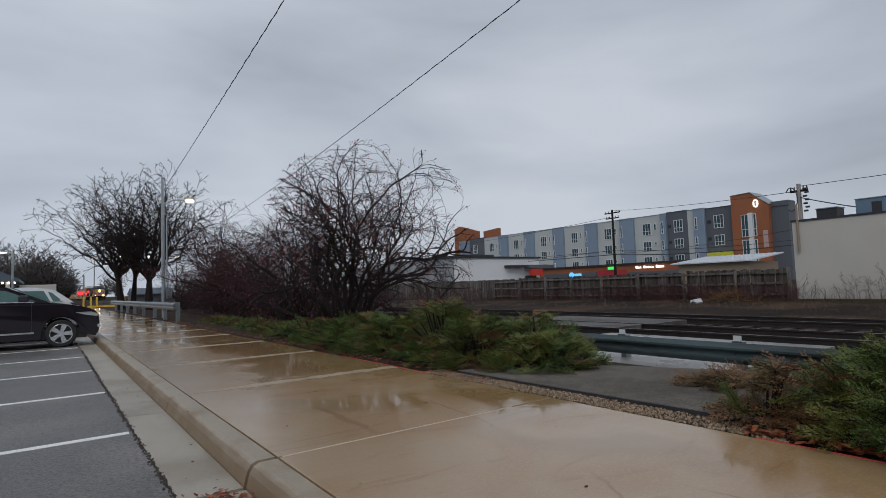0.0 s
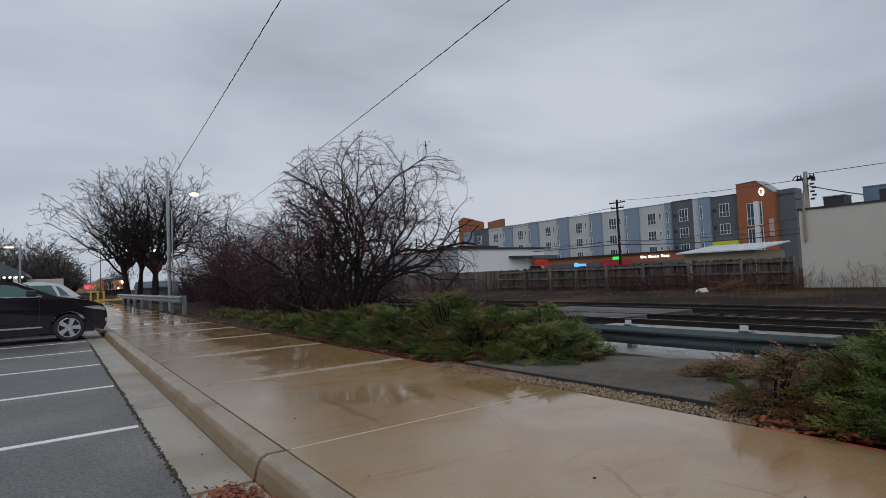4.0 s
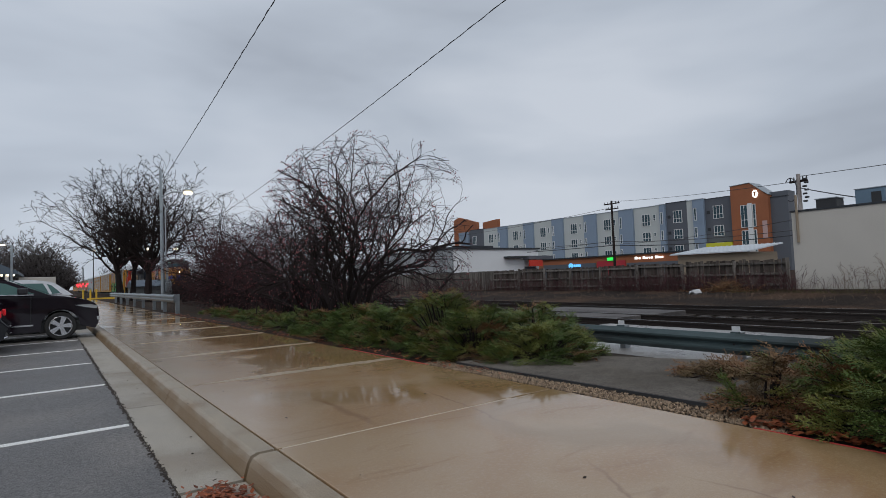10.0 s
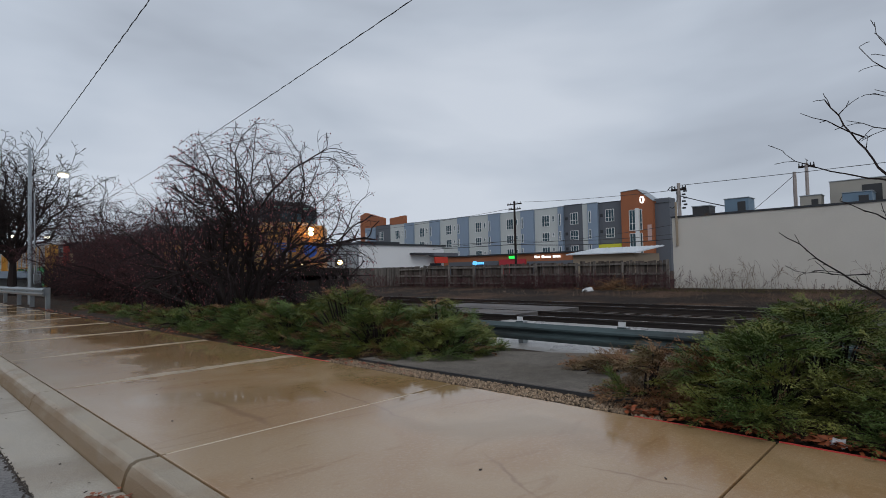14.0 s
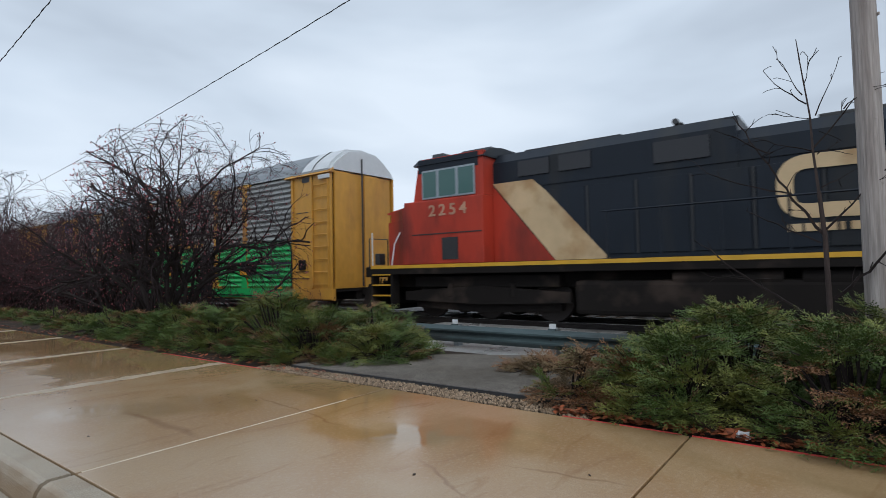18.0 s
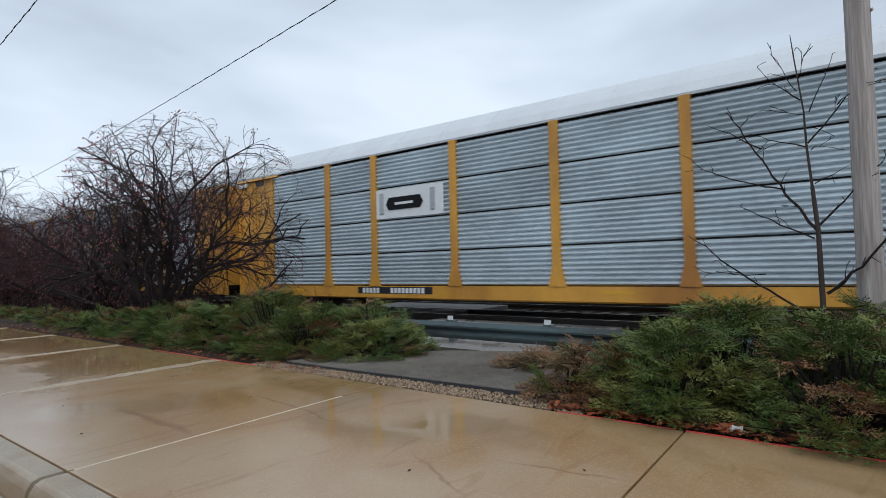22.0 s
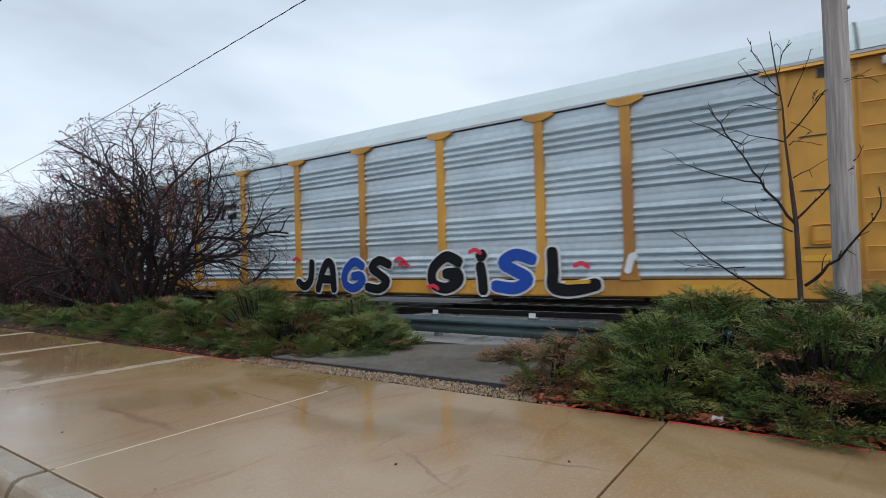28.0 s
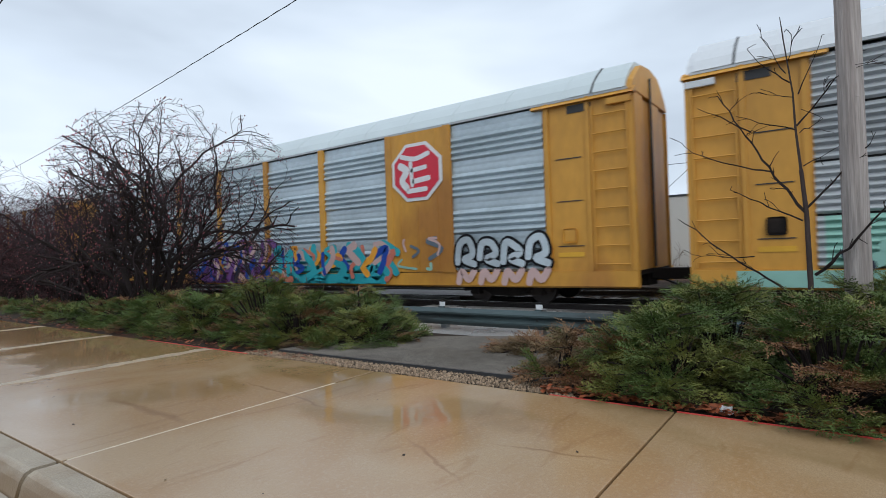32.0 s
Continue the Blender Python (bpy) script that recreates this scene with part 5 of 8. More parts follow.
marks(c, M["spraywhite"], oct_out, name="emblem_border", x=-1.519)
marks(c, M["logored"], oct_in, name="emblem", x=-1.533, label="red octagon emblem with pale shapes")
for pts, w in (([(6.2, 3.95), (5.75, 3.85), (5.3, 3.95)], 0.13), ([(6.25, 3.7), (6.05, 3.55), (6.2, 3.3), (6.05, 3.1)], 0.2), ([(5.85, 3.55), (5.4, 3.6)], 0.12), ([(5.8, 3.25), (5.3, 3.3)], 0.14), ([(6.0, 3.0), (5.4, 3.02)], 0.13), ([(5.9, 3.75), (5.85, 3.15)], 0.12)):
    stroke(c, pts, w, M["spraywhite"], -1.546, "emblem_shape")
for a, b in zip(BAYS, BAYS[1:]):
    if 6.8 < b and a < 16.8:
        bm = bmesh.new()
        corrugated(bm, max(a + 0.1, 6.9), b - 0.1, 0.82, 1.26, 3, -1.437, 0.066, -1)
        part("painted_ground", bm, M["sprayteal"] if a < 12 else M["spraypurple"], c, "teal graffiti piece" if a < 12 else "purple graffiti piece")
marks(c, M["sprayteal"], rect(6.95, 11.6, 0.49, 0.79), name="teal_sill_paint", x=-1.502)
marks(c, M["spraypurple"], rect(11.7, 16.4, 0.49, 0.79), name="purple_sill_paint", x=-1.502)
scrawl(c, 6.6, 11.8, 0.62, 1.62, 34, ("sprayteal", "spraysalmon", "sprayteal", "logopink", "sprayblue", "sprayteal", "orange"), -1.548, 33)
scrawl(c, 11.8, 16.6, 0.62, 1.9, 30, ("spraypurple", "spraypurple", "logopink", "sprayblue", "navy"), -1.548, 34)
scrawl(c, 5.0, 6.3, 0.9, 1.7, 6, ("shedroof", "logopink", "spraymint"), -1.520, 35, (0.06, 0.14))
for k in range(4):
    y0 = 4.45 - 0.66 * k
    loop = [(y0, 1.05 + 0.1 * (k % 2)), (y0 - 0.08, 1.5), (y0 - 0.34, 1.6 - 0.1 * (k % 3)), (y0 - 0.45, 1.25), (y0 - 0.2, 1.12), (y0 - 0.5, 1.0)]
    foot = [(y0, 0.55), (y0 - 0.1, 0.82), (y0 - 0.3, 0.62), (y0 - 0.48, 0.84)]
    stroke(c, loop, 0.30, M["sprayblack"], -1.545 - 0.002 * k, "bubble_outline", "black outlines of silver bubble graffiti" if k == 0 else "")
    stroke(c, loop, 0.17, M["rackgalv"], -1.565 - 0.002 * k, "bubble_fill")
    stroke(c, foot, 0.17, M["logopink"], -1.545 - 0.002 * k, "bubble_foot")
# fourth: graffiti
c = TRAIN[3]
marks(c, M["spraypurple"], rect(10.2, 16.5, 0.565, 0.79), name="purple_sill_paint", x=-1.502)
scrawl(c, 10.2, 16.6, 0.66, 1.75, 46, ("sprayteal", "sprayblue", "rackgalv", "sprayteal", "spraypurple", "logopink"), -1.545, 41)
stroke(c, [(9.9, 1.12), (8.8, 1.2), (7.1, 1.08)], 0.42, M["spraylime"], -1.545, "lime_graffiti", "lime green graffiti piece")
scrawl(c, 7.0, 9.9, 0.7, 1.45, 10, ("spraylime", "navy", "spraypurple"), -1.556, 42, (0.06, 0.14))
stroke(c, [(9.2, 0.75), (9.1, 1.25), (9.05, 1.5)], 0.5, M["sprayblack"], -1.60, "dark_graffiti")
scrawl(c, 19.5, 25.4, 0.72, 1.75, 34, ("sprayteal", "shedroof", "sprayteal", "navy", "spraymint"), -1.545, 43)


def locomotive(label, low, high, nose, cab_roof, stripe, belt):
    """A six-axle diesel; y runs from the cab end, z from the rail head."""
    c = thing("diesel_locomotive", label, "locomotive", "train")
    L = 20.8
    part("walkway", boxes((-1.5, 1.5, 0.25, L - 0.25, 1.22, 1.48), bevel=0.02), M["frame"], c)
    part("underframe", boxes((-0.9, 0.9, 0.4, L - 0.4, 0.85, 1.22)), M["frame"], c)
    for s in (-1, 1):
        part("frame_stripe", boxes((min(s * 1.5, s * 1.512), max(s * 1.5, s * 1.512), 0.3, L - 0.3, 1.39, 1.482)), stripe, c, "bright stripe along the frame")
    part("fuel_tank", boxes((-1.4, 1.4, 6.6, 13.7, 0.26, 0.84 if low is M["upyellow"] else 1.02), bevel=0.10), M["frame"], c, "grimy fuel tank")
    for s in (-1, 1):
        t = bmesh.new()
        for a, b in ((8.7, 10.6), (10.9, 12.9)):
            tube(t, (s * 1.22, a, 1.03), (s * 1.22, b, 1.03), 0.18, n=16)
        part("air_tank", t, M["frame"], c)
    for y in (3.95, 16.75):
        bogie(c, y, 0.53, 3.7, 3)
        for x in (-1.2, 1.2):
            for d in (-0.95, 0.95):
                part("truck_spring", tubes(((x, y + d, 0.62), (x, y + d, 0.95), 0.11), n=10), M["frame"], c)
        part("brake_rigging", boxes((-1.22, 1.22, y - 2.2, y + 2.2, 0.86, 1.16), bevel=0.03), M["frame"], c)
        for d in (-1.85, 0.0, 1.85):
            part("journal_box", boxes((-1.36, -1.14, y + d - 0.22, y + d + 0.22, 0.36, 0.74), bevel=0.05), M["frame"], c)
            part("brake_cylinder", tubes(((-1.34, y + d + 0.55, 0.95), (-1.34, y + d + 0.95, 0.95), 0.11), n=12), M["frame"], c)
        part("truck_frame", prisms(([(y - 2.5, 0.5), (y - 2.5, 0.74), (y - 1.2, 0.9), (y + 1.2, 0.9), (y + 2.5, 0.74), (y + 2.5, 0.5), (y + 1.4, 0.56), (y + 0.9, 0.42), (y - 0.9, 0.42), (y - 1.4, 0.56)], "x", -1.28, -1.16),
                                   ([(y - 2.5, 0.5), (y - 2.5, 0.74), (y, 0.9), (y + 2.5, 0.74), (y + 2.5, 0.5), (y, 0.42)], "x", 1.16, 1.28)), M["frame"], c)
    # nose and cab
    union = low is M["upyellow"]
    if union:
        plan = [(-1.44, 1.95, 3.50), (-1.44, 1.30, 3.26), (-0.66, 0.44, 3.34), (0.66, 0.44, 3.34), (1.44, 1.30, 3.26), (1.44, 1.95, 3.50)]
        bm = bmesh.new()
        lo, hi = [bm.verts.new((x, y, 1.48)) for x, y, z in plan], [bm.verts.new(p) for p in plan]
        ridge, front = bm.verts.new((0, 1.95, 3.60)), bm.verts.new((0, 0.80, 3.50))
        for i in range(5):
            bm.faces.new((lo[i], lo[i + 1], hi[i + 1], hi[i]))
        for f in ((hi[0], hi[1], front, ridge), (hi[1], hi[2], front), (hi[2], hi[3], front), (hi[3], hi[4], front), (hi[4], hi[5], ridge, front), lo[::-1]):
            bm.faces.new(f)
        bmesh.ops.recalc_face_normals(bm, faces=bm.faces)
        part("nose", bm, nose, c)
        part("nose_edge", tubes(*[(plan[i], plan[i + 1], 0.022) for i in range(5)], n=6), M["flagwhite"], c, "pale worn edge of the nose")
        for z in (2.62, 2.72):
            part("nose_grab", tubes(((-1.46, 1.42, z + 0.25), (-1.46, 1.56, z + 0.25), 0.03), n=6), M["dark"], c)
    else:
        part("nose", prisms(([(-1.05, 0.62), (-0.72, 0.45), (0.72, 0.45), (1.05, 0.62), (1.42, 1.5), (1.42, 1.9), (-1.42, 1.9), (-1.42, 1.5)], "z", 1.48, 2.75),
                        ([(-0.98, 0.66), (-0.7, 0.5), (0.7, 0.5), (0.98, 0.66), (1.42, 1.5), (1.42, 1.9), (-1.42, 1.9), (-1.42, 1.5)], "z", 2.75, 3.05)), nose, c)
        bm = bmesh.new()
        prism(bm, [(0.5, 3.05), (1.5, 3.22), (1.9, 3.22), (1.9, 3.0), (0.52, 3.0)], "x", -0.98, 0.98)
        part("nose_top", bm, nose, c)
    cab_z = 3.38 if union else 3.22
    part("cab_lower", boxes((-1.48, 1.48, 1.9 if union else 1.6, 4.25, 1.48, cab_z), bevel=0.03), nose, c)
    foot, brow = (1.98, 2.16) if union else (1.93, 2.10)
    part("cab_upper", prisms(([(foot, cab_z), (brow, 4.12), (brow + 0.15, 4.36), (4.25, 4.36), (4.25, cab_z)], "x", -1.42, 1.42)), high if union else nose, c)
    if not union:
        for s in (-1, 1):
            part("cab_brow", boxes((min(s * 1.42, s * 1.432), max(s * 1.42, s * 1.432), 2.12, 4.1, 3.98, 4.34)), high, c, "black band over the cab windows")
    part("cab_roof", prisms(([(-1.46, 4.20), (-1.2, 4.42), (-0.6, 4.52), (0.6, 4.52), (1.2, 4.42), (1.46, 4.20)], "y", 2.1 if union else 1.95, 4.3)), cab_roof or M["upgrey"], c)
    part("roof_unit", boxes((-0.45, 0.45, 2.9, 3.9, 4.5, 4.66), (0.5, 0.9, 2.2, 2.6, 4.46, 4.6), bevel=0.03), M["upgrey"], c)
    for s in (-1, 1):
        for a, b in ((2.30, 2.74), (2.84, 3.38), (3.48, 3.95)):
            fr = boxes((min(s * 1.42, s * 1.445), max(s * 1.42, s * 1.445), a - 0.05, b + 0.05, cab_z + 0.03, 4.04), bevel=0.01)
            f = part("side_window_frame", fr, M["galv"], c)
            part("pane", boxes((min(s * 1.44, s * 1.452), max(s * 1.44, s * 1.452), a, b, cab_z + 0.08, 3.99)), M["cabglass"] if union else M["carglass"], f)
        if union:
            part("sun_shade", prisms(([(s * 1.16, 4.47), (s * 1.66, 4.10), (s * 1.66, 4.125), (s * 1.16, 4.50)], "y", 2.3, 4.22)), M["galv"], c, "pale sun shade over the cab windows")
            part("roof_locker", boxes((min(s * 0.5, s * 1.0), max(s * 0.5, s * 1.0), 3.0, 3.9, 4.46, 4.60), bevel=0.03), M["upgrey"], c)
    tilt = pose(0, foot, cab_z, math.degrees(math.atan2(brow - foot, 4.12 - cab_z)) * -1, 0, 0)
    for a, b in ((-1.3, -0.72), (-0.66, 0.66), (0.72, 1.3)):
        bm = bmesh.new()
        box(bm, a, b, -0.02, 0.0, 0.24 if union else 0.12, 0.66 if union else 0.82, m=tilt)
        part("windshield_pane", bm, M["winglass"] if union else M["cabglass"], c)
    for a in (-1.1, 0.4):
        board = part("number_board", boxes((a, a + 0.7, brow - 0.08, brow + 0.1, 4.14, 4.36)), M["blackpaint"], c, "dark number board over the windshield")
        part("number_bar", boxes((a + 0.1, a + 0.6, brow - 0.092, brow - 0.08, 4.2, 4.29)), M["spraymint"], board)
    # hood
    part("hood_lower", boxes((-0.95, 0.95, 4.25, 9.9, 1.48, 3.36), (-0.93, 0.93, 9.9, 14.5, 1.48, 3.36), (-0.95, 0.95, 14.5, 20.2, 1.48, 3.36), bevel=0.02), low, c)
    part("hood_upper", prisms(([(-0.95, 3.43), (-0.95, 4.05), (-0.7, 4.3), (0.7, 4.3), (0.95, 4.05), (0.95, 3.43)], "y", 4.25, 9.9),
                              ([(-0.93, 3.43), (-0.93, 3.75), (-0.7, 4.0), (0.7, 4.0), (0.93, 3.75), (0.93, 3.43)], "y", 9.9, 14.5)), high, c)
    part("hood_belt", boxes((-0.975, 0.975, 4.25, 9.9, 3.34, 3.44), (-0.955, 0.955, 9.9, 14.5, 3.34, 3.44), (-0.975, 0.975, 14.5, 20.2, 3.34, 3.44)), belt, c, "thin belt stripe")
    wing = [(1.5, 3.75), (1.5, 4.1), (1.2, 4.35)] if union else [(1.22, 3.62), (1.36, 3.80), (1.36, 3.98), (1.1, 4.2)]
    part("radiator", prisms(([(-0.95, 3.43)] + [(-x, z) for x, z in wing] + wing[::-1] + [(0.95, 3.43)], "y", 14.6, 19.6)), high, c, "wide winged radiator")
    part("rear_hood_top", boxes((-0.95, 0.95, 19.6, 20.2, 3.43, 4.2), bevel=0.05), high, c)
    for s in (-1, 1):
        for k in range(9):
            y = 4.6 + k * 1.12
            part("door_seam", boxes((min(s * 0.95, s * 0.965), max(s * 0.95, s * 0.965), y - 0.075, y - 0.035, 1.6, 3.2)), M["dark"], c)
            part("hood_door", boxes((min(s * 0.95, s * 0.972), max(s * 0.95, s * 0.972), y, y + 1.0, 1.6, 3.2), bevel=0.008), low, c)
        for a, b, z0, z1 in (((6.3, 6.85, 3.52, 4.02), (7.1, 7.7, 3.52, 4.02), (8.5, 9.4, 3.52, 3.95)) if union else ((5.0, 5.85, 3.62, 4.0), (6.1, 6.9, 3.62, 4.0), (8.3, 9.4, 3.5, 3.95))) + ( (15.2, 16.1, 2.2, 3.1), (16.6, 17.2, 2.4, 3.2), (18.0, 18.9, 1.9, 2.7)):
            part("intake_screen", boxes((min(s * 0.95, s * 0.985), max(s * 0.95, s * 0.985), a, b, z0, z1)), M["frame"] if union else M["blackpaint"], c, "black intake screen")
        r = bmesh.new()
        first = 4.5 if union else 7.4
        for k in range(12):
            y = first + k * (19.68 - first) / 11
            if not union or y > 8:
                tube(r, (s * 1.44, y, 1.48), (s * 1.44, y, 2.52), 0.024, n=6)
        tube(r, (s * 1.44, 8.35 if union else first - 0.1, 2.52), (s * 1.44, 19.7, 2.52), 0.024, n=6)
        if union:
            for a, b in (((8.35, 1.48), (8.35, 2.52)), ((8.35, 2.52), (7.85, 3.02)), ((7.85, 3.02), (4.3, 3.02)), ((7.85, 1.48), (7.85, 3.02)), ((6.0, 2.12), (6.0, 3.02))):
                tube(r, (s * 1.44, *a), (s * 1.44, *b), 0.022, n=6)
        part("handrail", r, M["frame"] if low is M["upyellow"] else low, c)
        if union:
            for a, n in ((2.0, 1.0), (3.08, 1.02)):
                gp = part("cab_side_cabinet", boxes((min(s * 1.48, s * 1.51), max(s * 1.48, s * 1.51), a, a + n, 1.58, 2.34), bevel=0.01), M["louvre"], c)
                for k in range(10):
                    part("louvre", boxes((min(s * 1.51, s * 1.522), max(s * 1.51, s * 1.522), a + 0.12, a + n - 0.14, 1.68 + k * 0.058, 1.703 + k * 0.058)), M["dark"], gp)
            part("side_locker", boxes((min(s * 0.96, s * 1.26), max(s * 0.96, s * 1.26), 4.32, 7.8, 1.49, 2.12), bevel=0.02), low, c)
            for a in (4.9, 6.3):
                part("locker_grille", boxes((min(s * 1.26, s * 1.272), max(s * 1.26, s * 1.272), a, a + 0.45, 1.74, 1.94)), M["dark"], c)
        else:
            part("cab_side_hatch", boxes((min(s * 1.48, s * 1.494), max(s * 1.48, s * 1.494), 2.94, 3.46, 1.6, 2.18)), M["dark"], c, "dark open hatch under the cab")
            part("cab_side_seam", boxes((min(s * 1.48, s * 1.49), max(s * 1.48, s * 1.49), 1.9, 4.2, 2.28, 2.31)), M["dark"], c)
        # steps
        for y in (-0.12 if union else 0.35, L - 1.1):
            for k in range(4):
                part("step", boxes((min(s * 1.25, s * 1.5), max(s * 1.25, s * 1.5), y, y + 0.72, 0.30 + k * 0.30, 0.335 + k * 0.30)), M["galv"] if low is M["upyellow"] else M["stripe"], c, "boarding step")
            for a in (y - 0.06, y + 0.72):
                part("step_side", boxes((min(s * 1.2, s * 1.5), max(s * 1.2, s * 1.5), a, a + 0.06, 0.25, 1.3)), M["frame"], c)
            part("grab_rail", tubes(((s * 1.46, y - 0.02, 1.0), (s * 1.46, y - 0.02, 2.45), 0.02), n=6), M["spraywhite"], c)
            rail = bmesh.new()
            hose(rail, [(s * 1.46, y + 0.76, 1.0), (s * 1.47, y + 0.76, 1.55), (s * 1.43, y + 0.84, 2.1), (s * 1.36, y + 1.0, 2.42)], 0.02, 6)
            part("grab_rail", rail, M["spraywhite"], c)
    # front: plough, coupler, ditch lights, headlight
    fore = -0.42 if union else 0.0
    part("plough", prisms(([(fore - 0.35, 0.12), (fore - 0.1, 0.1), (0.3, 0.3), (0.3, 0.95), (fore + 0.05, 0.95), (fore - 0.12, 0.6), (fore - 0.2, 0.35)], "x", -1.35, 1.35)), M["frame"], c, "dark snow plough")
    part("front_platform", boxes((-1.45, 1.45, fore + 0.02, 0.5, 1.15, 1.45), bevel=0.03), M["frame"], c)
    for e, sgn in ((0.0, 1), (L, -1)):
        part("coupler", boxes((-0.14, 0.14, *sorted((e - sgn * 0.55, e + sgn * 0.3)), 0.72, 1.02), bevel=0.04), M["frame"], c)
        hs = bmesh.new()
        for k, x in enumerate((-0.9, -0.75, -0.6, 0.6, 0.75, 0.9)):
            tube(hs, (x, e + sgn * 0.0, 1.1), (x * 0.9, e - sgn * 0.18, 0.7), 0.025, n=6)
        part("brake_hoses", hs, M["blackpaint"], c)
    for s in (-1, 1):
        rail = bmesh.new()
        hose(rail, [(s * 1.35, fore + 0.1, 1.45), (s * 1.35, fore + 0.1, 2.3), (s * 0.55, fore + 0.1, 2.3), (s * 0.55, fore + 0.1, 1.45)], 0.02, 6)
        part("end_rail", rail, M["dark"], c)
    hb = bmesh.new()
    box(hb, -0.2, 0.2, 0.415, 0.55, 2.88 if union else 2.70, 3.24 if union else 3.02, 0.02)
    part("headlight_box", hb, M["dark"], c)
    for s in (-1, 1):
        part("ditch_light_box", boxes((s * 0.95 - 0.14, s * 0.95 + 0.14, fore + 0.06, fore + 0.24, 1.52, 1.86), bevel=0.03), M["dark"], c)
    hn = bmesh.new()
    tube(hn, (-0.3, 8.6, 4.42), (0.3, 8.6, 4.5), 0.07, n=8)
    tube(hn, (0.0, 8.4, 4.28), (0.0, 8.7, 4.5), 0.05, n=8)
    part("horn", hn, M["dark"], c)
    part("exhaust", boxes((-0.4, 0.4, 11.2, 12.3, 4.0, 4.14), (-0.6, 0.6, 5.0, 7.5, 4.3, 4.36), bevel=0.03), M["dark"], c)
    def visor(x, y0, y1, z, r, name="lamp_visor", mat="dark"):
        bm = bmesh.new()
        rings = [[bm.verts.new((x + math.cos(k * math.tau / 18) * q, y, z + math.sin(k * math.tau / 18) * q)) for k in range(18)] for y, q in ((y1, r), (y0, r), (y0, r - 0.012), (y1, r - 0.012))]
        for r0, r1 in zip(rings, rings[1:]):
            for k in range(18):
                bm.faces.new((r0[k], r0[(k + 1) % 18], r1[(k + 1) % 18], r1[k]))
        bmesh.ops.recalc_face_normals(bm, faces=bm.faces)
        part(name, bm, M[mat], c)
    if low is M["upyellow"]:
        for z in (2.97, 3.15):
            visor(0, 0.385, 0.415, z, 0.10)
        for s in (-1, 1):
            visor(s * 0.95, fore + 0.035, fore + 0.06, 1.70, 0.115)
        for z in (2.97, 3.15):
            lens = part("headlight", tubes(((0, 0.40, z), (0, 0.414, z), 0.09), n=16), M["headlight"], c, "bright amber-white headlight")
            part("bulb", tubes(((0, 0.393, z), (0, 0.399, z), 0.040), n=12), M["bulb"], lens)
            # added sleeve narrows the bulb's beam; it glows only to match the lens
            visor(0, 0.28, 0.40, z, 0.056, "reflector_cup", "headlight")
        for s in (-1, 1):
            part("ditch_light", tubes(((s * 0.95, fore + 0.045, 1.70), (s * 0.95, fore + 0.058, 1.70), 0.10), n=16), M["ditchlight"], c, "glowing ditch light")
            # same added glowing sleeve, hiding the ditch bulb from the side
            visor(s * 0.95, fore - 0.07, fore + 0.045, 1.70, 0.056, "reflector_cup", "ditchlight")
            part("ditch_bulb", tubes(((s * 0.95, fore + 0.038, 1.70), (s * 0.95, fore + 0.044, 1.70), 0.036), n=12), M["bulb"], c)
    return c


up = locomotive("yellow and grey diesel locomotive with a flag and red numbers", M["upyellow"], M["upgrey"], M["upyellow"], None, M["louvre"], M["upred"])
for k, ch in enumerate("5384"):
    side_text(up, ch, 3.82 - k * 0.49, 2.60, 0.62, M["upred"], "road_number", 0.014, -1.492, 1.05, "large red road number")
# flag on the hood, towards the rear of the cab
fx = -0.98


def fold(u):
    """Height of the flag's lower edge, as a wave that sinks towards the fly."""
    return 2.34 + 0.13 * math.sin(u * 8.2 + 2.6) - 0.10 * u


for k in range(13):
    low_edge = [(9.42 + u / 16 * 3.0, fold(u / 16) + k * 0.088) for u in range(17)]
    marks(up, M["flagred"] if k % 2 == 0 else M["flagwhite"], low_edge + [(y, z + 0.088) for y, z in reversed(low_edge)], name="flag_stripe", x=fx, t=0.008, label="waving flag stripe decal" if k == 0 else "")
low_edge = [(9.42 + u / 16 * 3.0, fold(u / 16) + 0.53) for u in range(8)]
marks(up, M["flagblue"], low_edge + [(y, z + 0.66) for y, z in reversed(low_edge)], name="flag_canton", x=fx - 0.012, t=0.006)
for k in range(24):
    u, v = 0.035 + 0.065 * (k % 6), 0.62 + 0.13 * (k // 6)
    marks(up, M["flagwhite"], rect(9.42 + u * 3.0, 9.47 + u * 3.0, fold(u) + v, fold(u) + v + 0.045), name="flag_star", x=fx - 0.019, t=0.004)
marks(up, M["upred"], [(8.12, 3.36), (8.34, 3.36), (8.24, 3.66), (8.10, 3.66)], name="stripe_jog", x=-0.977)
side_text(up, "BUILDING", 13.25, 2.12, 0.22, M["sprayblack"], "lettering", 0.0, fx, 1.0)
side_text(up, "AMERICA", 13.25, 1.86, 0.22, M["sprayblack"], "lettering", 0.0, fx, 1.0)
marks(up, M["logoblue"], rect(13.0, 13.3, 2.62, 2.78), name="builder_plate", x=fx)
marks(up, M["spraywhite"], rect(1.8, 2.1, 1.62, 1.92), rect(1.82, 2.08, 2.0, 2.2), name="white_label", x=-1.49)
# winged shield on the nose
bm = bmesh.new()
prism(bm, [(-0.35, 2.55), (-0.28, 2.62), (0, 2.57), (0.28, 2.62), (0.35, 2.55), (0.32, 2.15), (0.2, 2.0), (0, 1.93), (-0.2, 2.0), (-0.32, 2.15)], "y", 0.425, 0.445)
part("nose_emblem", bm, M["logoblue"], up, "blue winged shield emblem")
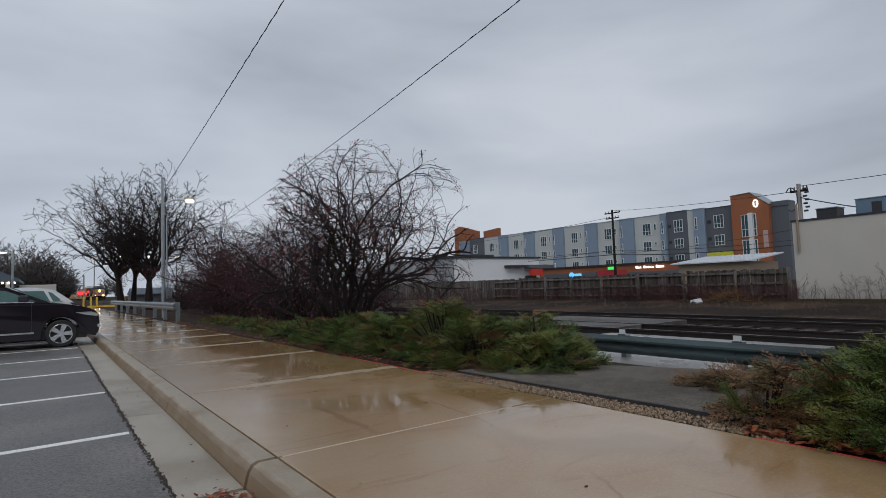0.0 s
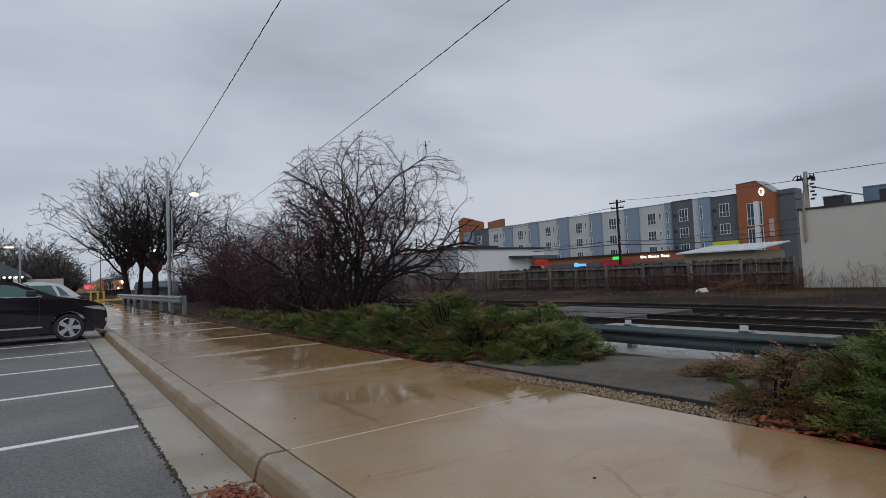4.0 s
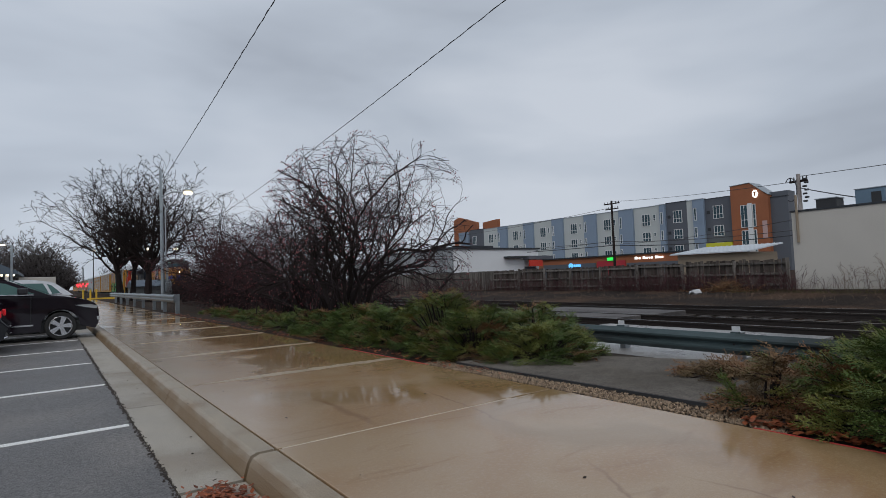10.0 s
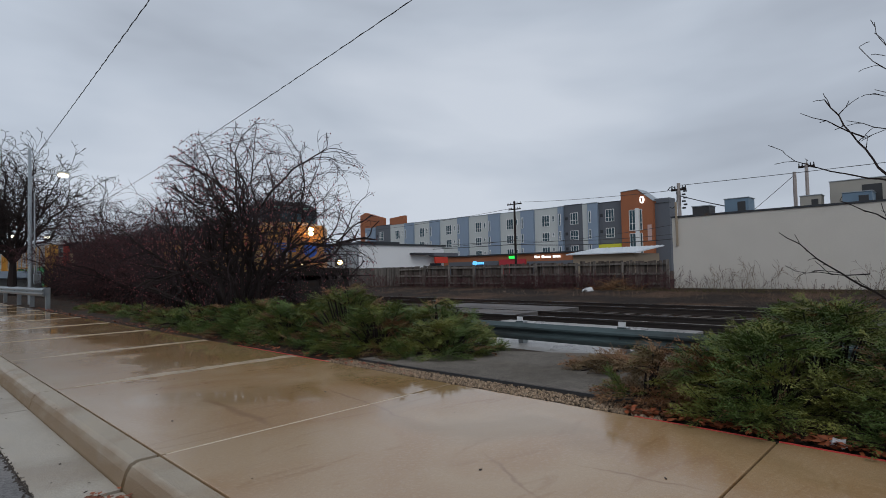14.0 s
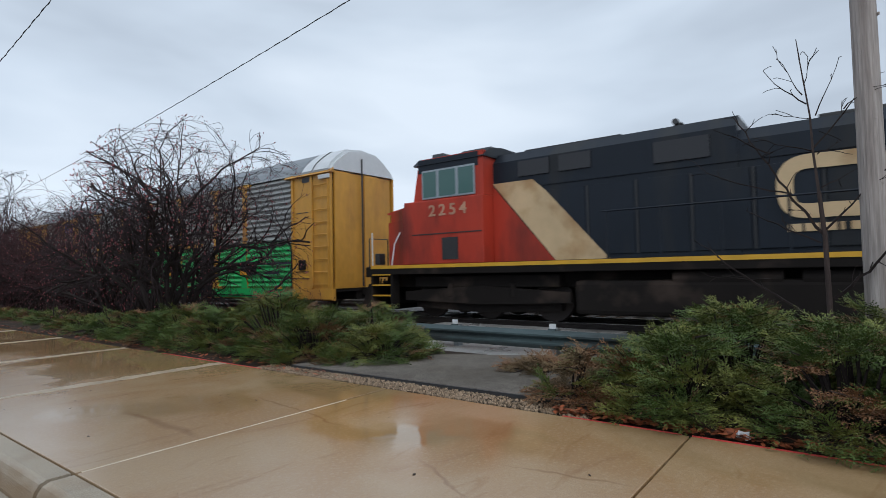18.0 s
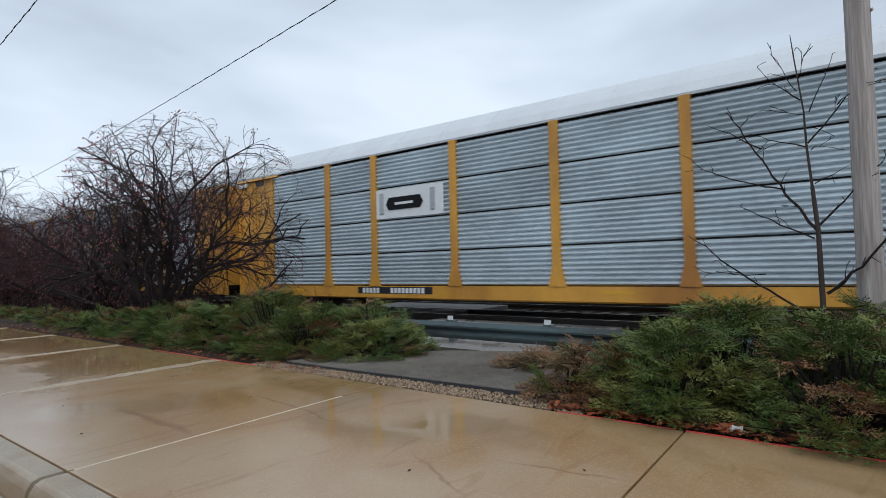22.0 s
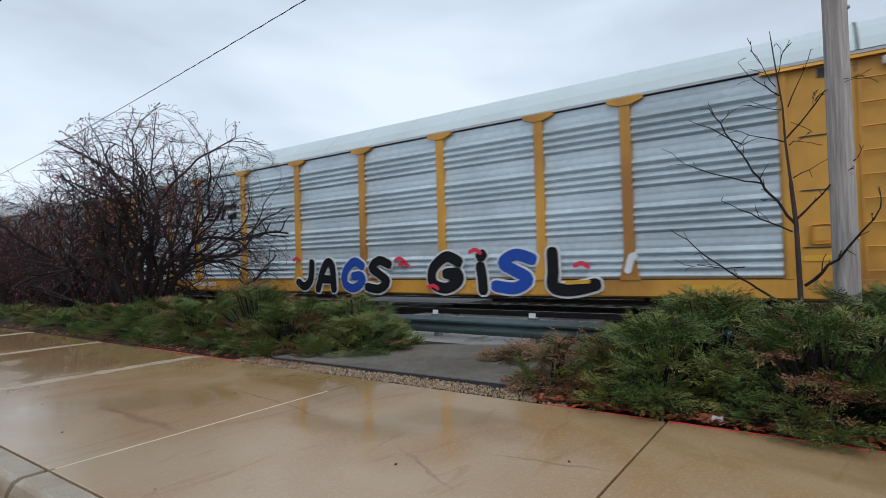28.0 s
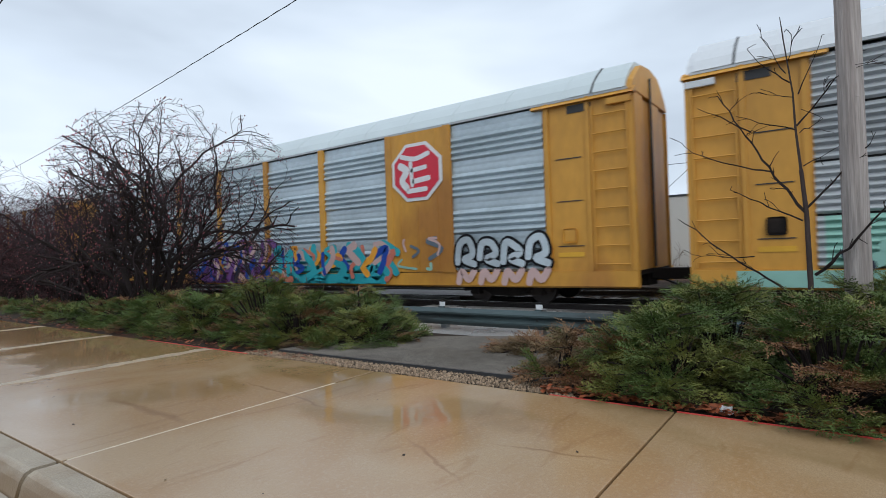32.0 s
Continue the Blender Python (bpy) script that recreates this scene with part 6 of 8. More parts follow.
for s in (-1, 1):
    for k in range(4):
        bm = bmesh.new()
        tilt = Matrix(((s * 0.888, 0, 0, s * 0.72), (0.458, 0, 1, 0.425), (0, 1, 0, 2.5 - 0.11 * k), (0, 0, 0, 1)))
        box(bm, 0.0, 0.9 - 0.12 * k, 0.0, 0.07, -0.012, 0.006, m=tilt)
        part("emblem_wing", bm, M["logoblue"], up)
cn = locomotive("black diesel locomotive with an orange-red cab and cream stripe", M["cnblack"], M["cnblack"], M["cnred"], M["cnblack"], M["stripe"], M["cnblack"])
part("cream_stripe", prisms(([(4.26, 3.51), (5.4, 3.51), (5.75, 3.2), (7.28, 1.5), (5.97, 1.5)], "x", 0.985, 1.0)), M["cncream"], cn, "faded cream diagonal stripe")
part("red_flank", prisms(([(4.26, 3.45), (5.95, 1.5), (4.26, 1.5)], "x", 0.985, 0.998)), M["cnred"], cn)
stroke(cn, [(11.98, 3.16), (11.4, 3.16), (10.9, 3.15), (10.68, 2.95), (10.68, 2.5), (10.86, 2.28), (11.4, 2.26), (11.95, 2.27), (12.16, 2.5), (12.17, 2.95), (12.42, 3.19), (12.68, 3.06), (13.02, 2.62), (13.24, 2.38), (13.46, 2.5), (13.48, 3.3)], 0.27, M["cncream"], 0.990, "emblem_stroke", "faded cream stroke of the large emblem", t=-0.014)
for y0, wide in ((10.68, 0.22), (10.94, 0.22), (11.2, 0.22), (11.47, 0.06), (11.62, 0.2), (11.88, 0.2), (12.4, 0.06), (12.6, 0.32), (13.0, 0.34)):
    part("lettering_bar", boxes((0.988, 1.003, y0, y0 + wide, 1.88, 2.03), bevel=0.006), M["cncream"], cn)
for k, ch in enumerate("2254"):
    side_text(cn, ch, 2.62 + k * 0.34, 2.78, 0.42, M["cnfade"], "road_number", 0.008, 1.488, 1.15, "faded pale road number", flip=True)
part("walkway_rail", tubes(((1.44, 7.4, 2.52), (1.44, 19.7, 2.52), 0.02), n=6), M["galv"], cn)

# ---- when the train passes: the leading end of the first wagon, and a slow drift in its pace ----
SPEED, LEAD = 12.936, 246.13
DRIFT = [(0, 0.0), (13, -0.33), (15, -0.35), (16, -0.32), (18, -0.22), (19, -0.14), (20.3, 0.02), (21, 0.0), (22.5, 0.06), (23, 0.17), (25.5, 0.40), (26.8, 0.40), (28, 0.22), (29, -0.35), (30, -0.31), (31.5, -0.42), (32, -0.5), (40, -0.5)]


def drift(t):
    for (a, u), (b, v) in zip(DRIFT, DRIFT[1:]):
        if a <= t <= b:
            return u + (v - u) * (t - a) / (b - a)
    return 0.0


def train_rows(offset, turned=False):
    rows = []
    for t in range(0, 33):
        y = LEAD - SPEED * t + offset + drift(t)
        rows.append((float(t), pose(TRACK_X, y, RAIL_Z, 0, 0, 180 if turned else 0)))
    return rows


TRAIN += [copy_thing(TRAIN[2], pose(0, 0, 0)), copy_thing(TRAIN[1], pose(0, 0, 0))]
MOVING = [(up, -44.7, False), (cn, -1.43, True)] + [(c, 28.6 * k, False) for k, c in enumerate(TRAIN)]


def motions():
    walk(backing_car, [(t, pose(tail - 4.5, 16.46, -0.15, 0, 0, 180)) for t, tail in ((0, -5.6), (4, -3.9), (8, -1.75), (10, -0.68), (10.5, -0.55), (11.5, -0.2), (12.0, -0.05), (12.5, 0.11), (13, 0.25), (14, 0.42), (15, 0.48), (32, 0.48))])
    for ob, offset, turned in MOVING:
        walk(ob, train_rows(offset, turned))


# ---- beyond the tracks: fence, cream wall, shops, flats ----
fence = thing("wooden_fence", "weathered grey-brown wooden board fence", "fence")
frn = random.Random(3)
FX = 26.0
y = 10.2
while y < 27.5:
    run = frn.uniform(2.15, 2.75)
    part("fence_post", boxes((-0.06, 0.06, -0.06, 0.06, -0.2, 1.40 + frn.uniform(-0.05, 0.10)), bevel=0.01, m=pose(FX - 0.05, y, 0, frn.uniform(-2.0, 2.0), frn.uniform(-2.0, 2.0), 0)), M["fencepost"], fence)
    yy = y + 0.02
    lean = frn.uniform(-1.5, 1.5)
    top = 1.40 + 0.03 * (27 - y) / 17 + frn.uniform(-0.05, 0.05)
    while yy < y + run - 0.12:
        wd = frn.uniform(0.135, 0.15)
        if frn.random() > 0.03:
            bm = bmesh.new()
            box(bm, -0.012, 0.012, 0.0, wd, 0.0, top + frn.gauss(0, 0.025) + 0.05, m=pose(FX + 0.11 + frn.uniform(-0.012, 0.012), yy, -0.05, lean + frn.uniform(-0.8, 0.8), frn.uniform(-1, 1), 0))
            part("fence_board", bm, M["fence"], fence)
        yy += wd + frn.uniform(0.004, 0.014)
    for z in (0.22, 0.70, 1.20):
        part("fence_rail", boxes((0.0, 0.075, 0.0, run, 0.0, 0.095), bevel=0.008, m=pose(FX + 0.012, y, z + frn.uniform(-0.03, 0.03), frn.uniform(-0.8, 0.8), 0, 0)), M["fencepost"], fence)
    y += run
fence2 = thing("wooden_fence", "paler weathered wooden fence farther along the track", "fence")
for k in range(150):
    y = 27.7 + k * 0.152
    part("fence_board", boxes((FX + 0.3, FX + 0.325, y, y + 0.145, -0.1, 1.40 + frn.uniform(-0.03, 0.03))), M["fencepost"], fence2)
for z in (0.3, 1.15):
    part("fence_rail", boxes((FX + 0.33, FX + 0.40, 27.7, 50.5, z, z + 0.09)), M["fence"], fence2)

hall = thing("cream_building", "long low cream block building with a dark roof edge", "building")
part("wall", boxes((FX, 48, -60, 9.95, -0.3, 3.36)), M["whitewall"], hall)
part("roof_edge", boxes((FX - 0.04, 48.1, -60, 10.0, 3.363, 3.44)), M["roofdark"], hall, "dark metal roof edge")
part("roof_deck", boxes((FX + 0.2, 47.8, -59.8, 9.7, 3.445, 3.46)), M["roofdark"], hall)
dp = bmesh.new()
tube(dp, (FX - 0.06, 9.72, 2.05), (FX - 0.06, 9.72, 4.1), 0.055)
part("downpipe", dp, M["tan"], hall, "rusty tan wall pipe")
for x, y, w, d, h, mat, lab in ((33.0, 8.9, 1.2, 1.2, 1.24, "hvac", "blue-grey rooftop air unit"), (28.6, 9.35, 0.9, 0.8, 0.55, "dark", "dark rooftop vent unit"), (38, 4.0, 2.7, 2.6, 2.1, "hvactan", "large tan rooftop air unit"),
                              (35.6, 3.9, 1.4, 1.25, 1.24, "hvac", "low blue rooftop unit"), (37, 6.2, 1.0, 1.0, 1.44, "hvactan", "plain tan rooftop air unit"), (36, -0.8, 2.0, 1.6, 1.3, "hvactan", "plain tan rooftop air unit"),
                              (34.5, 0.8, 1.1, 1.1, 1.0, "dark", "small dark rooftop air unit")):
    u = thing("rooftop_unit", lab, "air conditioner", "rooftop units")
    part("casing", boxes((x - w / 2, x + w / 2, y - d / 2, y + d / 2, 3.46, 3.46 + h), bevel=0.03), M[mat], u)
    g = boxes((x - w / 2 - 0.015, x - w / 2, y - d * 0.38, y - d * 0.05, 3.6 + h * 0.3, 3.46 + h * 0.85))
    part("grille", g, M["dark"], u)
    part("cap", boxes((x - w / 2 - 0.03, x + w / 2 + 0.03, y - d / 2 - 0.03, y + d / 2 + 0.03, 3.462 + h, 3.50 + h)), M["galv"], u)

store = thing("low_store", "low tan building with a pale sloping metal roof", "building")
part("wall", boxes((34.0, 38.0, 15.5, 20.0, -0.2, 1.98)), M["tan"], store)
part("roof", prisms(([(33.7, 1.98), (33.7, 2.05), (38.2, 2.55), (38.2, 2.48)], "y", 15.2, 20.4)), M["snowroof"], store, "pale metal roof")
rb = bmesh.new()
for k in range(14):
    prism(rb, [(33.7, 2.055), (33.7, 2.075), (38.2, 2.575), (38.2, 2.555)], "y", 15.3 + k * 0.38, 15.33 + k * 0.38)
part("roof_ribs", rb, M["snowroof"], store)

wb = thing("white_building", "white flat-roofed building with a grey side wing", "building")
part("wall", boxes((45.6, 62.4, 60.0, 76, -0.2, 4.85)), M["stucco"], wb)
part("side_wall", boxes((45.45, 45.6, 60.05, 78, -0.2, 4.8)), M["greystucco"], wb)
part("roof_edge", boxes((45.3, 62.7, 59.8, 76.4, 4.853, 5.1), (52.0, 58.5, 66.2, 75, 5.1, 5.8)), M["roofdark"], wb)
part("rear_wing", boxes((41.0, 45.4, 66, 84, -0.2, 4.4)), M["greystucco"], wb)
part("canopy", boxes((55.0, 58.7, 58.9, 60.0, 3.5, 3.78)), M["roofdark"], wb)
part("sign_canopy", boxes((59.0, 64.3, 58.7, 60.0, 3.3, 3.8)), M["darkclad"], wb)
part("orange_sign", boxes((58.9, 61.6, 58.4, 58.7, 2.2, 3.15)), M["brightred"], wb, "bright orange-red sign")
part("door", boxes((59.2, 61.6, 59.9, 59.97, 0.1, 2.2)), M["winglass"], wb)

shops = thing("shop_row", "low row of brick shops with lit signs", "building")
part("wall", boxes((70, 82, 39, 72, 0.0, 3.3)), M["brick"], shops)
part("red_front", boxes((69.8, 70, 49.5, 54.6, 0.0, 2.6)), M["redsign"], shops, "red painted shop front")
part("dark_front", boxes((69.8, 70, 39.0, 49.2, 0.0, 2.15)), M["darkclad"], shops)
part("dark_front", boxes((69.8, 70, 54.9, 66, 0.0, 2.4)), M["darkclad"], shops)
part("parapet", boxes((69.7, 82.2, 38.8, 72.2, 3.3, 3.5)), M["roofdark"], shops)
for k, wd in enumerate((0.5, 0.3, 0.4, 0.0, 0.5, 0.4, 0.3, 0.3, 0.4, 0.0, 0.5, 0.4, 0.45, 0.4)):
    if wd:
        part("sign_bar", boxes((69.70, 69.78, 47.7 - k * 0.33 - wd * 0.62, 47.7 - k * 0.33, 2.62, 3.0 if k in (0, 4, 10) else 2.9)), M["whiteglow"], shops, "white lit sign letter as a bar")
part("green_sign", boxes((69.6, 69.78, 51.3, 52.5, 2.65, 3.1)), M["greenglow"], shops, "green lit sign")
bm = bmesh.new()
tube(bm, (69.5, 59.7, 2.1), (69.7, 59.7, 2.1), 0.42, n=18)
for k in range(4):
    box(bm, 69.6, 69.7, 58.9 - k * 0.38, 59.15 - k * 0.38, 1.9, 2.3)
part("blue_sign", bm, lamp_material("blue_sign_glow", (0.15, 0.55, 1.0), 1.0), shops, "round blue lit sign with white bars")

cables = thing("cable_bundle", "sagging dark cables before the flats", "cable")
for dz, z1 in ((0.0, 4.4), (0.35, 4.9)):
    for (ya, za), (yb, zb) in (((112.0, z1 + 1.2), (44.1, z1)), ((44.1, z1), (20.5, z1 - 0.3))):
        bm = hose(bmesh.new(), [(60, ya + (yb - ya) * u / 10, za + (zb - za) * u / 10 - 0.016 * u * (10 - u)) for u in range(11)], 0.05 - dz * 0.06, 5)
        part("strand", bm, M["wire"], cables)

# the block of flats
flats = thing("apartment_building", "four-storey flats in pale, blue-grey and dark cladding", "building")
BX = 98.5
part("core", boxes((BX + 0.6, BX + 3.4, 38.2, 118, 0, 13.4)), M["darkclad"], flats)
SECTIONS = [(38.0, 40.7, "darkclad", 12.4), (46.8, 51.95, "darkclad", 13.6), (51.95, 54.1, "blueclad", 13.75), (54.1, 55.5, "paleclad", 13.75), (55.5, 59.8, "darkclad", 13.85), (59.8, 61.0, "blueclad", 13.7),
            (61.0, 67.1, "paleclad", 13.7), (67.1, 70.5, "blueclad", 13.7), (70.5, 76.5, "paleclad", 13.7), (76.5, 79.8, "blueclad", 13.75), (79.8, 86.1, "paleclad", 13.75), (86.1, 89.5, "blueclad", 13.8), (89.5, 95.8, "paleclad", 13.8),
            (95.8, 99.2, "blueclad", 13.8), (99.2, 105.4, "paleclad", 13.8), (105.4, 108.9, "blueclad", 13.8), (108.9, 115.2, "paleclad", 13.8), (115.2, 121.6, "darkclad", 14.0), (121.6, 126, "blueclad", 13.6)]


def window(parent, x, y0, y1, z0, z1, panes=3):
    """Glass, a frame ring round it and its bars."""
    w = part("window", boxes((x - 0.05, x - 0.02, y0 + 0.02, y1 - 0.02, z0 + 0.02, z1 - 0.02)), M["winglass"], parent)
    f, t = bmesh.new(), 0.09
    rings = [[f.verts.new((xx, *c)) for c in ((y0 + e, z0 + e), (y1 - e, z0 + e), (y1 - e, z1 - e), (y0 + e, z1 - e))] for xx, e in ((x, 0), (x - 0.1, 0), (x - 0.1, t), (x, t))]
    for r0, r1 in zip(rings, rings[1:]):
        for k in range(4):
            f.faces.new((r0[k], r0[(k + 1) % 4], r1[(k + 1) % 4], r1[k]))
    bmesh.ops.recalc_face_normals(f, faces=f.faces)
    part("window_frame", f, M["winframe"], w)
    zz = z0 + (z1 - z0) * 0.33
    part("transom", boxes((x - 0.095, x - 0.015, y0 + t, y1 - t, zz, zz + 0.07)), M["winframe"], w)
    for k in range(1, panes):
        yy = y0 + (y1 - y0) * k / panes
        part("mullion", boxes((x - 0.098, x - 0.012, yy - 0.035, yy + 0.035, z0 + t, z1 - t)), M["winframe"], w)


for i, (a, b, mat, top) in enumerate(SECTIONS):
    deep = 0.0 if mat != "blueclad" else -0.5
    part("wall_section", boxes((BX + deep, BX + 0.65, a + 0.01, b - 0.01, 0, top)), M[mat], flats)
    part("parapet", boxes((BX + deep - 0.08, BX + 0.65, a, b, top, top + 0.12)), M["roofdark"] if mat == "darkclad" else M["galv"], flats)
    for z0, z1 in ((9.85, 12.25), (6.7, 8.6), (3.6, 5.5)):
        if mat == "paleclad" and b - a > 3:
            window(flats, BX, a + 2.3, a + 4.2, z0, z1)
            window(flats, BX, a + 1.1, a + 1.65, z0 + 0.9, z1 - 0.2, 1)
        elif mat == "darkclad" and b - a > 3:
            window(flats, BX, b - 3.3, b - 1.5, z0, z1)
            part("wall_vent", boxes((BX - 0.06, BX, b - 0.9, b - 0.3, z0 + 1.0, z0 + 1.6)), M["roofdark"], flats)
        elif mat == "blueclad":
            window(flats, BX + deep, b - 0.75, b - 0.25, z0, z1, 1)
part("yellow_awning", boxes((BX - 1.2, BX, 46.9, 51.5, 4.3, 5.4)), M["yellowsign"], flats, "yellow-green awning")
tower = part("brick_tower", prisms(([(40.7, 0), (46.8, 0), (46.8, 15.15), (43.5, 15.3), (40.7, 12.9)], "x", BX - 0.9, BX + 3)), M["brick"], flats, "orange brick stair tower")
part("tower_cap", prisms(([(46.9, 15.16), (43.5, 15.31), (40.6, 12.91), (40.6, 13.0), (43.5, 15.4), (46.9, 15.25)], "x", BX - 1.0, BX + 3.1)), M["galv"], tower)
for z0, z1 in ((3.4, 7.2), (7.7, 11.6)):
    window(flats, BX - 0.9, 44.0, 45.2, z0, z1, 2)
    window(flats, BX - 0.9, 42.7, 43.2, z0, z1, 1)
part("tower_pilaster", boxes((BX - 1.2, BX - 0.9, 43.25, 43.95, 2.5, 11.8)), M["winframe"], tower)
bm = bmesh.new()
prism(bm, [(42.6 + 0.42 * math.cos(k * math.tau / 24), 13.3 + 0.68 * math.sin(k * math.tau / 24)) for k in range(24)], "x", BX - 1.15, BX - 0.92)
part("round_sign", bm, M["whiteglow"], tower, "round lit sign on the tower")
part("sign_mark", boxes((BX - 1.2, BX - 1.16, 42.35, 42.85, 13.5, 13.66), (BX - 1.2, BX - 1.16, 42.5, 42.7, 12.85, 13.5)), M["brick"], tower)
part("banner", boxes((BX - 0.98, BX - 0.92, 41.0, 41.75, 5.6, 8.6)), M["logopink"], tower, "faded red and white banner")
for outline in ([(124.8, 0), (136.0, 0), (136.0, 18.6), (133.5, 19.3), (124.8, 17.0)], [(115.5, 0), (121.9, 0), (121.9, 16.6), (115.5, 17.0)]):
    part("brick_end_tower", prisms((outline, "x", BX + 5.5, BX + 6.6)), M["brick"], flats, "orange brick tower with a sloping top")


# ---- poles and wires ----
def utility_pole(label, x, y, z0, z1, r, arms=(), mat="pole", lean=(0, 0)):
    p = thing("utility_pole", label, "utility pole", "utility poles")
    bm = bmesh.new()
    steps = [k / 8 for k in range(9)]
    loft(bm, [(x + lean[0] * a, y + lean[1] * a, z0 + (z1 - z0) * a) for a in steps], [r * (1.12 - 0.3 * a) for a in steps], 22)
    part("shaft", bm, M[mat], p, smooth=False)
    for z, half in arms:
        part("crossarm", boxes((x - 0.06, x + 0.06, y - half, y + half, z - 0.07, z + 0.07)), M["bark"], p)
        for d in (-half * 0.9, -half * 0.5, half * 0.5, half * 0.9):
            b2 = bmesh.new()
            tube(b2, (x, y + d, z + 0.07), (x, y + d, z + 0.28), 0.05, 0.03, n=8)
            part("insulator", b2, M["dark"], p)
    return p


near_pole = utility_pole("weathered grey wooden utility pole rising from junipers", 6.05, -0.175, -0.4, 9.5, 0.095, lean=(-0.05, 0.03))
prn = random.Random(2)
for k in range(16):
    z, a = 1.2 + k * 0.3 + prn.uniform(-0.08, 0.08), prn.uniform(2.3, 4.3)
    bm = bmesh.new()
    tube(bm, (6.05 + math.cos(a) * 0.075, -0.175 + math.sin(a) * 0.075, z), (6.05 + math.cos(a) * 0.108, -0.175 + math.sin(a) * 0.108, z + 0.005), 0.018, 0.014, n=8)
    part("knot", bm, M["pole"], near_pole)
utility_pole("distant dark utility pole with crossarms", 60, 44.1, 0, 10.3, 0.16, ((9.9, 1.2), (9.2, 1.0)), "bark")
up2 = utility_pole("utility pole with coiled cables and insulators", 38, 14.0, 0, 6.75, 0.14, ((6.3, 0.5),), "pole")
for k in range(7):
    bm = bmesh.new()
    z = 5.0 + k * 0.23
    tube(bm, (37.8, 13.72 - 0.1 * (k % 2), z), (37.8, 13.5 - 0.1 * (k % 2), z), 0.06, n=8)
    part("insulator", bm, M["dark"], up2)
bm = bmesh.new()
for k in range(10):
    a, b = math.radians(40 + k * 26), math.radians(66 + k * 26)
    tube(bm, (37.8, 14.4 + 0.35 * math.cos(a), 5.8 + 0.75 * math.sin(a)), (37.8, 14.4 + 0.35 * math.cos(b), 5.8 + 0.75 * math.sin(b)), 0.03, n=5)
part("cable_loop", bm, M["wire"], up2)
utility_pole("pair of roof-level utility poles behind the cream building", 46, 8.7, 0, 7.7, 0.14, (), "pole")
utility_pole("utility pole with a small crossarm and transformer", 46, 7.95, 0, 8.25, 0.13, ((8.0, 0.5),), "pole")
for y, z, h in ((96, 0, 9.5), (118, 0, 8.5)):
    utility_pole("distant dark utility pole with crossarms", 62, y, z, z + h, 0.15, ((h - 0.4, 1.1), (h - 1.2, 1.0)), "bark")


def cable(label, pts, r, twist=False):
    """A hanging cable through points; a twisted pair shows as small beads of shadow."""
    c = thing("overhead_cable", label, "cable", "overhead cables")
    bm = bmesh.new()
    steps = 60
    (x0, y0, z0), (x1, y1, z1), sag = pts
    at = lambda t: Vector((x0 + (x1 - x0) * t, y0 + (y1 - y0) * t, z0 + (z1 - z0) * t - sag * 4 * t * (1 - t)))
    hose(bm, [at(k / steps) for k in range(steps + 1)], r, 6)
    part("strand", bm, M["wire"], c)
    if twist:
        bm = bmesh.new()
        hose(bm, [at(k / 420) + Vector((math.cos(k * 0.9), 0, math.sin(k * 0.9))) * r * 1.4 for k in range(421)], r * 0.8, 4)
        part("wrapped_strand", bm, M["wire"], c)
    return c


cable("twisted black overhead cable above the sidewalk", ((3.35, -6.0, 8.2), (6.45, 48.0, 7.9), 0.15), 0.010, True)
cable("twisted black overhead cable above the planting bed", ((7.75, -3.0, 8.1), (14.4, 60.0, 8.3), 0.42), 0.010, True)
cable("thin distant power line", ((60, 44.1, 10.2), (38, 14.0, 6.3), 0.2), 0.02)
cable("thin distant power line", ((60, 44.1, 9.4), (62, 96, 8.9), 0.6), 0.025)
cable("thin distant power line", ((60, 45, 4.6), (40, 14, 4.2), 0.4), 0.02)
cable("thin distant power line", ((38, 14.0, 6.6), (46, -20, 8.2), 0.3), 0.02)
cable("thin distant power line", ((38, 14.0, 5.9), (31, 6.5, 3.5), 0.1), 0.03)
cable("thin distant power line", ((46, 8.7, 7.5), (60, 18, 4.0), 0.1), 0.02)
cable("thin distant power line", ((60, 44.1, 5.0), (66, 90, 5.4), 0.5), 0.03)

lamp = thing("street_lamp", "galvanised lamp pole with a lit lamp head", "street lamp", "street lamps")
bm = bmesh.new()
tube(bm, (4.62, 30.0, -0.1), (4.55, 30.0, 6.95), 0.10, 0.065, n=14)
part("pole", bm, M["galv"], lamp)
bm = bmesh.new()
tube(bm, (4.55, 29.98, 5.6), (5.0, 29.6, 5.85), 0.035)
tube(bm, (5.0, 29.6, 5.85), (5.45, 29.2, 5.82), 0.035)
part("arm", bm, M["galv"], lamp)
bm = bmesh.new()
bmesh.ops.create_uvsphere(bm, u_segments=16, v_segments=8, radius=0.17, matrix=pose(5.62, 29.05, 5.76) @ Matrix.Diagonal((1.3, 1, 0.55, 1)))
part("lamp_head", bm, M["streetglow"], lamp, "glowing lamp head", smooth=True)
part("lamp_hood", boxes((5.4, 5.85, 28.85, 29.25, 5.86, 5.92), bevel=0.02), M["galv"], lamp)
bm = bmesh.new()
tube(bm, (4.75, 29.9, 0.9), (4.72, 29.9, 5.0), 0.03)
tube(bm, (4.8, 29.9, 0.9), (4.82, 29.9, 2.2), 0.03)
part("conduit", bm, M["galv"], lamp)
part("meter_box", boxes((4.68, 4.95, 29.72, 29.84, 0.95, 1.35), bevel=0.01), M["galv"], lamp, "grey meter box")
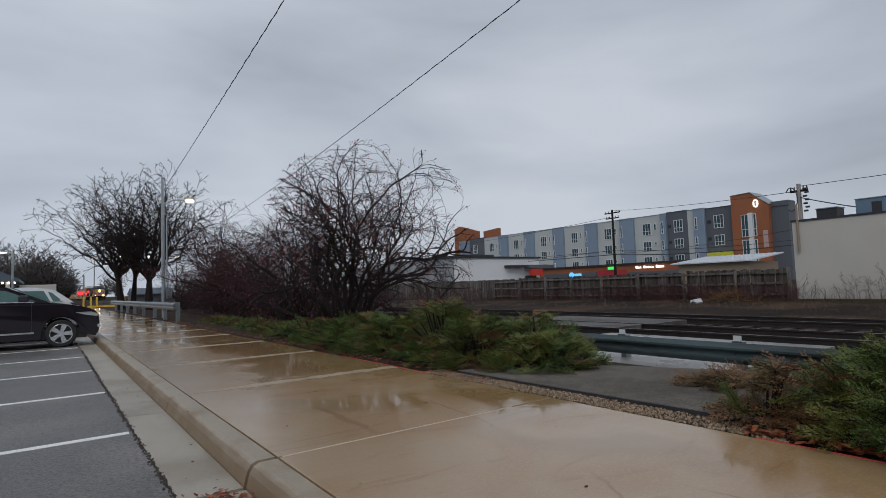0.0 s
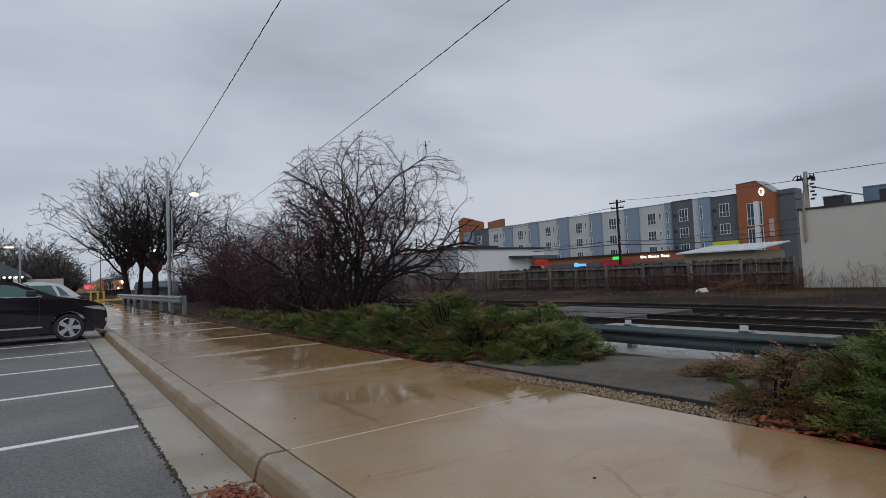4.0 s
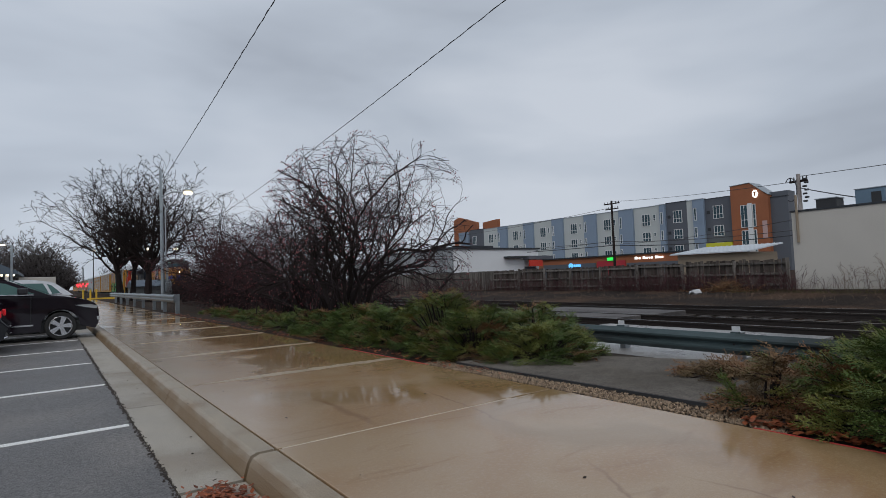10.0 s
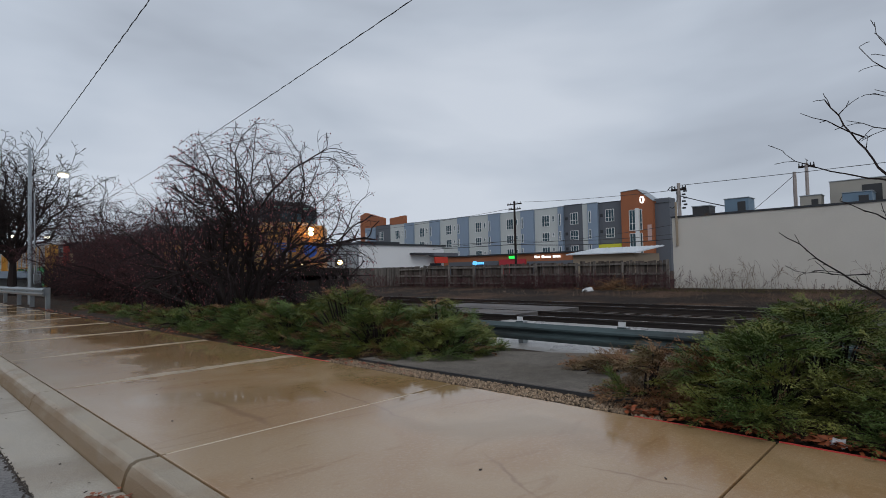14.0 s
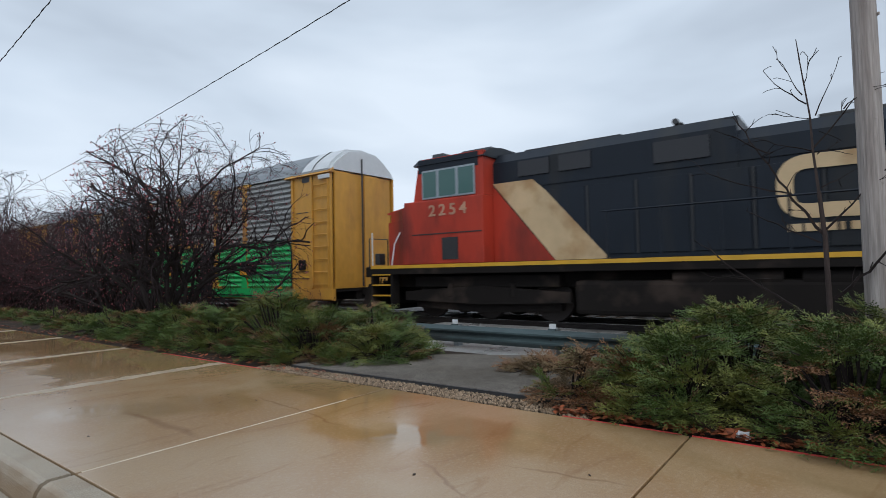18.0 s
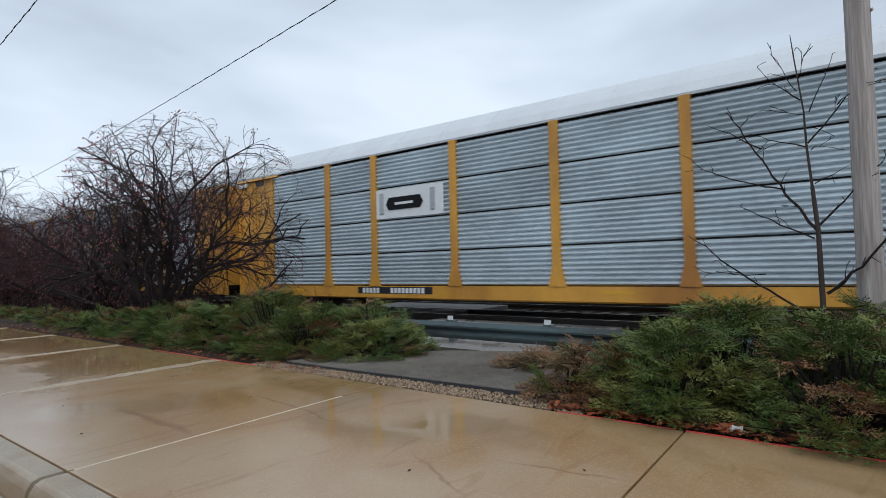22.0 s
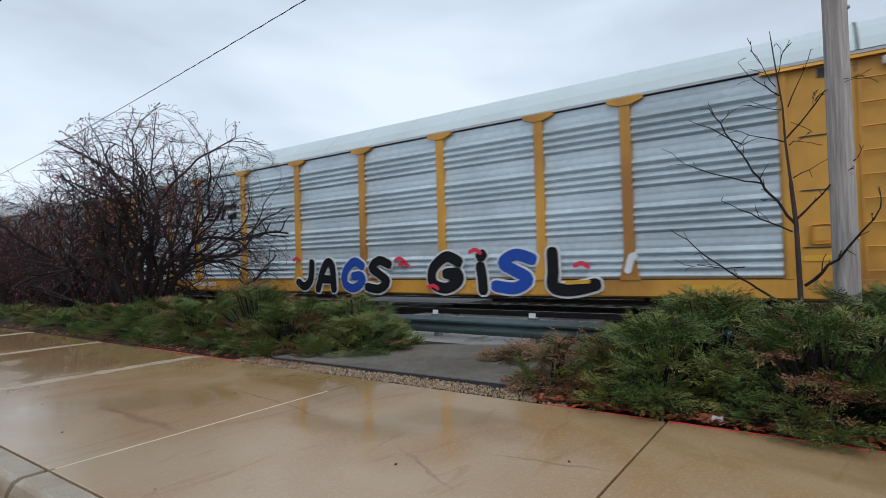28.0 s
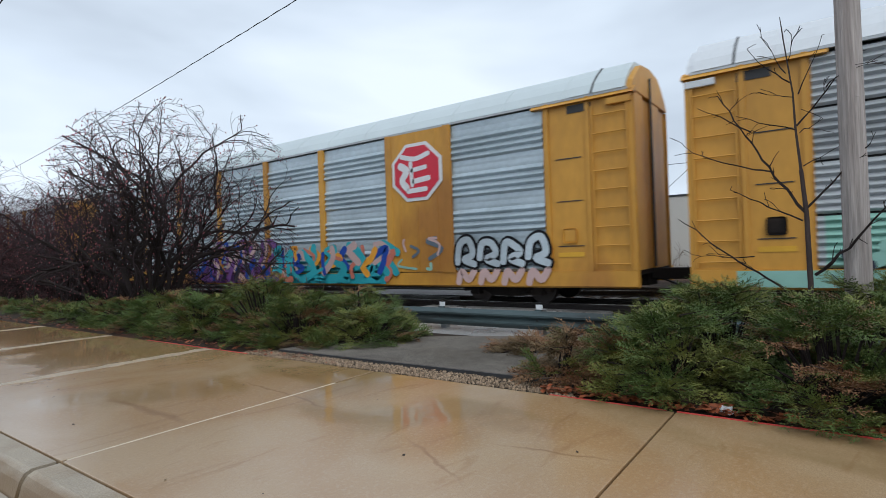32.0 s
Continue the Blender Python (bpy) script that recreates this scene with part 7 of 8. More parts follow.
for x, y, h in ((9.5, 72, 5.6), (13.5, 78, 6.0), (5.4, 95, 6.8), (9.2, 98, 7.2)):
    f = thing("street_lamp", "distant lit street lamp", "street lamp", "street lamps")
    bm = bmesh.new()
    tube(bm, (x, y, -0.3), (x, y, h), 0.07, 0.05)
    part("pole", bm, M["dark"], f)
    bm = bmesh.new()
    bmesh.ops.create_uvsphere(bm, u_segments=12, v_segments=8, radius=0.26, matrix=pose(x, y, h) @ Matrix.Diagonal((1.2, 1, 0.6, 1)))
    part("lamp_head", bm, M["streetglow"], f, smooth=True)
f = thing("street_lamp", "parking lot lamp on a tall grey pole", "street lamp", "street lamps")
bm = bmesh.new()
tube(bm, (-2.05, 48, -0.2), (-2.05, 48, 4.4), 0.07)
tube(bm, (-2.05, 48, 4.4), (-2.5, 48, 4.42), 0.04)
part("pole", bm, M["galv"], f)
part("lamp_head", boxes((-2.9, -2.4, 47.85, 48.15, 4.36, 4.44), bevel=0.02), M["streetglow"], f)


# ---- far end: bollards, crossing signal, sheds, station canopy ----
for x, y in ((3.35, 77.3), (3.95, 74.9), (4.6, 76.0), (4.95, 55.6), (5.3, 54.4)):
    b = thing("bollard", "yellow painted steel bollard", "bollard", "bollards")
    bm = bmesh.new()
    tube(bm, (x, y, -0.4), (x, y, 1.05), 0.1, n=14)
    tube(bm, (x, y, 1.05), (x, y, 1.11), 0.1, 0.05, n=14)
    part("post", bm, M["yellowpole"], b)
tagged(part("yellow_kerb", boxes((3.6, 6.8, 74.2, 74.6, -0.3, 0.12)), M["yellowpole"]), "yellow painted kerb at the sidewalk end", "kerb")
sig = thing("crossing_signal", "railway crossing signal with red lights lit", "crossing signal")
bm = bmesh.new()
tube(bm, (4.0, 92, -0.3), (4.0, 92, 4.2), 0.09)
part("mast", bm, M["galv"], sig)
for x, z in ((3.3, 1.85), (3.62, 1.85), (3.95, 1.88), (4.5, 1.9), (3.4, 1.58), (3.75, 1.6), (4.3, 1.62)):
    bm = bmesh.new()
    tube(bm, (x, 91.7, z), (x, 91.8, z), 0.11, n=14)
    part("red_light", bm, M["signalglow"], sig, "glowing red light")
sh = thing("shed", "small grey shed with a blue-grey roof", "shed")
part("wall", boxes((6.4, 9.8, 58.5, 62, -0.3, 1.28)), M["shed"], sh)
part("roof", prisms(([(58.2, 1.24), (60.2, 1.85), (62.3, 1.24), (62.3, 1.18), (58.2, 1.18)], "x", 6.3, 9.9)), M["shedroof"], sh)
st = thing("station_building", "low station building with a wide lit canopy", "building")
part("wall", boxes((-22, -4.6, 64, 74, -0.3, 2.7)), M["tan"], st)
part("canopy", prisms(([(-22, 2.75), (-22, 4.2), (-4.5, 4.2), (-2.2, 3.0), (-2.2, 2.75)], "y", 62, 76)), M["shedroof"], st)
for x in (-3.0, -4.2):
    part("column", boxes((x - 0.15, x + 0.15, 62.4, 62.7, -0.3, 2.75)), M["stucco"], st)
for k in range(5):
    bm = bmesh.new()
    bmesh.ops.create_uvsphere(bm, u_segments=10, v_segments=6, radius=0.11, matrix=pose(-4.2 + k * 0.42, 62.2, 2.66))
    part("canopy_lamp", bm, M["streetglow"], st)
part("window", boxes((-9, -5.2, 63.9, 63.97, 0.4, 2.3)), M["winglass"], st)
tk = thing("box_trailer", "pale grey box trailer at the end of the lot", "trailer")
part("box", boxes((-2.3, 0.6, 66, 70, 0.3, 2.5), bevel=0.04), M["whitewall"], tk)
part("wheel", tubes((((-1.8, 66.3, 0.2)), (-1.5, 66.3, 0.2), 0.35)), M["tyre"], tk)
tagged(part("cross_road", boxes((-80, 11.0, 78, 88, -0.5, -0.19), (18.5, 90, 78, 88, -0.5, -0.19)), M["asphalt"]), "damp asphalt road crossing the railway", "road", kind="structure")


# ---- parked cars ----
def wheel(parent, x, y, r, side):
    w = bmesh.new()
    prof = [(0.0, r * 0.72), (0.0, r * 0.93), (0.03, r), (0.19, r), (0.22, r * 0.93), (0.22, r * 0.5)]
    n = 28
    rings = [[w.verts.new((x + math.cos(k * math.tau / n) * rr, y - side * d, r + math.sin(k * math.tau / n) * rr)) for k in range(n)] for d, rr in prof]
    for a, b in zip(rings, rings[1:]):
        for k in range(n):
            w.faces.new((a[k], a[(k + 1) % n], b[(k + 1) % n], b[k]))
    bmesh.ops.recalc_face_normals(w, faces=w.faces)
    t = part("tyre", w, M["tyre"], parent)
    bm = bmesh.new()
    for k in range(5):
        a = k * math.tau / 5 + 0.3
        m = pose(x, y - side * 0.02, r) @ Matrix.Rotation(a, 4, "Y")
        prism_pts = [(-0.04, 0.04), (0.04, 0.04), (0.062, r * 0.70), (-0.062, r * 0.70)]
        lo = [bm.verts.new(m @ Vector((u, -0.005 * side, v))) for u, v in prism_pts]
        hi = [bm.verts.new(m @ Vector((u, -0.035 * side, v))) for u, v in prism_pts]
        for i in range(4):
            bm.faces.new((lo[i], lo[(i + 1) % 4], hi[(i + 1) % 4], hi[i]))
        bm.faces.new(lo)
        bm.faces.new(hi)
    for k in range(24):
        a, b = k * math.tau / 24, (k + 1) * math.tau / 24
        tube(bm, (x + math.cos(a) * r * 0.69, y - side * 0.015, r + math.sin(a) * r * 0.69), (x + math.cos(b) * r * 0.69, y - side * 0.015, r + math.sin(b) * r * 0.69), 0.016, n=5)
    tube(bm, (x, y - side * 0.01, r), (x, y - side * 0.04, r), 0.07, n=14)
    bmesh.ops.recalc_face_normals(bm, faces=bm.faces)
    part("rim", bm, M["rim"], t, "five-spoke alloy rim")
    bm = bmesh.new()
    tube(bm, (x, y - side * 0.10, r), (x, y - side * 0.12, r), r * 0.7, n=20)
    part("brake_disc", bm, M["dark"], t)


def parked_car(label, m, paint, roof=1.69, hood=1.02, length=4.77, width=1.88, rw=0.36, kind_name="suv"):
    """Nose at x = 0, tail at -length; the near side is y = 0."""
    c = thing(kind_name, label, "car", "parked cars", m)
    f, b = -0.87, -length + 1.05

    def arch(cx):
        return [(cx + (rw + 0.07) * math.cos(radians(a)), rw + (rw + 0.07) * math.sin(radians(a))) for a in range(0, 181, 20)]
    belt = hood + 0.08
    low = [(-0.10, 0.24), (-0.02, 0.38), (0.0, 0.62), (-0.03, hood - 0.30), (-0.10, hood - 0.20), (-0.26, hood - 0.11), (-0.5, hood - 0.04), (-0.85, hood + 0.03), (-1.2, belt), (-length + 0.34, belt + 0.06), (-length + 0.17, belt - 0.10), (-length + 0.11, 0.70), (-length, 0.58), (-length + 0.08, 0.30)]
    low = low + [(b - rw - 0.07, 0.26)] + arch(b)[::-1] + [(b + rw + 0.07, 0.24), (f - rw - 0.07, 0.24)] + arch(f)[::-1]
    bm = bmesh.new()
    prism(bm, low, "y", 0.0, width)
    for v in bm.verts:
        tz = max(0.0, v.co.z - 0.75)
        nose = max(0.0, v.co.x + 0.5)
        tail = max(0.0, -length + 0.35 - v.co.x)
        k = 0.10 * tz + 0.42 * nose ** 1.5 + 0.3 * tail
        v.co.y += k if v.co.y < width / 2 else -k
    bmesh.ops.bevel(bm, geom=[e for e in bm.edges if abs(e.verts[0].co.y - e.verts[1].co.y) < 0.2 and (e.verts[0].co.z > 0.55 and e.verts[1].co.z > 0.55)], offset=0.05, segments=3, affect="EDGES", profile=0.6)
    body = part("body", bm, paint, c, smooth=True)
    body.data.set_sharp_from_angle(angle=radians(38))
    green = [(-1.08, belt - 0.03), (-1.98, roof - 0.12), (-2.45, roof - 0.02), (-3.2, roof), (-length + 0.75, roof - 0.10), (-length + 0.18, belt + 0.03)]
    bm = bmesh.new()
    prism(bm, green, "y", 0.03, width - 0.03)
    for v in bm.verts:
        k = 0.27 * max(0.0, v.co.z - belt)
        v.co.y += k if v.co.y < width / 2 else -k
    bmesh.ops.bevel(bm, geom=[e for e in bm.edges if e.verts[0].co.z > belt + 0.2 and e.verts[1].co.z > belt + 0.2], offset=0.04, segments=2, affect="EDGES")
    part("cabin", bm, paint, c)
    for side, y0 in ((1, 0.03), (-1, width - 0.03)):
        for pts in ([(-1.42, belt + 0.03), (-2.03, roof - 0.20), (-2.62, roof - 0.12), (-2.66, belt + 0.03)], [(-2.74, belt + 0.03), (-2.70, roof - 0.12), (-3.55, roof - 0.14), (-3.75, belt + 0.06)], [(-3.83, belt + 0.06), (-3.66, roof - 0.16), (-length + 0.8, roof - 0.22), (-length + 0.55, belt + 0.12)]):
            bm = bmesh.new()
            prism(bm, pts, "y", y0 - side * 0.004, y0 + side * 0.02)
            for v in bm.verts:
                v.co.y += side * 0.27 * max(0.0, v.co.z - belt)
            part("side_window", bm, M["carglass"], c)
        ch = bmesh.new()
        prism(ch, [(-1.45, belt - 0.005), (-length + 0.5, belt + 0.075), (-length + 0.5, belt + 0.10), (-1.45, belt + 0.02)], "y", y0 - side * 0.012, y0 + side * 0.03)
        prism(ch, [(-1.45, 0.40), (-length + 1.6, 0.40), (-length + 1.6, 0.44), (-1.45, 0.44)], "y", y0 - side * 0.045, y0)
        part("chrome_trim", ch, M["chrome"], c)
        wheel(c, f, y0 - side * 0.02, rw, -side)
        wheel(c, b, y0 - side * 0.02, rw, -side)
        mr = bmesh.new()
        box(mr, -1.78, -1.56, y0 - 0.20 if side > 0 else y0 + 0.02, y0 - 0.02 if side > 0 else y0 + 0.20, belt + 0.02, belt + 0.19, 0.04)
        part("door_mirror", mr, M["blackpaint"] if paint is M["carpaint"] else paint, c)
        part("door_handle", boxes((-2.62, -2.44, *sorted((y0 - side * 0.04, y0)), belt - 0.17, belt - 0.13), (-3.6, -3.42, *sorted((y0 - side * 0.04, y0)), belt - 0.15, belt - 0.11)), paint, c)
        dl = bmesh.new()
        for u in (-1.5, -2.76, -3.75):
            box(dl, u - 0.006, u + 0.006, *sorted((y0 - side * 0.034, y0 - side * 0.02)), 0.36, belt - 0.02)
        part("door_gap", dl, M["dark"], c)
        hl = bmesh.new()
        prism(hl, [(-0.56, hood - 0.225), (-0.30, hood - 0.30), (-0.06, hood - 0.345), (-0.05, hood - 0.28), (-0.2, hood - 0.215)], "y", *sorted((y0 - side * 0.037, y0 + side * 0.36)))
        for v in hl.verts:
            v.co.y += side * 0.40 * max(0.0, v.co.x + 0.5) ** 1.5
        part("headlamp", hl, M["clearlens"], c, "clear headlamp")
        part("fog_lamp", boxes((-0.16, 0.008, *sorted((y0 + side * 0.10, y0 + side * 0.26)), 0.46, 0.56), bevel=0.02), M["clearlens"], c)
        part("tail_lamp", boxes((-length + 0.12, -length + 0.36, *sorted((y0 - side * 0.034, y0 + side * 0.22)), belt - 0.24, belt - 0.09), bevel=0.03), M["redlens"], c, "red tail lamp")
        part("rear_trim", tubes(((-length + 0.02, y0 + side * 0.12, 0.36), (-length + 0.32, y0 - side * 0.02, 0.22), 0.022), n=8), M["chrome"], c, "pale strip round the bumper corner")
    ws = bmesh.new()
    prism(ws, [(-1.13, belt + 0.015), (-1.94, roof - 0.13), (-1.96, roof - 0.10), (-1.13, belt + 0.045)], "y", 0.16, width - 0.16)
    part("windshield", ws, M["carglass"], c)
    part("grille", boxes((-0.03, 0.012, 0.45, width - 0.45, 0.50, 0.74), bevel=0.02), M["dark"], c)
    part("underbody", boxes((-length + 0.3, -0.3, 0.12, width - 0.12, 0.22, 0.5)), M["dark"], c)
    return c


parked_car("dark plum SUV with alloy wheels, wet, parked at the kerb", pose(1.14, 17.62, -0.15), M["carpaint"], 1.72, 1.12)
parked_car("silver hatchback parked beside the dark SUV", pose(0.75, 20.7, -0.15), M["silvercar"], 1.36, 0.82, 4.3, 1.78, 0.32, "hatchback")
parked_car("white SUV parked tail to the kerb", pose(-3.7, 25.2, -0.15, 0, 0, 180), M["whitecar"], 1.70, 1.02, 4.6, 1.8, 0.34)
backing_car = parked_car("black hatchback with lit red tail lamps, backing into a stall", pose(-10.1, 16.46, -0.15, 0, 0, 180), M["blackcar"], 1.5, 0.92, 4.5, 1.84, 0.33, "hatchback")


# ---- plants ----
def limb(out, p, d, length, r, level, top, rn, wander=0.22, lift=0.02, kids=1.0, split=0.75, tips=None, step=0.2, keep=None):
    """A wandering, tapering branch and its side branches, as segments."""
    n = max(3, int(length / step))
    for i in range(n):
        d = (d + Vector((rn.gauss(0, wander), rn.gauss(0, wander), rn.gauss(0, wander) + lift - 0.07 * (level > 1)))).normalized()
        q = p + d * (length / n)
        if keep and not keep(q):
            break
        ra, rb = r * (1 - 0.75 * i / n), r * (1 - 0.75 * (i + 1) / n)
        out.append((p, q, ra, rb))
        p = q
        if level < top and i >= n * 0.2 and rn.random() < kids * (0.8 if level else 0.7):
            side = Vector((rn.gauss(0, 1), rn.gauss(0, 1), rn.gauss(0, 0.7))).normalized()
            limb(out, p, (d + side * split).normalized(), length * rn.uniform(0.35, 0.62) * (1.15 - 0.6 * i / n), rb * 0.72, level + 1, top, rn, wander, lift, kids, split, tips, step * 0.72, keep)
    if tips is not None:
        tips.append((p, d))
    return p


def wood(name, segs, mat, parent, n=5, label="", thin=0.0):
    verts, faces = [], []
    for a, b, ra, rb in segs:
        ra, rb = max(ra, thin), max(rb, thin)
        z = (b - a).normalized()
        x = z.orthogonal().normalized()
        y = z.cross(x)
        k = len(verts)
        sides = n if ra > 0.02 else (4 if ra > 0.008 else 3)
        for p, r in ((a, ra), (b, rb)):
            for i in range(sides):
                c, s = math.cos(i * math.tau / sides) * r, math.sin(i * math.tau / sides) * r
                verts.append((p.x + x.x * c + y.x * s, p.y + x.y * c + y.y * s, p.z + x.z * c + y.z * s))
        faces += [(k + i, k + (i + 1) % sides, k + sides + (i + 1) % sides, k + sides + i) for i in range(sides)]
    return raw(name, verts, faces, mat, parent, label)


def beads(name, places, r, mat, parent, rn, label=""):
    verts, faces = [], []
    for p in places:
        k, s = len(verts), r * rn.uniform(0.6, 1.3)
        verts += [(p.x + s, p.y, p.z), (p.x - s, p.y, p.z), (p.x, p.y + s, p.z), (p.x, p.y - s, p.z), (p.x, p.y, p.z + s * 1.2), (p.x, p.y, p.z - s * 1.2)]
        faces += [(k + a, k + b, k + c) for a, b, c in ((0, 2, 4), (2, 1, 4), (1, 3, 4), (3, 0, 4), (2, 0, 5), (1, 2, 5), (3, 1, 5), (0, 3, 5))]
    return raw(name, verts, faces, mat, parent, label)


def bare_shrub(label, x, y, z, height, spread, stems, seed, berries=300, mat="twig", top=3, kids=0.75, group="bare shrubs", fat=1.0, even=False, tall=1.0, lean=(0.0, 0.0), dome=None):
    rn = random.Random(seed)
    t = thing("bare_shrub", label, "shrub", group)
    thin, tips = [], []
    for k in range(stems):
        thick = []
        a, out = rn.uniform(0, math.tau), rn.uniform(0.1, 1.0) * spread
        if even:
            a, out = seed + k * 2.4, math.sqrt((k + 0.5) / stems) * spread
        d = Vector((math.cos(a) * out + lean[0], math.sin(a) * out + lean[1], 1.0)).normalized()
        segs = []
        inside = lambda q: not (q.x < 4.6 and q.z < 1.7) and q.z > -0.15 and (not dome or sum(abs((u - v) / w) ** 2.6 for u, v, w in zip(q, dome[:3], dome[3:])) < 1.0)
        limb(segs, Vector((x + math.cos(a) * 0.25 * rn.random(), y + math.sin(a) * 0.25 * rn.random(), z - 0.1)), d, height * rn.uniform(0.75, 1.1), fat * rn.uniform(0.03, 0.06), 0, top, rn, 0.19, -0.008, kids, 0.85, tips, 0.2, inside)
        segs = [(Vector((a.x, a.y, a.z * tall)), Vector((b.x, b.y, b.z * tall)), r0, r1) for a, b, r0, r1 in segs]
        for s in segs:
            (thick if s[2] > 0.013 else thin).append(s)
        if thick:
            wood("stem", thick, M["bark"], t, 6)
    tagged(wood("twig_crown", thin, M[mat], t, 3, thin=0.0041), kind="stuff")
    picks = [Vector((p.x + rn.gauss(0, 0.04), p.y + rn.gauss(0, 0.04), p.z * tall - 0.02)) for p, d in rn.sample(tips, min(len(tips), berries))]
    if picks:
        tagged(beads("berry_crop", picks, 0.016, M["berry"], t, rn, "small dark red berries and shrivelled leaves"), kind="stuff")
    return t


bare_shrub("tall bare crab-apple shrub with dark stems and berries", 6.05, 12.6, 0.0, 5.1, 0.95, 17, 17, 2000, "twig", 3, 0.8, fat=1.1, even=True, lean=(0.12, -0.24), dome=(6.4, 12.0, 1.9, 2.5, 2.55, 2.85))
bare_shrub("bare leaning shrub with fine dark twigs and berries", 6.7, 15.6, 0.0, 4.3, 0.72, 11, 12, 900, "twig", 3, 0.8, fat=1.05, even=True, dome=(6.9, 15.6, 1.6, 2.3, 2.4, 2.7))
bare_shrub("bare shrub with fine dark twigs and berries", 7.2, 18.0, 0.0, 4.1, 0.55, 9, 21, 400, "twig", 3, 0.8, fat=1.1, even=True)
bare_shrub("bare shrub with fine twigs and few berries", 7.3, 20.6, 0.0, 4.2, 0.5, 8, 13, 250, "twig", 3, 0.76)
bare_shrub("bare shrub with fine twigs and few berries", 7.8, 23.4, 0.0, 4.5, 0.5, 12, 14, 300, "redtwig", 3, 0.86)
bare_shrub("bare shrub with fine dark twigs", 8.0, 27.2, 0.0, 4.9, 0.5, 13, 15, 200, "redtwig", 3, 0.86)
bare_shrub("bare shrub with fine dark twigs", 8.7, 31.5, 0.0, 5.2, 0.5, 14, 16, 150, "twig", 3, 0.86)
for k, (x, y) in enumerate(((8.9, 37.0), (9.3, 42.5), (9.6, 48.0), (9.9, 54.0), (8.6, 46.0))):
    bare_shrub("dense dark bare scrub behind the guardrail", x, y, 0.0, 2.9, 0.42, 16, 70 + k, 0, "twig", 3, 0.9)
for k in range(16):
    y = 12.6 + k * 1.7
    bare_shrub("dense thicket of red-brown stems", max(6.6 + 0.9 * (k % 2) + 0.08 * k, 0.205 * y + 1.4), y, 0.0, (0.95 + 0.2 * (k % 3)) if k < 3 else 1.5 + 0.25 * (k % 3) + 0.07 * k, 0.5, 10 if k < 3 else 17, 40 + k, 10, "twig" if k % 3 == 1 else "redtwig", 2, 0.95, "red thickets", 0.55)


def bare_tree(label, x, y, z, radius, low, high, seed, limbs=16, r=0.16, lean=(0, 0), mat="twig", thin=0.014, side=9, top=3):
    """A forked trunk whose limbs rise and bend outward to a domed crown of fine twigs."""
    rn = random.Random(seed)
    t = thing("bare_tree", label, "tree", "bare trees")
    base = Vector((x, y, z - 0.2))
    fork = Vector((x + lean[0], y + lean[1], z + 0.62 * low))
    thick, fine = [(base, base.lerp(fork, 0.5), r * 1.25, r), (base.lerp(fork, 0.5), fork, r, r * 0.6)], []
    for k in range(limbs):
        a = k * 2.39996 + rn.uniform(-0.3, 0.3)
        out = ((k + 0.5) / limbs) ** 0.42
        tip = Vector((x + math.cos(a) * radius * out, y + math.sin(a) * radius * out, low + (high - low) * math.sqrt(max(0.0, 1 - out * out * 0.96)) * rn.uniform(0.9, 1.04)))
        root = fork - Vector((0, 0, rn.uniform(0, 0.16) * low))
        mid = root.lerp(tip, 0.5) + Vector((0, 0, 0.06 * (high - low))) - Vector((math.cos(a), math.sin(a), 0)) * (0.10 * radius * out)
        n = 12
        prev, pr = root, r * 0.36
        for i in range(1, n + 1):
            u = i / n
            q = root * (1 - u) ** 2 + mid * 2 * u * (1 - u) + tip * u * u + Vector((rn.gauss(0, 0.12), rn.gauss(0, 0.12), rn.gauss(0, 0.12)))
            rr = r * 0.36 * (1 - 0.86 * u)
            thick.append((prev, q, pr, rr))
            d = (q - prev).normalized()
            if i > 2:
                for s in range(max(1, round(side / 10 + rn.random() * 0.9))):
                    v = Vector((rn.gauss(0, 1), rn.gauss(0, 1), rn.gauss(0.1, 0.6))).normalized()
                    segs = []
                    limb(segs, q, (d * 0.7 + v * 0.8).normalized(), radius * rn.uniform(0.22, 0.42) * (1.1 - 0.4 * u), rr * 0.6, 1, top, rn, 0.2, 0.03, 0.95, 0.85, None, radius * 0.065)
                    for g in segs:
                        (thick if g[2] > 0.035 else fine).append(g)
            prev, pr = q, rr
    wood("trunk", thick, M["bark"], t, 8)
    tagged(wood("twig_crown", fine, M[mat], t, 3, thin=thin), kind="stuff")
    return t


bare_tree("wide bare tree with a dense dark crown behind the guardrail", 6.3, 48.0, 0.0, 6.1, 4.4, 10.6, 21, 22, 0.26, (0.1, 0), "bark", 0.014, 14, 4)
bare_tree("wide bare tree with low spreading dark limbs", 4.9, 52.0, 0.0, 5.6, 4.6, 9.7, 22, 20, 0.26, (-0.3, 0), "bark", 0.014, 14, 4)
bare_tree("bare tree between two wider ones", 5.9, 54.0, 0.0, 4.4, 5.2, 11.0, 23, 15, 0.2, (0.2, 0), "bark", 0.015, 11, 4)
bare_tree("bare tree behind the shrubs", 10.4, 44.0, 0.0, 4.0, 2.6, 7.4, 24, 14, 0.16, (0.0, 0), "bark", 0.014, 10, 3)
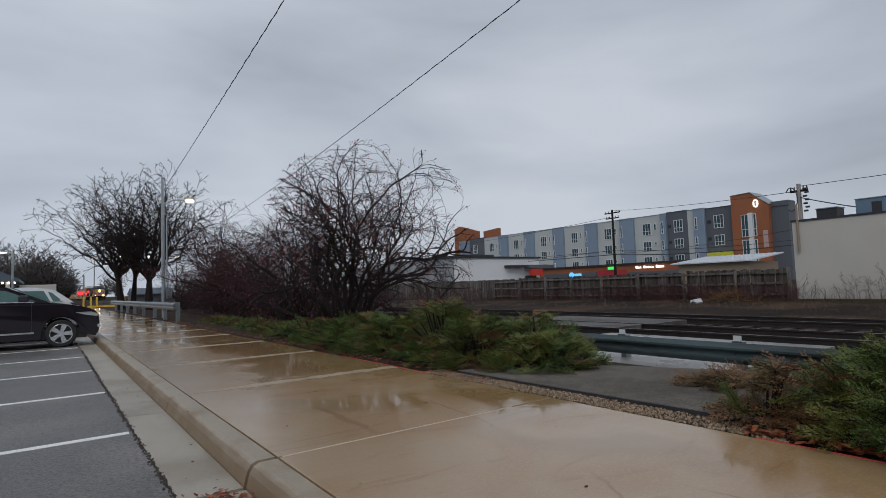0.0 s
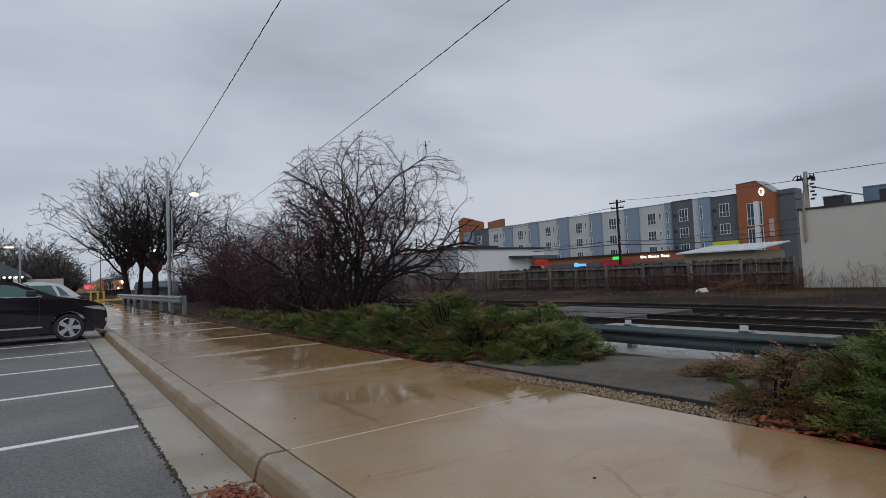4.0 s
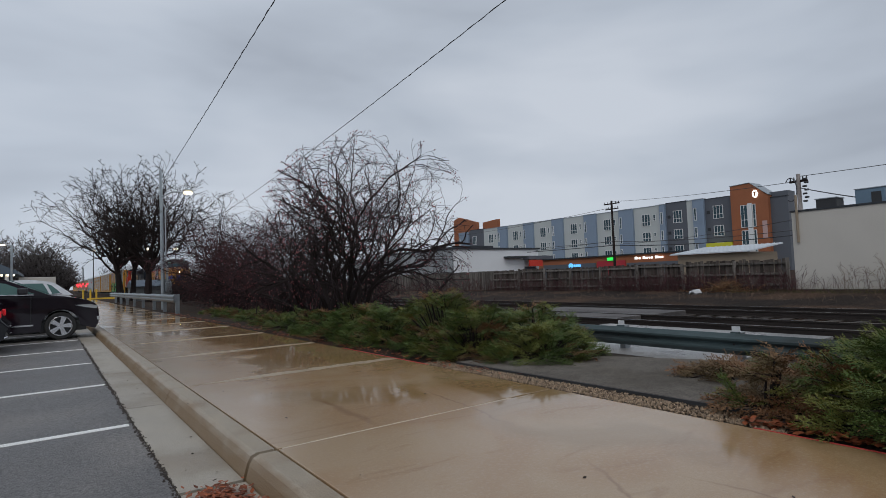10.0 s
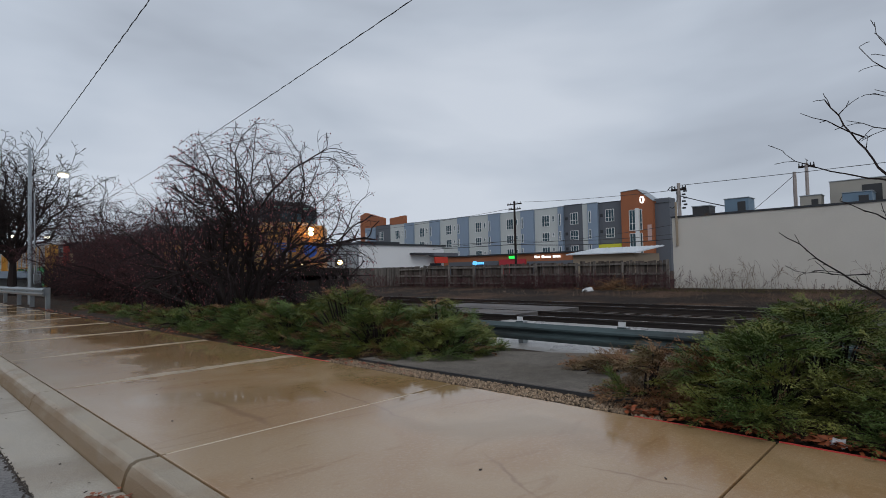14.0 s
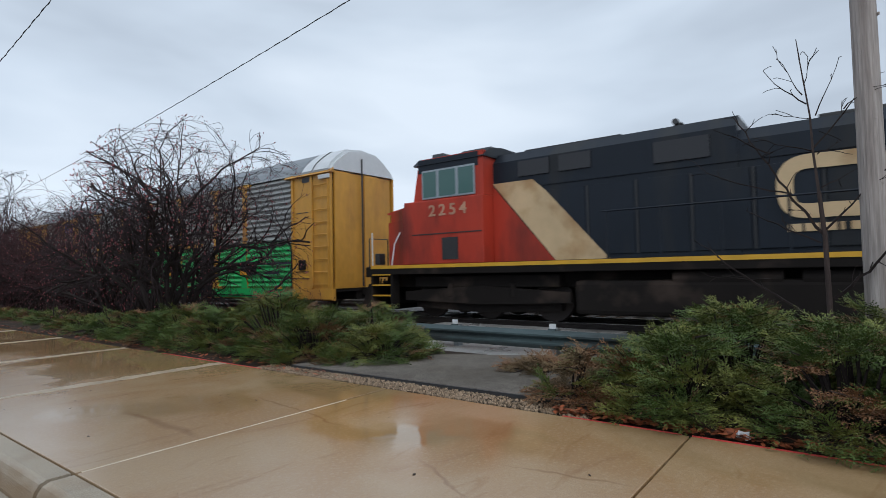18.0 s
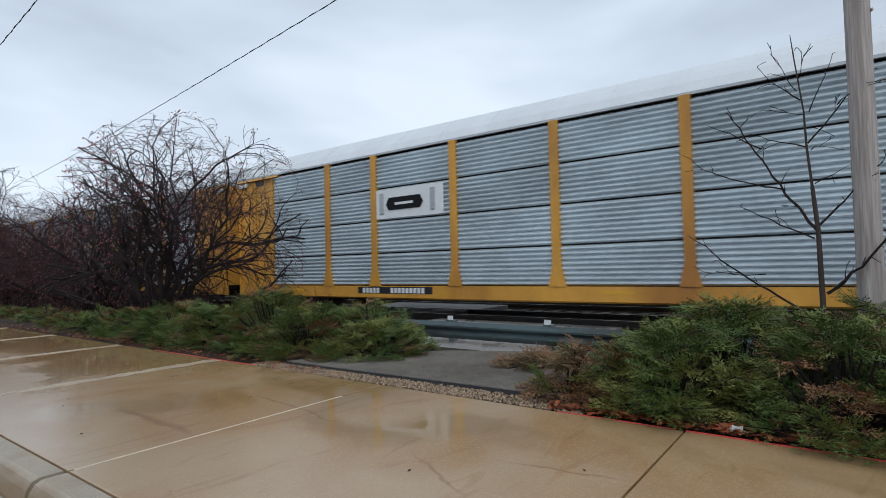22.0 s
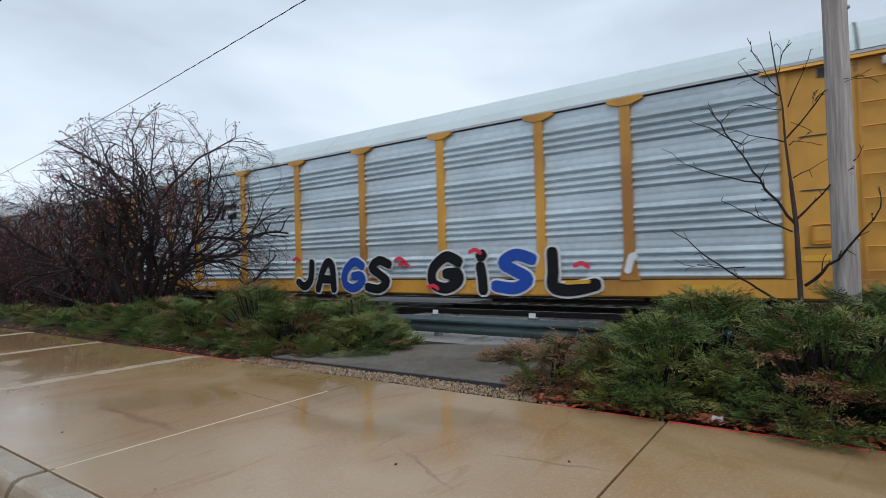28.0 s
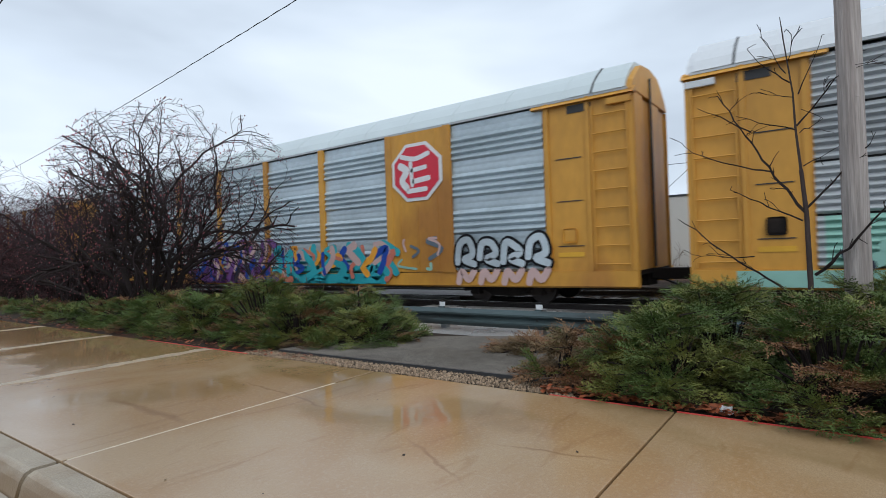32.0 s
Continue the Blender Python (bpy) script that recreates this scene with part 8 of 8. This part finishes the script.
for k, (x, y, h) in enumerate(((-8, 112, 11), (-3, 122, 12), (-1.5, 138, 10), (-15, 118, 13), (-5.5, 100, 8.5), (-11, 104, 10.5), (0.2, 114, 9.5), (-1.2, 121, 10.5), (-9, 150, 13), (-20, 128, 14), (-1, 150, 10), (-24, 112, 13), (24, 330, 11), (30, 350, 12), (1.5, 150, 9), (3.5, 172, 9.5), (5.5, 235, 11), (7.5, 300, 12), (-5, 160, 12))):
    bare_tree("distant bare tree with haze in its twig colour", x, y, 0, h * 0.40, h * 0.16, h, 60 + k, 20, 0.2, (0, 0), "far", 0.02 + 0.00012 * y, 13, 3)

# young tree with few branches beside the pole
sap = thing("young_tree", "young bare tree with thin upright branches", "tree")
rn = random.Random(77)
segs = []
trunk_pts = [Vector(p) for p in ((6.0, 0.18, 0.0), (6.0, 0.18, 0.8), (6.0, 0.19, 1.42), (6.0, 0.22, 1.83), (6.0, 0.25, 2.21), (5.99, 0.26, 2.54), (5.98, 0.32, 3.07), (5.98, 0.34, 3.27))]
for i, (a, b) in enumerate(zip(trunk_pts, trunk_pts[1:])):
    segs.append((a, b, 0.027 - 0.0033 * i, 0.027 - 0.0033 * (i + 1)))
wood("trunk", segs, M["youngbark"], sap, 10)
# each branch: where it leaves, where it ends, its thickness
for y0, z0, y1, z1, r in ((0.20, 1.44, 0.89, 2.66, 0.018), (0.43, 1.83, 1.21, 2.17, 0.011), (0.61, 2.24, 1.04, 2.52, 0.009), (0.18, 1.48, -0.28, 2.0, 0.014), (0.22, 1.36, 0.81, 1.69, 0.011), (0.37, 0.72, 1.27, 1.45, 0.014),
                          (0.62, 1.04, 1.16, 1.07, 0.007), (0.14, 0.86, -0.40, 1.52, 0.02), (0.24, 2.20, 0.72, 2.41, 0.008), (0.24, 2.24, -0.20, 2.82, 0.011), (0.01, 2.55, -0.17, 2.69, 0.007), (0.22, 2.53, 0.04, 2.92, 0.007),
                          (0.28, 2.65, 0.63, 3.06, 0.008), (0.22, 2.17, 0.04, 2.27, 0.006), (0.20, 1.86, -0.07, 2.01, 0.007), (0.29, 2.85, 0.25, 3.05, 0.005), (0.26, 2.51, 0.51, 2.57, 0.005), (0.31, 2.74, 0.44, 3.03, 0.006)):
    fine = []
    p, q = Vector((6.0, y0, z0)), Vector((6.0 + rn.uniform(-0.25, 0.1), y1, z1))
    n = max(4, int((q - p).length / 0.09))
    prev, bow = p, rn.uniform(-0.06, 0.02) * (q - p).length
    for i in range(1, n + 1):
        u = i / n
        c = p.lerp(q, u) + Vector((rn.gauss(0, 0.006), rn.gauss(0, 0.008), bow * 4 * u * (1 - u) + rn.gauss(0, 0.008)))
        fine.append((prev, c, r * (1 - 0.7 * (i - 1) / n), r * (1 - 0.7 * u)))
        if rn.random() < 0.8 and i > 1:
            d = ((c - prev).normalized() + Vector((rn.gauss(0, 0.5), rn.gauss(0, 0.8), rn.gauss(0.3, 0.6)))).normalized()
            limb(fine, c, d, rn.choice((0.04, 0.06, 0.1, 0.16, 0.24)) * rn.uniform(0.7, 1.2), r * 0.34, 2, 3, rn, 0.15, 0.02, 0.35, 0.6, None, 0.04)
        prev = c
    wood("branch", fine, M["bark"], sap, 5, thin=0.0032)


def juniper(label, x, y, rx, ry, h, seed, dead=0.0, group="junipers", plumes=1.0):
    """A low spreading juniper: arching plumes in tiers, each with swept branchlets of scaly leaves."""
    rn = random.Random(seed)
    t = thing("juniper_bush", label, "bush", group)
    live, brown, stems = ([], []), ([], []), []

    def plume(p, d, ln, store):
        verts, faces = store
        side = d.cross(Vector((0, 0, 1)))
        if side.length < 0.1:
            side = Vector((1, 0, 0))
        side.normalize()
        side = (side + Vector((0, 0, rn.gauss(0, 0.35)))).normalized()
        up = side.cross(d).normalized()
        bend = rn.uniform(-0.12, 0.22)
        n = max(6, int(ln / 0.019))

        def leaf(c, f, l, w, tilt):
            k = len(verts)
            g = f.cross(up) * w + up * (w * tilt)
            verts.extend((tuple(c + g), tuple(c - g), tuple(c + f * l)))
            faces.append((k, k + 1, k + 2))

        for i in range(n):
            u = (i + 0.5) / n
            c = p + d * (ln * u) - Vector((0, 0, bend * ln * u * u)) + up * rn.gauss(0, 0.006)
            axis = (d - Vector((0, 0, 2 * bend * u))).normalized()
            reach = ln * (0.12 + 0.20 * math.sin(min(1.0, u * 1.25) * 2.4)) * rn.uniform(0.7, 1.15)
            for s in (1, -1):
                f = (axis * rn.uniform(0.75, 1.1) + side * (s * rn.uniform(0.55, 0.9)) + up * rn.gauss(0.08, 0.22)).normalized()
                m = max(2, int(reach / 0.0145))
                for j in range(m):
                    q = c + f * (reach * (j + 0.3) / m) - Vector((0, 0, 0.10 * reach * (j / m) ** 2))
                    e = (f + side * (0.55 * (1 if (j + i) % 2 else -1)) + up * rn.gauss(0.15, 0.3)).normalized()
                    leaf(q, e, rn.uniform(0.012, 0.021), rn.uniform(0.0036, 0.006), rn.uniform(-0.8, 0.8))
                leaf(c + f * (reach * 0.85), f, 0.024, 0.005, rn.uniform(-0.5, 0.5))
        leaf(p + d * (ln * 0.9) - Vector((0, 0, bend * ln * 0.8)), (d - Vector((0, 0, 2 * bend))).normalized(), 0.04, 0.006, 0.2)

    pads = max(9, int(76 * rx * ry / 0.85 * plumes))
    skirt = pads // 3
    for b in range(pads + skirt):
        a = b * 2.39996 + rn.uniform(-0.4, 0.4)
        reach = math.sqrt((b + 0.6) / pads) if b < pads else rn.uniform(0.86, 1.06)
        out = Vector((math.cos(a), math.sin(a), 0))
        cap = h * (1 - 0.72 * min(1.0, reach) ** 3.0)
        low = b >= pads or (reach > 0.5 and rn.random() < 0.42)
        z = cap * (rn.uniform(0.15, 0.6) if low else rn.uniform(0.80, 1.10))
        rise = rn.uniform(0.0, 0.25) if low else rn.uniform(0.15, 0.55)
        lead = (out * rn.uniform(0.8, 1.05) + Vector((rn.gauss(0, 0.4), rn.gauss(0, 0.4), rise))).normalized()
        size = rn.uniform(0.19, 0.34)
        tip = Vector((x + out.x * rx * reach, y + out.y * ry * reach, max(0.08, z)))
        base = tip - lead * size * 0.9
        base.z = max(base.z, 0.03)
        root = Vector((x + out.x * 0.25 * rx * reach, y + out.y * 0.25 * ry * reach, 0.0))
        mid = root.lerp(base, 0.55) + Vector((0, 0, 0.04))
        for i, (p, q) in enumerate(((root, mid), (mid, base), (base, tip))):
            stems.append((p, q, 0.014 - 0.0035 * i, 0.0105 - 0.0035 * i))
        side = lead.cross(Vector((0, 0, 1))).normalized()
        store = brown if rn.random() < dead else live
        fan = 9
        for k in range(fan):
            u = (k + 0.5) / fan
            swing = (u - 0.5) * 2.0
            d = (lead * (1.0 - 0.35 * abs(swing)) + side * (swing * 0.85) + Vector((0, 0, rn.gauss(0.05, 0.16) - 0.16 * abs(swing)))).normalized()
            p = base + lead * (size * rn.uniform(0.0, 0.42)) + side * (swing * size * 0.16) + Vector((0, 0, rn.gauss(0, 0.018)))
            p.z = max(p.z, 0.03)
            plume(p, d, size * rn.uniform(0.5, 0.86), store if rn.random() > 0.03 else brown)
        for k in range(3):
            p = mid.lerp(base, rn.uniform(0.35, 1.0)) + Vector((rn.gauss(0, 0.04), rn.gauss(0, 0.04), 0.02))
            plume(p, (out + Vector((rn.gauss(0, 0.7), rn.gauss(0, 0.7), rn.uniform(0.1, 0.8)))).normalized(), size * rn.uniform(0.5, 0.8), store if rn.random() > 0.04 else brown)
    tagged(wood("underwood", stems, M["bark"], t, 4), kind="stuff")
    if live[0]:
        tagged(raw("foliage", *live, M["juniper"], t), kind="stuff")
    if brown[0]:
        tagged(raw("dry_foliage", *brown, M["deadjun"], t, "rust-brown dead sprays"), kind="stuff")
    return t


GREEN, MIXED = "dark green spreading juniper with feathery sprays", "dark green juniper with olive and brown patches"
for k, (x, y, rx, ry, h, dead) in enumerate(((5.45, 5.2, 0.95, 0.8, 0.45, 0.03), (5.2, 6.3, 1.05, 0.9, 0.62, 0.10), (5.35, 7.3, 1.1, 0.9, 0.86, 0.22), (5.0, 8.6, 0.9, 1.0, 0.56, 0.22), (5.2, 9.9, 1.05, 1.0, 0.60, 0.12), (5.15, 11.3, 1.0, 1.0, 0.46, 0.12),
                                             (5.1, 12.9, 0.95, 1.1, 0.40, 0.16), (5.2, 14.8, 0.9, 1.2, 0.28, 0.4), (5.4, 17.0, 0.8, 1.3, 0.30, 0.3), (5.4, 19.6, 0.8, 1.4, 0.24, 0.5), (5.5, 22.4, 0.8, 1.4, 0.22, 0.5), (6.3, 6.2, 0.9, 0.9, 0.62, 0.16), (6.2, 8.6, 0.9, 1.0, 0.72, 0.2))):
    juniper(GREEN if dead < 0.1 else MIXED, x - 0.05, y, rx, ry, h, 100 + k, 0.55 * dead, plumes=0.88 if y < 12 else 0.32)
for k, (x, y, rx, ry, h, dead) in enumerate(((5.05, 1.15, 0.98, 0.85, 0.66, 0.03), (5.0, 0.05, 0.98, 0.85, 0.74, 0.10), (5.85, 0.9, 0.95, 0.9, 0.80, 0.05), (5.2, -1.1, 1.05, 0.95, 0.76, 0.1), (6.1, -0.3, 0.9, 0.9, 0.86, 0.05), (5.2, -2.6, 1.1, 1.0, 0.76, 0.1), (6.2, -1.9, 0.9, 1.0, 0.85, 0.08), (5.3, -4.4, 1.1, 1.1, 0.76, 0.1))):
    juniper(GREEN if dead < 0.1 else MIXED, x - 0.10, y, rx, ry, h, 130 + k, dead)
juniper(GREEN, 4.85, 1.5, 0.5, 0.45, 0.42, 152, 0.05)
juniper("brown dying juniper at the slab edge", 4.6, 1.98, 0.46, 0.5, 0.44, 150, 0.88, plumes=1.1)
juniper("trailing rust-brown dead juniper branch", 5.6, 2.75, 0.45, 0.65, 0.15, 151, 0.98, plumes=0.7)

# fallen leaves along the bed edge, weeds and grass by the far wall
rn = random.Random(31)


def litter_leaves(name, label, places, size, mat):
    verts, faces = [], []
    for x, y, z in places:
        a, s, k = rn.uniform(0, 6.28), size * rn.uniform(0.6, 1.4), len(verts)
        u, v = Vector((math.cos(a), math.sin(a), rn.uniform(-0.4, 0.4))) * s, Vector((-math.sin(a), math.cos(a), rn.uniform(-0.4, 0.4))) * s * 0.6
        p = Vector((x, y, z))
        verts += [tuple(p + u), tuple(p + v * 0.9), tuple(p - u), tuple(p - v)]
        faces += [(k, k + 1, k + 2), (k, k + 2, k + 3)]
    return tagged(raw(name, verts, faces, M[mat]), label, "leaves", kind="stuff")


litter_leaves("fallen_leaves", "wet rust-coloured fallen leaves under the junipers", [(4.07 + abs(rn.gauss(0, 0.10)), (rn.uniform(-6, 2.0) if k % 4 else rn.uniform(4.4, 26)), rn.uniform(0.01, 0.05)) for k in range(2600)], 0.03, "leaf")
litter_leaves("gutter_leaves", "small drift of rust-red wet leaves in the gutter", [(0.9 + abs(rn.gauss(0, 0.10)) * (-1 if k % 4 else 0.6), 3.42 + rn.gauss(0, 0.16), -0.148 + rn.uniform(0, 0.03)) for k in range(900)], 0.024, "leaf")
litter_leaves("stray_leaves", "scattered dark leaf bits on the pavement", [(rn.uniform(0.7, 4.0), rn.uniform(1.0, 9.0), 0.004) if k % 3 else (rn.uniform(0.7, 1.02), rn.uniform(3.5, 10.0), -0.148) for k in range(46)], 0.012, "soil")


def weeds(name, label, places, h, mat, lean=0.35):
    segs = []
    for x, y, z in places:
        hh = h * rn.uniform(0.4, 1.2)
        p, d = Vector((x, y, z)), Vector((rn.gauss(0, lean), rn.gauss(0, lean), 1)).normalized()
        limb(segs, p, d, hh, 0.007, 1, 3, rn, 0.16, 0.0, 0.6, 0.6, None, 0.13)
    ob = wood(name, segs, M[mat], None, 3, thin=0.005)
    return tagged(ob, label, "weeds", kind="stuff")


clumps = [rn.uniform(-12, 9.4) for k in range(26)]
weeds("wall_weeds", "dry dead weeds in clumps along the cream wall", [(25.6 + rn.uniform(-0.4, 0.2), rn.choice(clumps) + rn.gauss(0, 0.22), 0.0) for k in range(170)], 0.95, "weed", 0.10)
weeds("low_wall_weeds", "low dark weeds at the wall foot", [(25.5 + rn.uniform(-0.5, 0.3), rn.uniform(-14, 9.6), 0.0) for k in range(420)], 0.28, "redtwig", 0.5)
weeds("fence_weeds", "dark dry brambles along the fence foot", [(25.6 + rn.uniform(-0.9, 0.3), rn.uniform(9.5, 50) if k % 3 else rn.gauss(15, 3.4), -0.05) for k in range(1700)], 0.85, "redtwig", 0.45)
weeds("far_bank_weeds", "dark dry stalks on the bank beyond the tracks", [(rn.uniform(20.5, 25.5), rn.uniform(-8, 50), -0.15) for k in range(900)], 0.22, "weed", 0.7)
weeds("trackside_weeds", "dead stalks between the bushes and the track", [(rn.uniform(7.4, 9.8), rn.uniform(8.5, 40), -0.25) for k in range(300)], 0.9, "redtwig", 0.5)
segs = []
for k in range(3000):
    x, y = 24.9 + rn.gauss(0, 0.7), rn.uniform(-14, 12)
    p = Vector((x, y, -0.02))
    segs.append((p, p + Vector((rn.gauss(0, 0.05), rn.gauss(0, 0.05), rn.uniform(0.06, 0.18))), 0.008, 0.002))
tagged(wood("verge_grass", segs, M["grass"], None, 3), "thin grass along the wall foot", "grass", kind="stuff")
heap = thing("brush_heap", "heap of rust-brown cut brush by the fence", "debris")
segs = []
for k in range(260):
    u = rn.gauss(0, 0.55)
    limb(segs, Vector((24.9 + rn.gauss(0, 0.3), 12.4 + u, rn.uniform(-0.1, 0.5) * max(0.1, 1 - abs(u)))), Vector((rn.gauss(0, 0.4), rn.gauss(0, 1), rn.uniform(-0.2, 0.6))).normalized(), rn.uniform(0.3, 0.8), 0.012, 2, 2, rn, 0.15)
tagged(wood("brush", segs, M["deadjun"], heap, 3), kind="stuff")
lit = thing("litter_bag", "crumpled white plastic litter by the track", "litter")
bm = bmesh.new()
bmesh.ops.create_icosphere(bm, subdivisions=2, radius=0.22, matrix=pose(23.9, 13.3, 0.0) @ Matrix.Diagonal((1, 1.3, 0.55, 1)))
for v in bm.verts:
    v.co += Vector((rn.gauss(0, 0.03), rn.gauss(0, 0.03), rn.gauss(0, 0.03)))
part("bag", bm, M["litter"], lit)
lit = thing("litter_bag", "crumpled white plastic litter under the junipers", "litter")
bm = bmesh.new()
bmesh.ops.create_icosphere(bm, subdivisions=2, radius=0.036, matrix=pose(4.14, 0.62, 0.03) @ Matrix.Diagonal((1, 1.3, 0.6, 1)))
for v in bm.verts:
    v.co += Vector((rn.gauss(0, 0.01), rn.gauss(0, 0.01), rn.gauss(0, 0.01)))
part("bag", bm, M["litter"], lit)


motions()
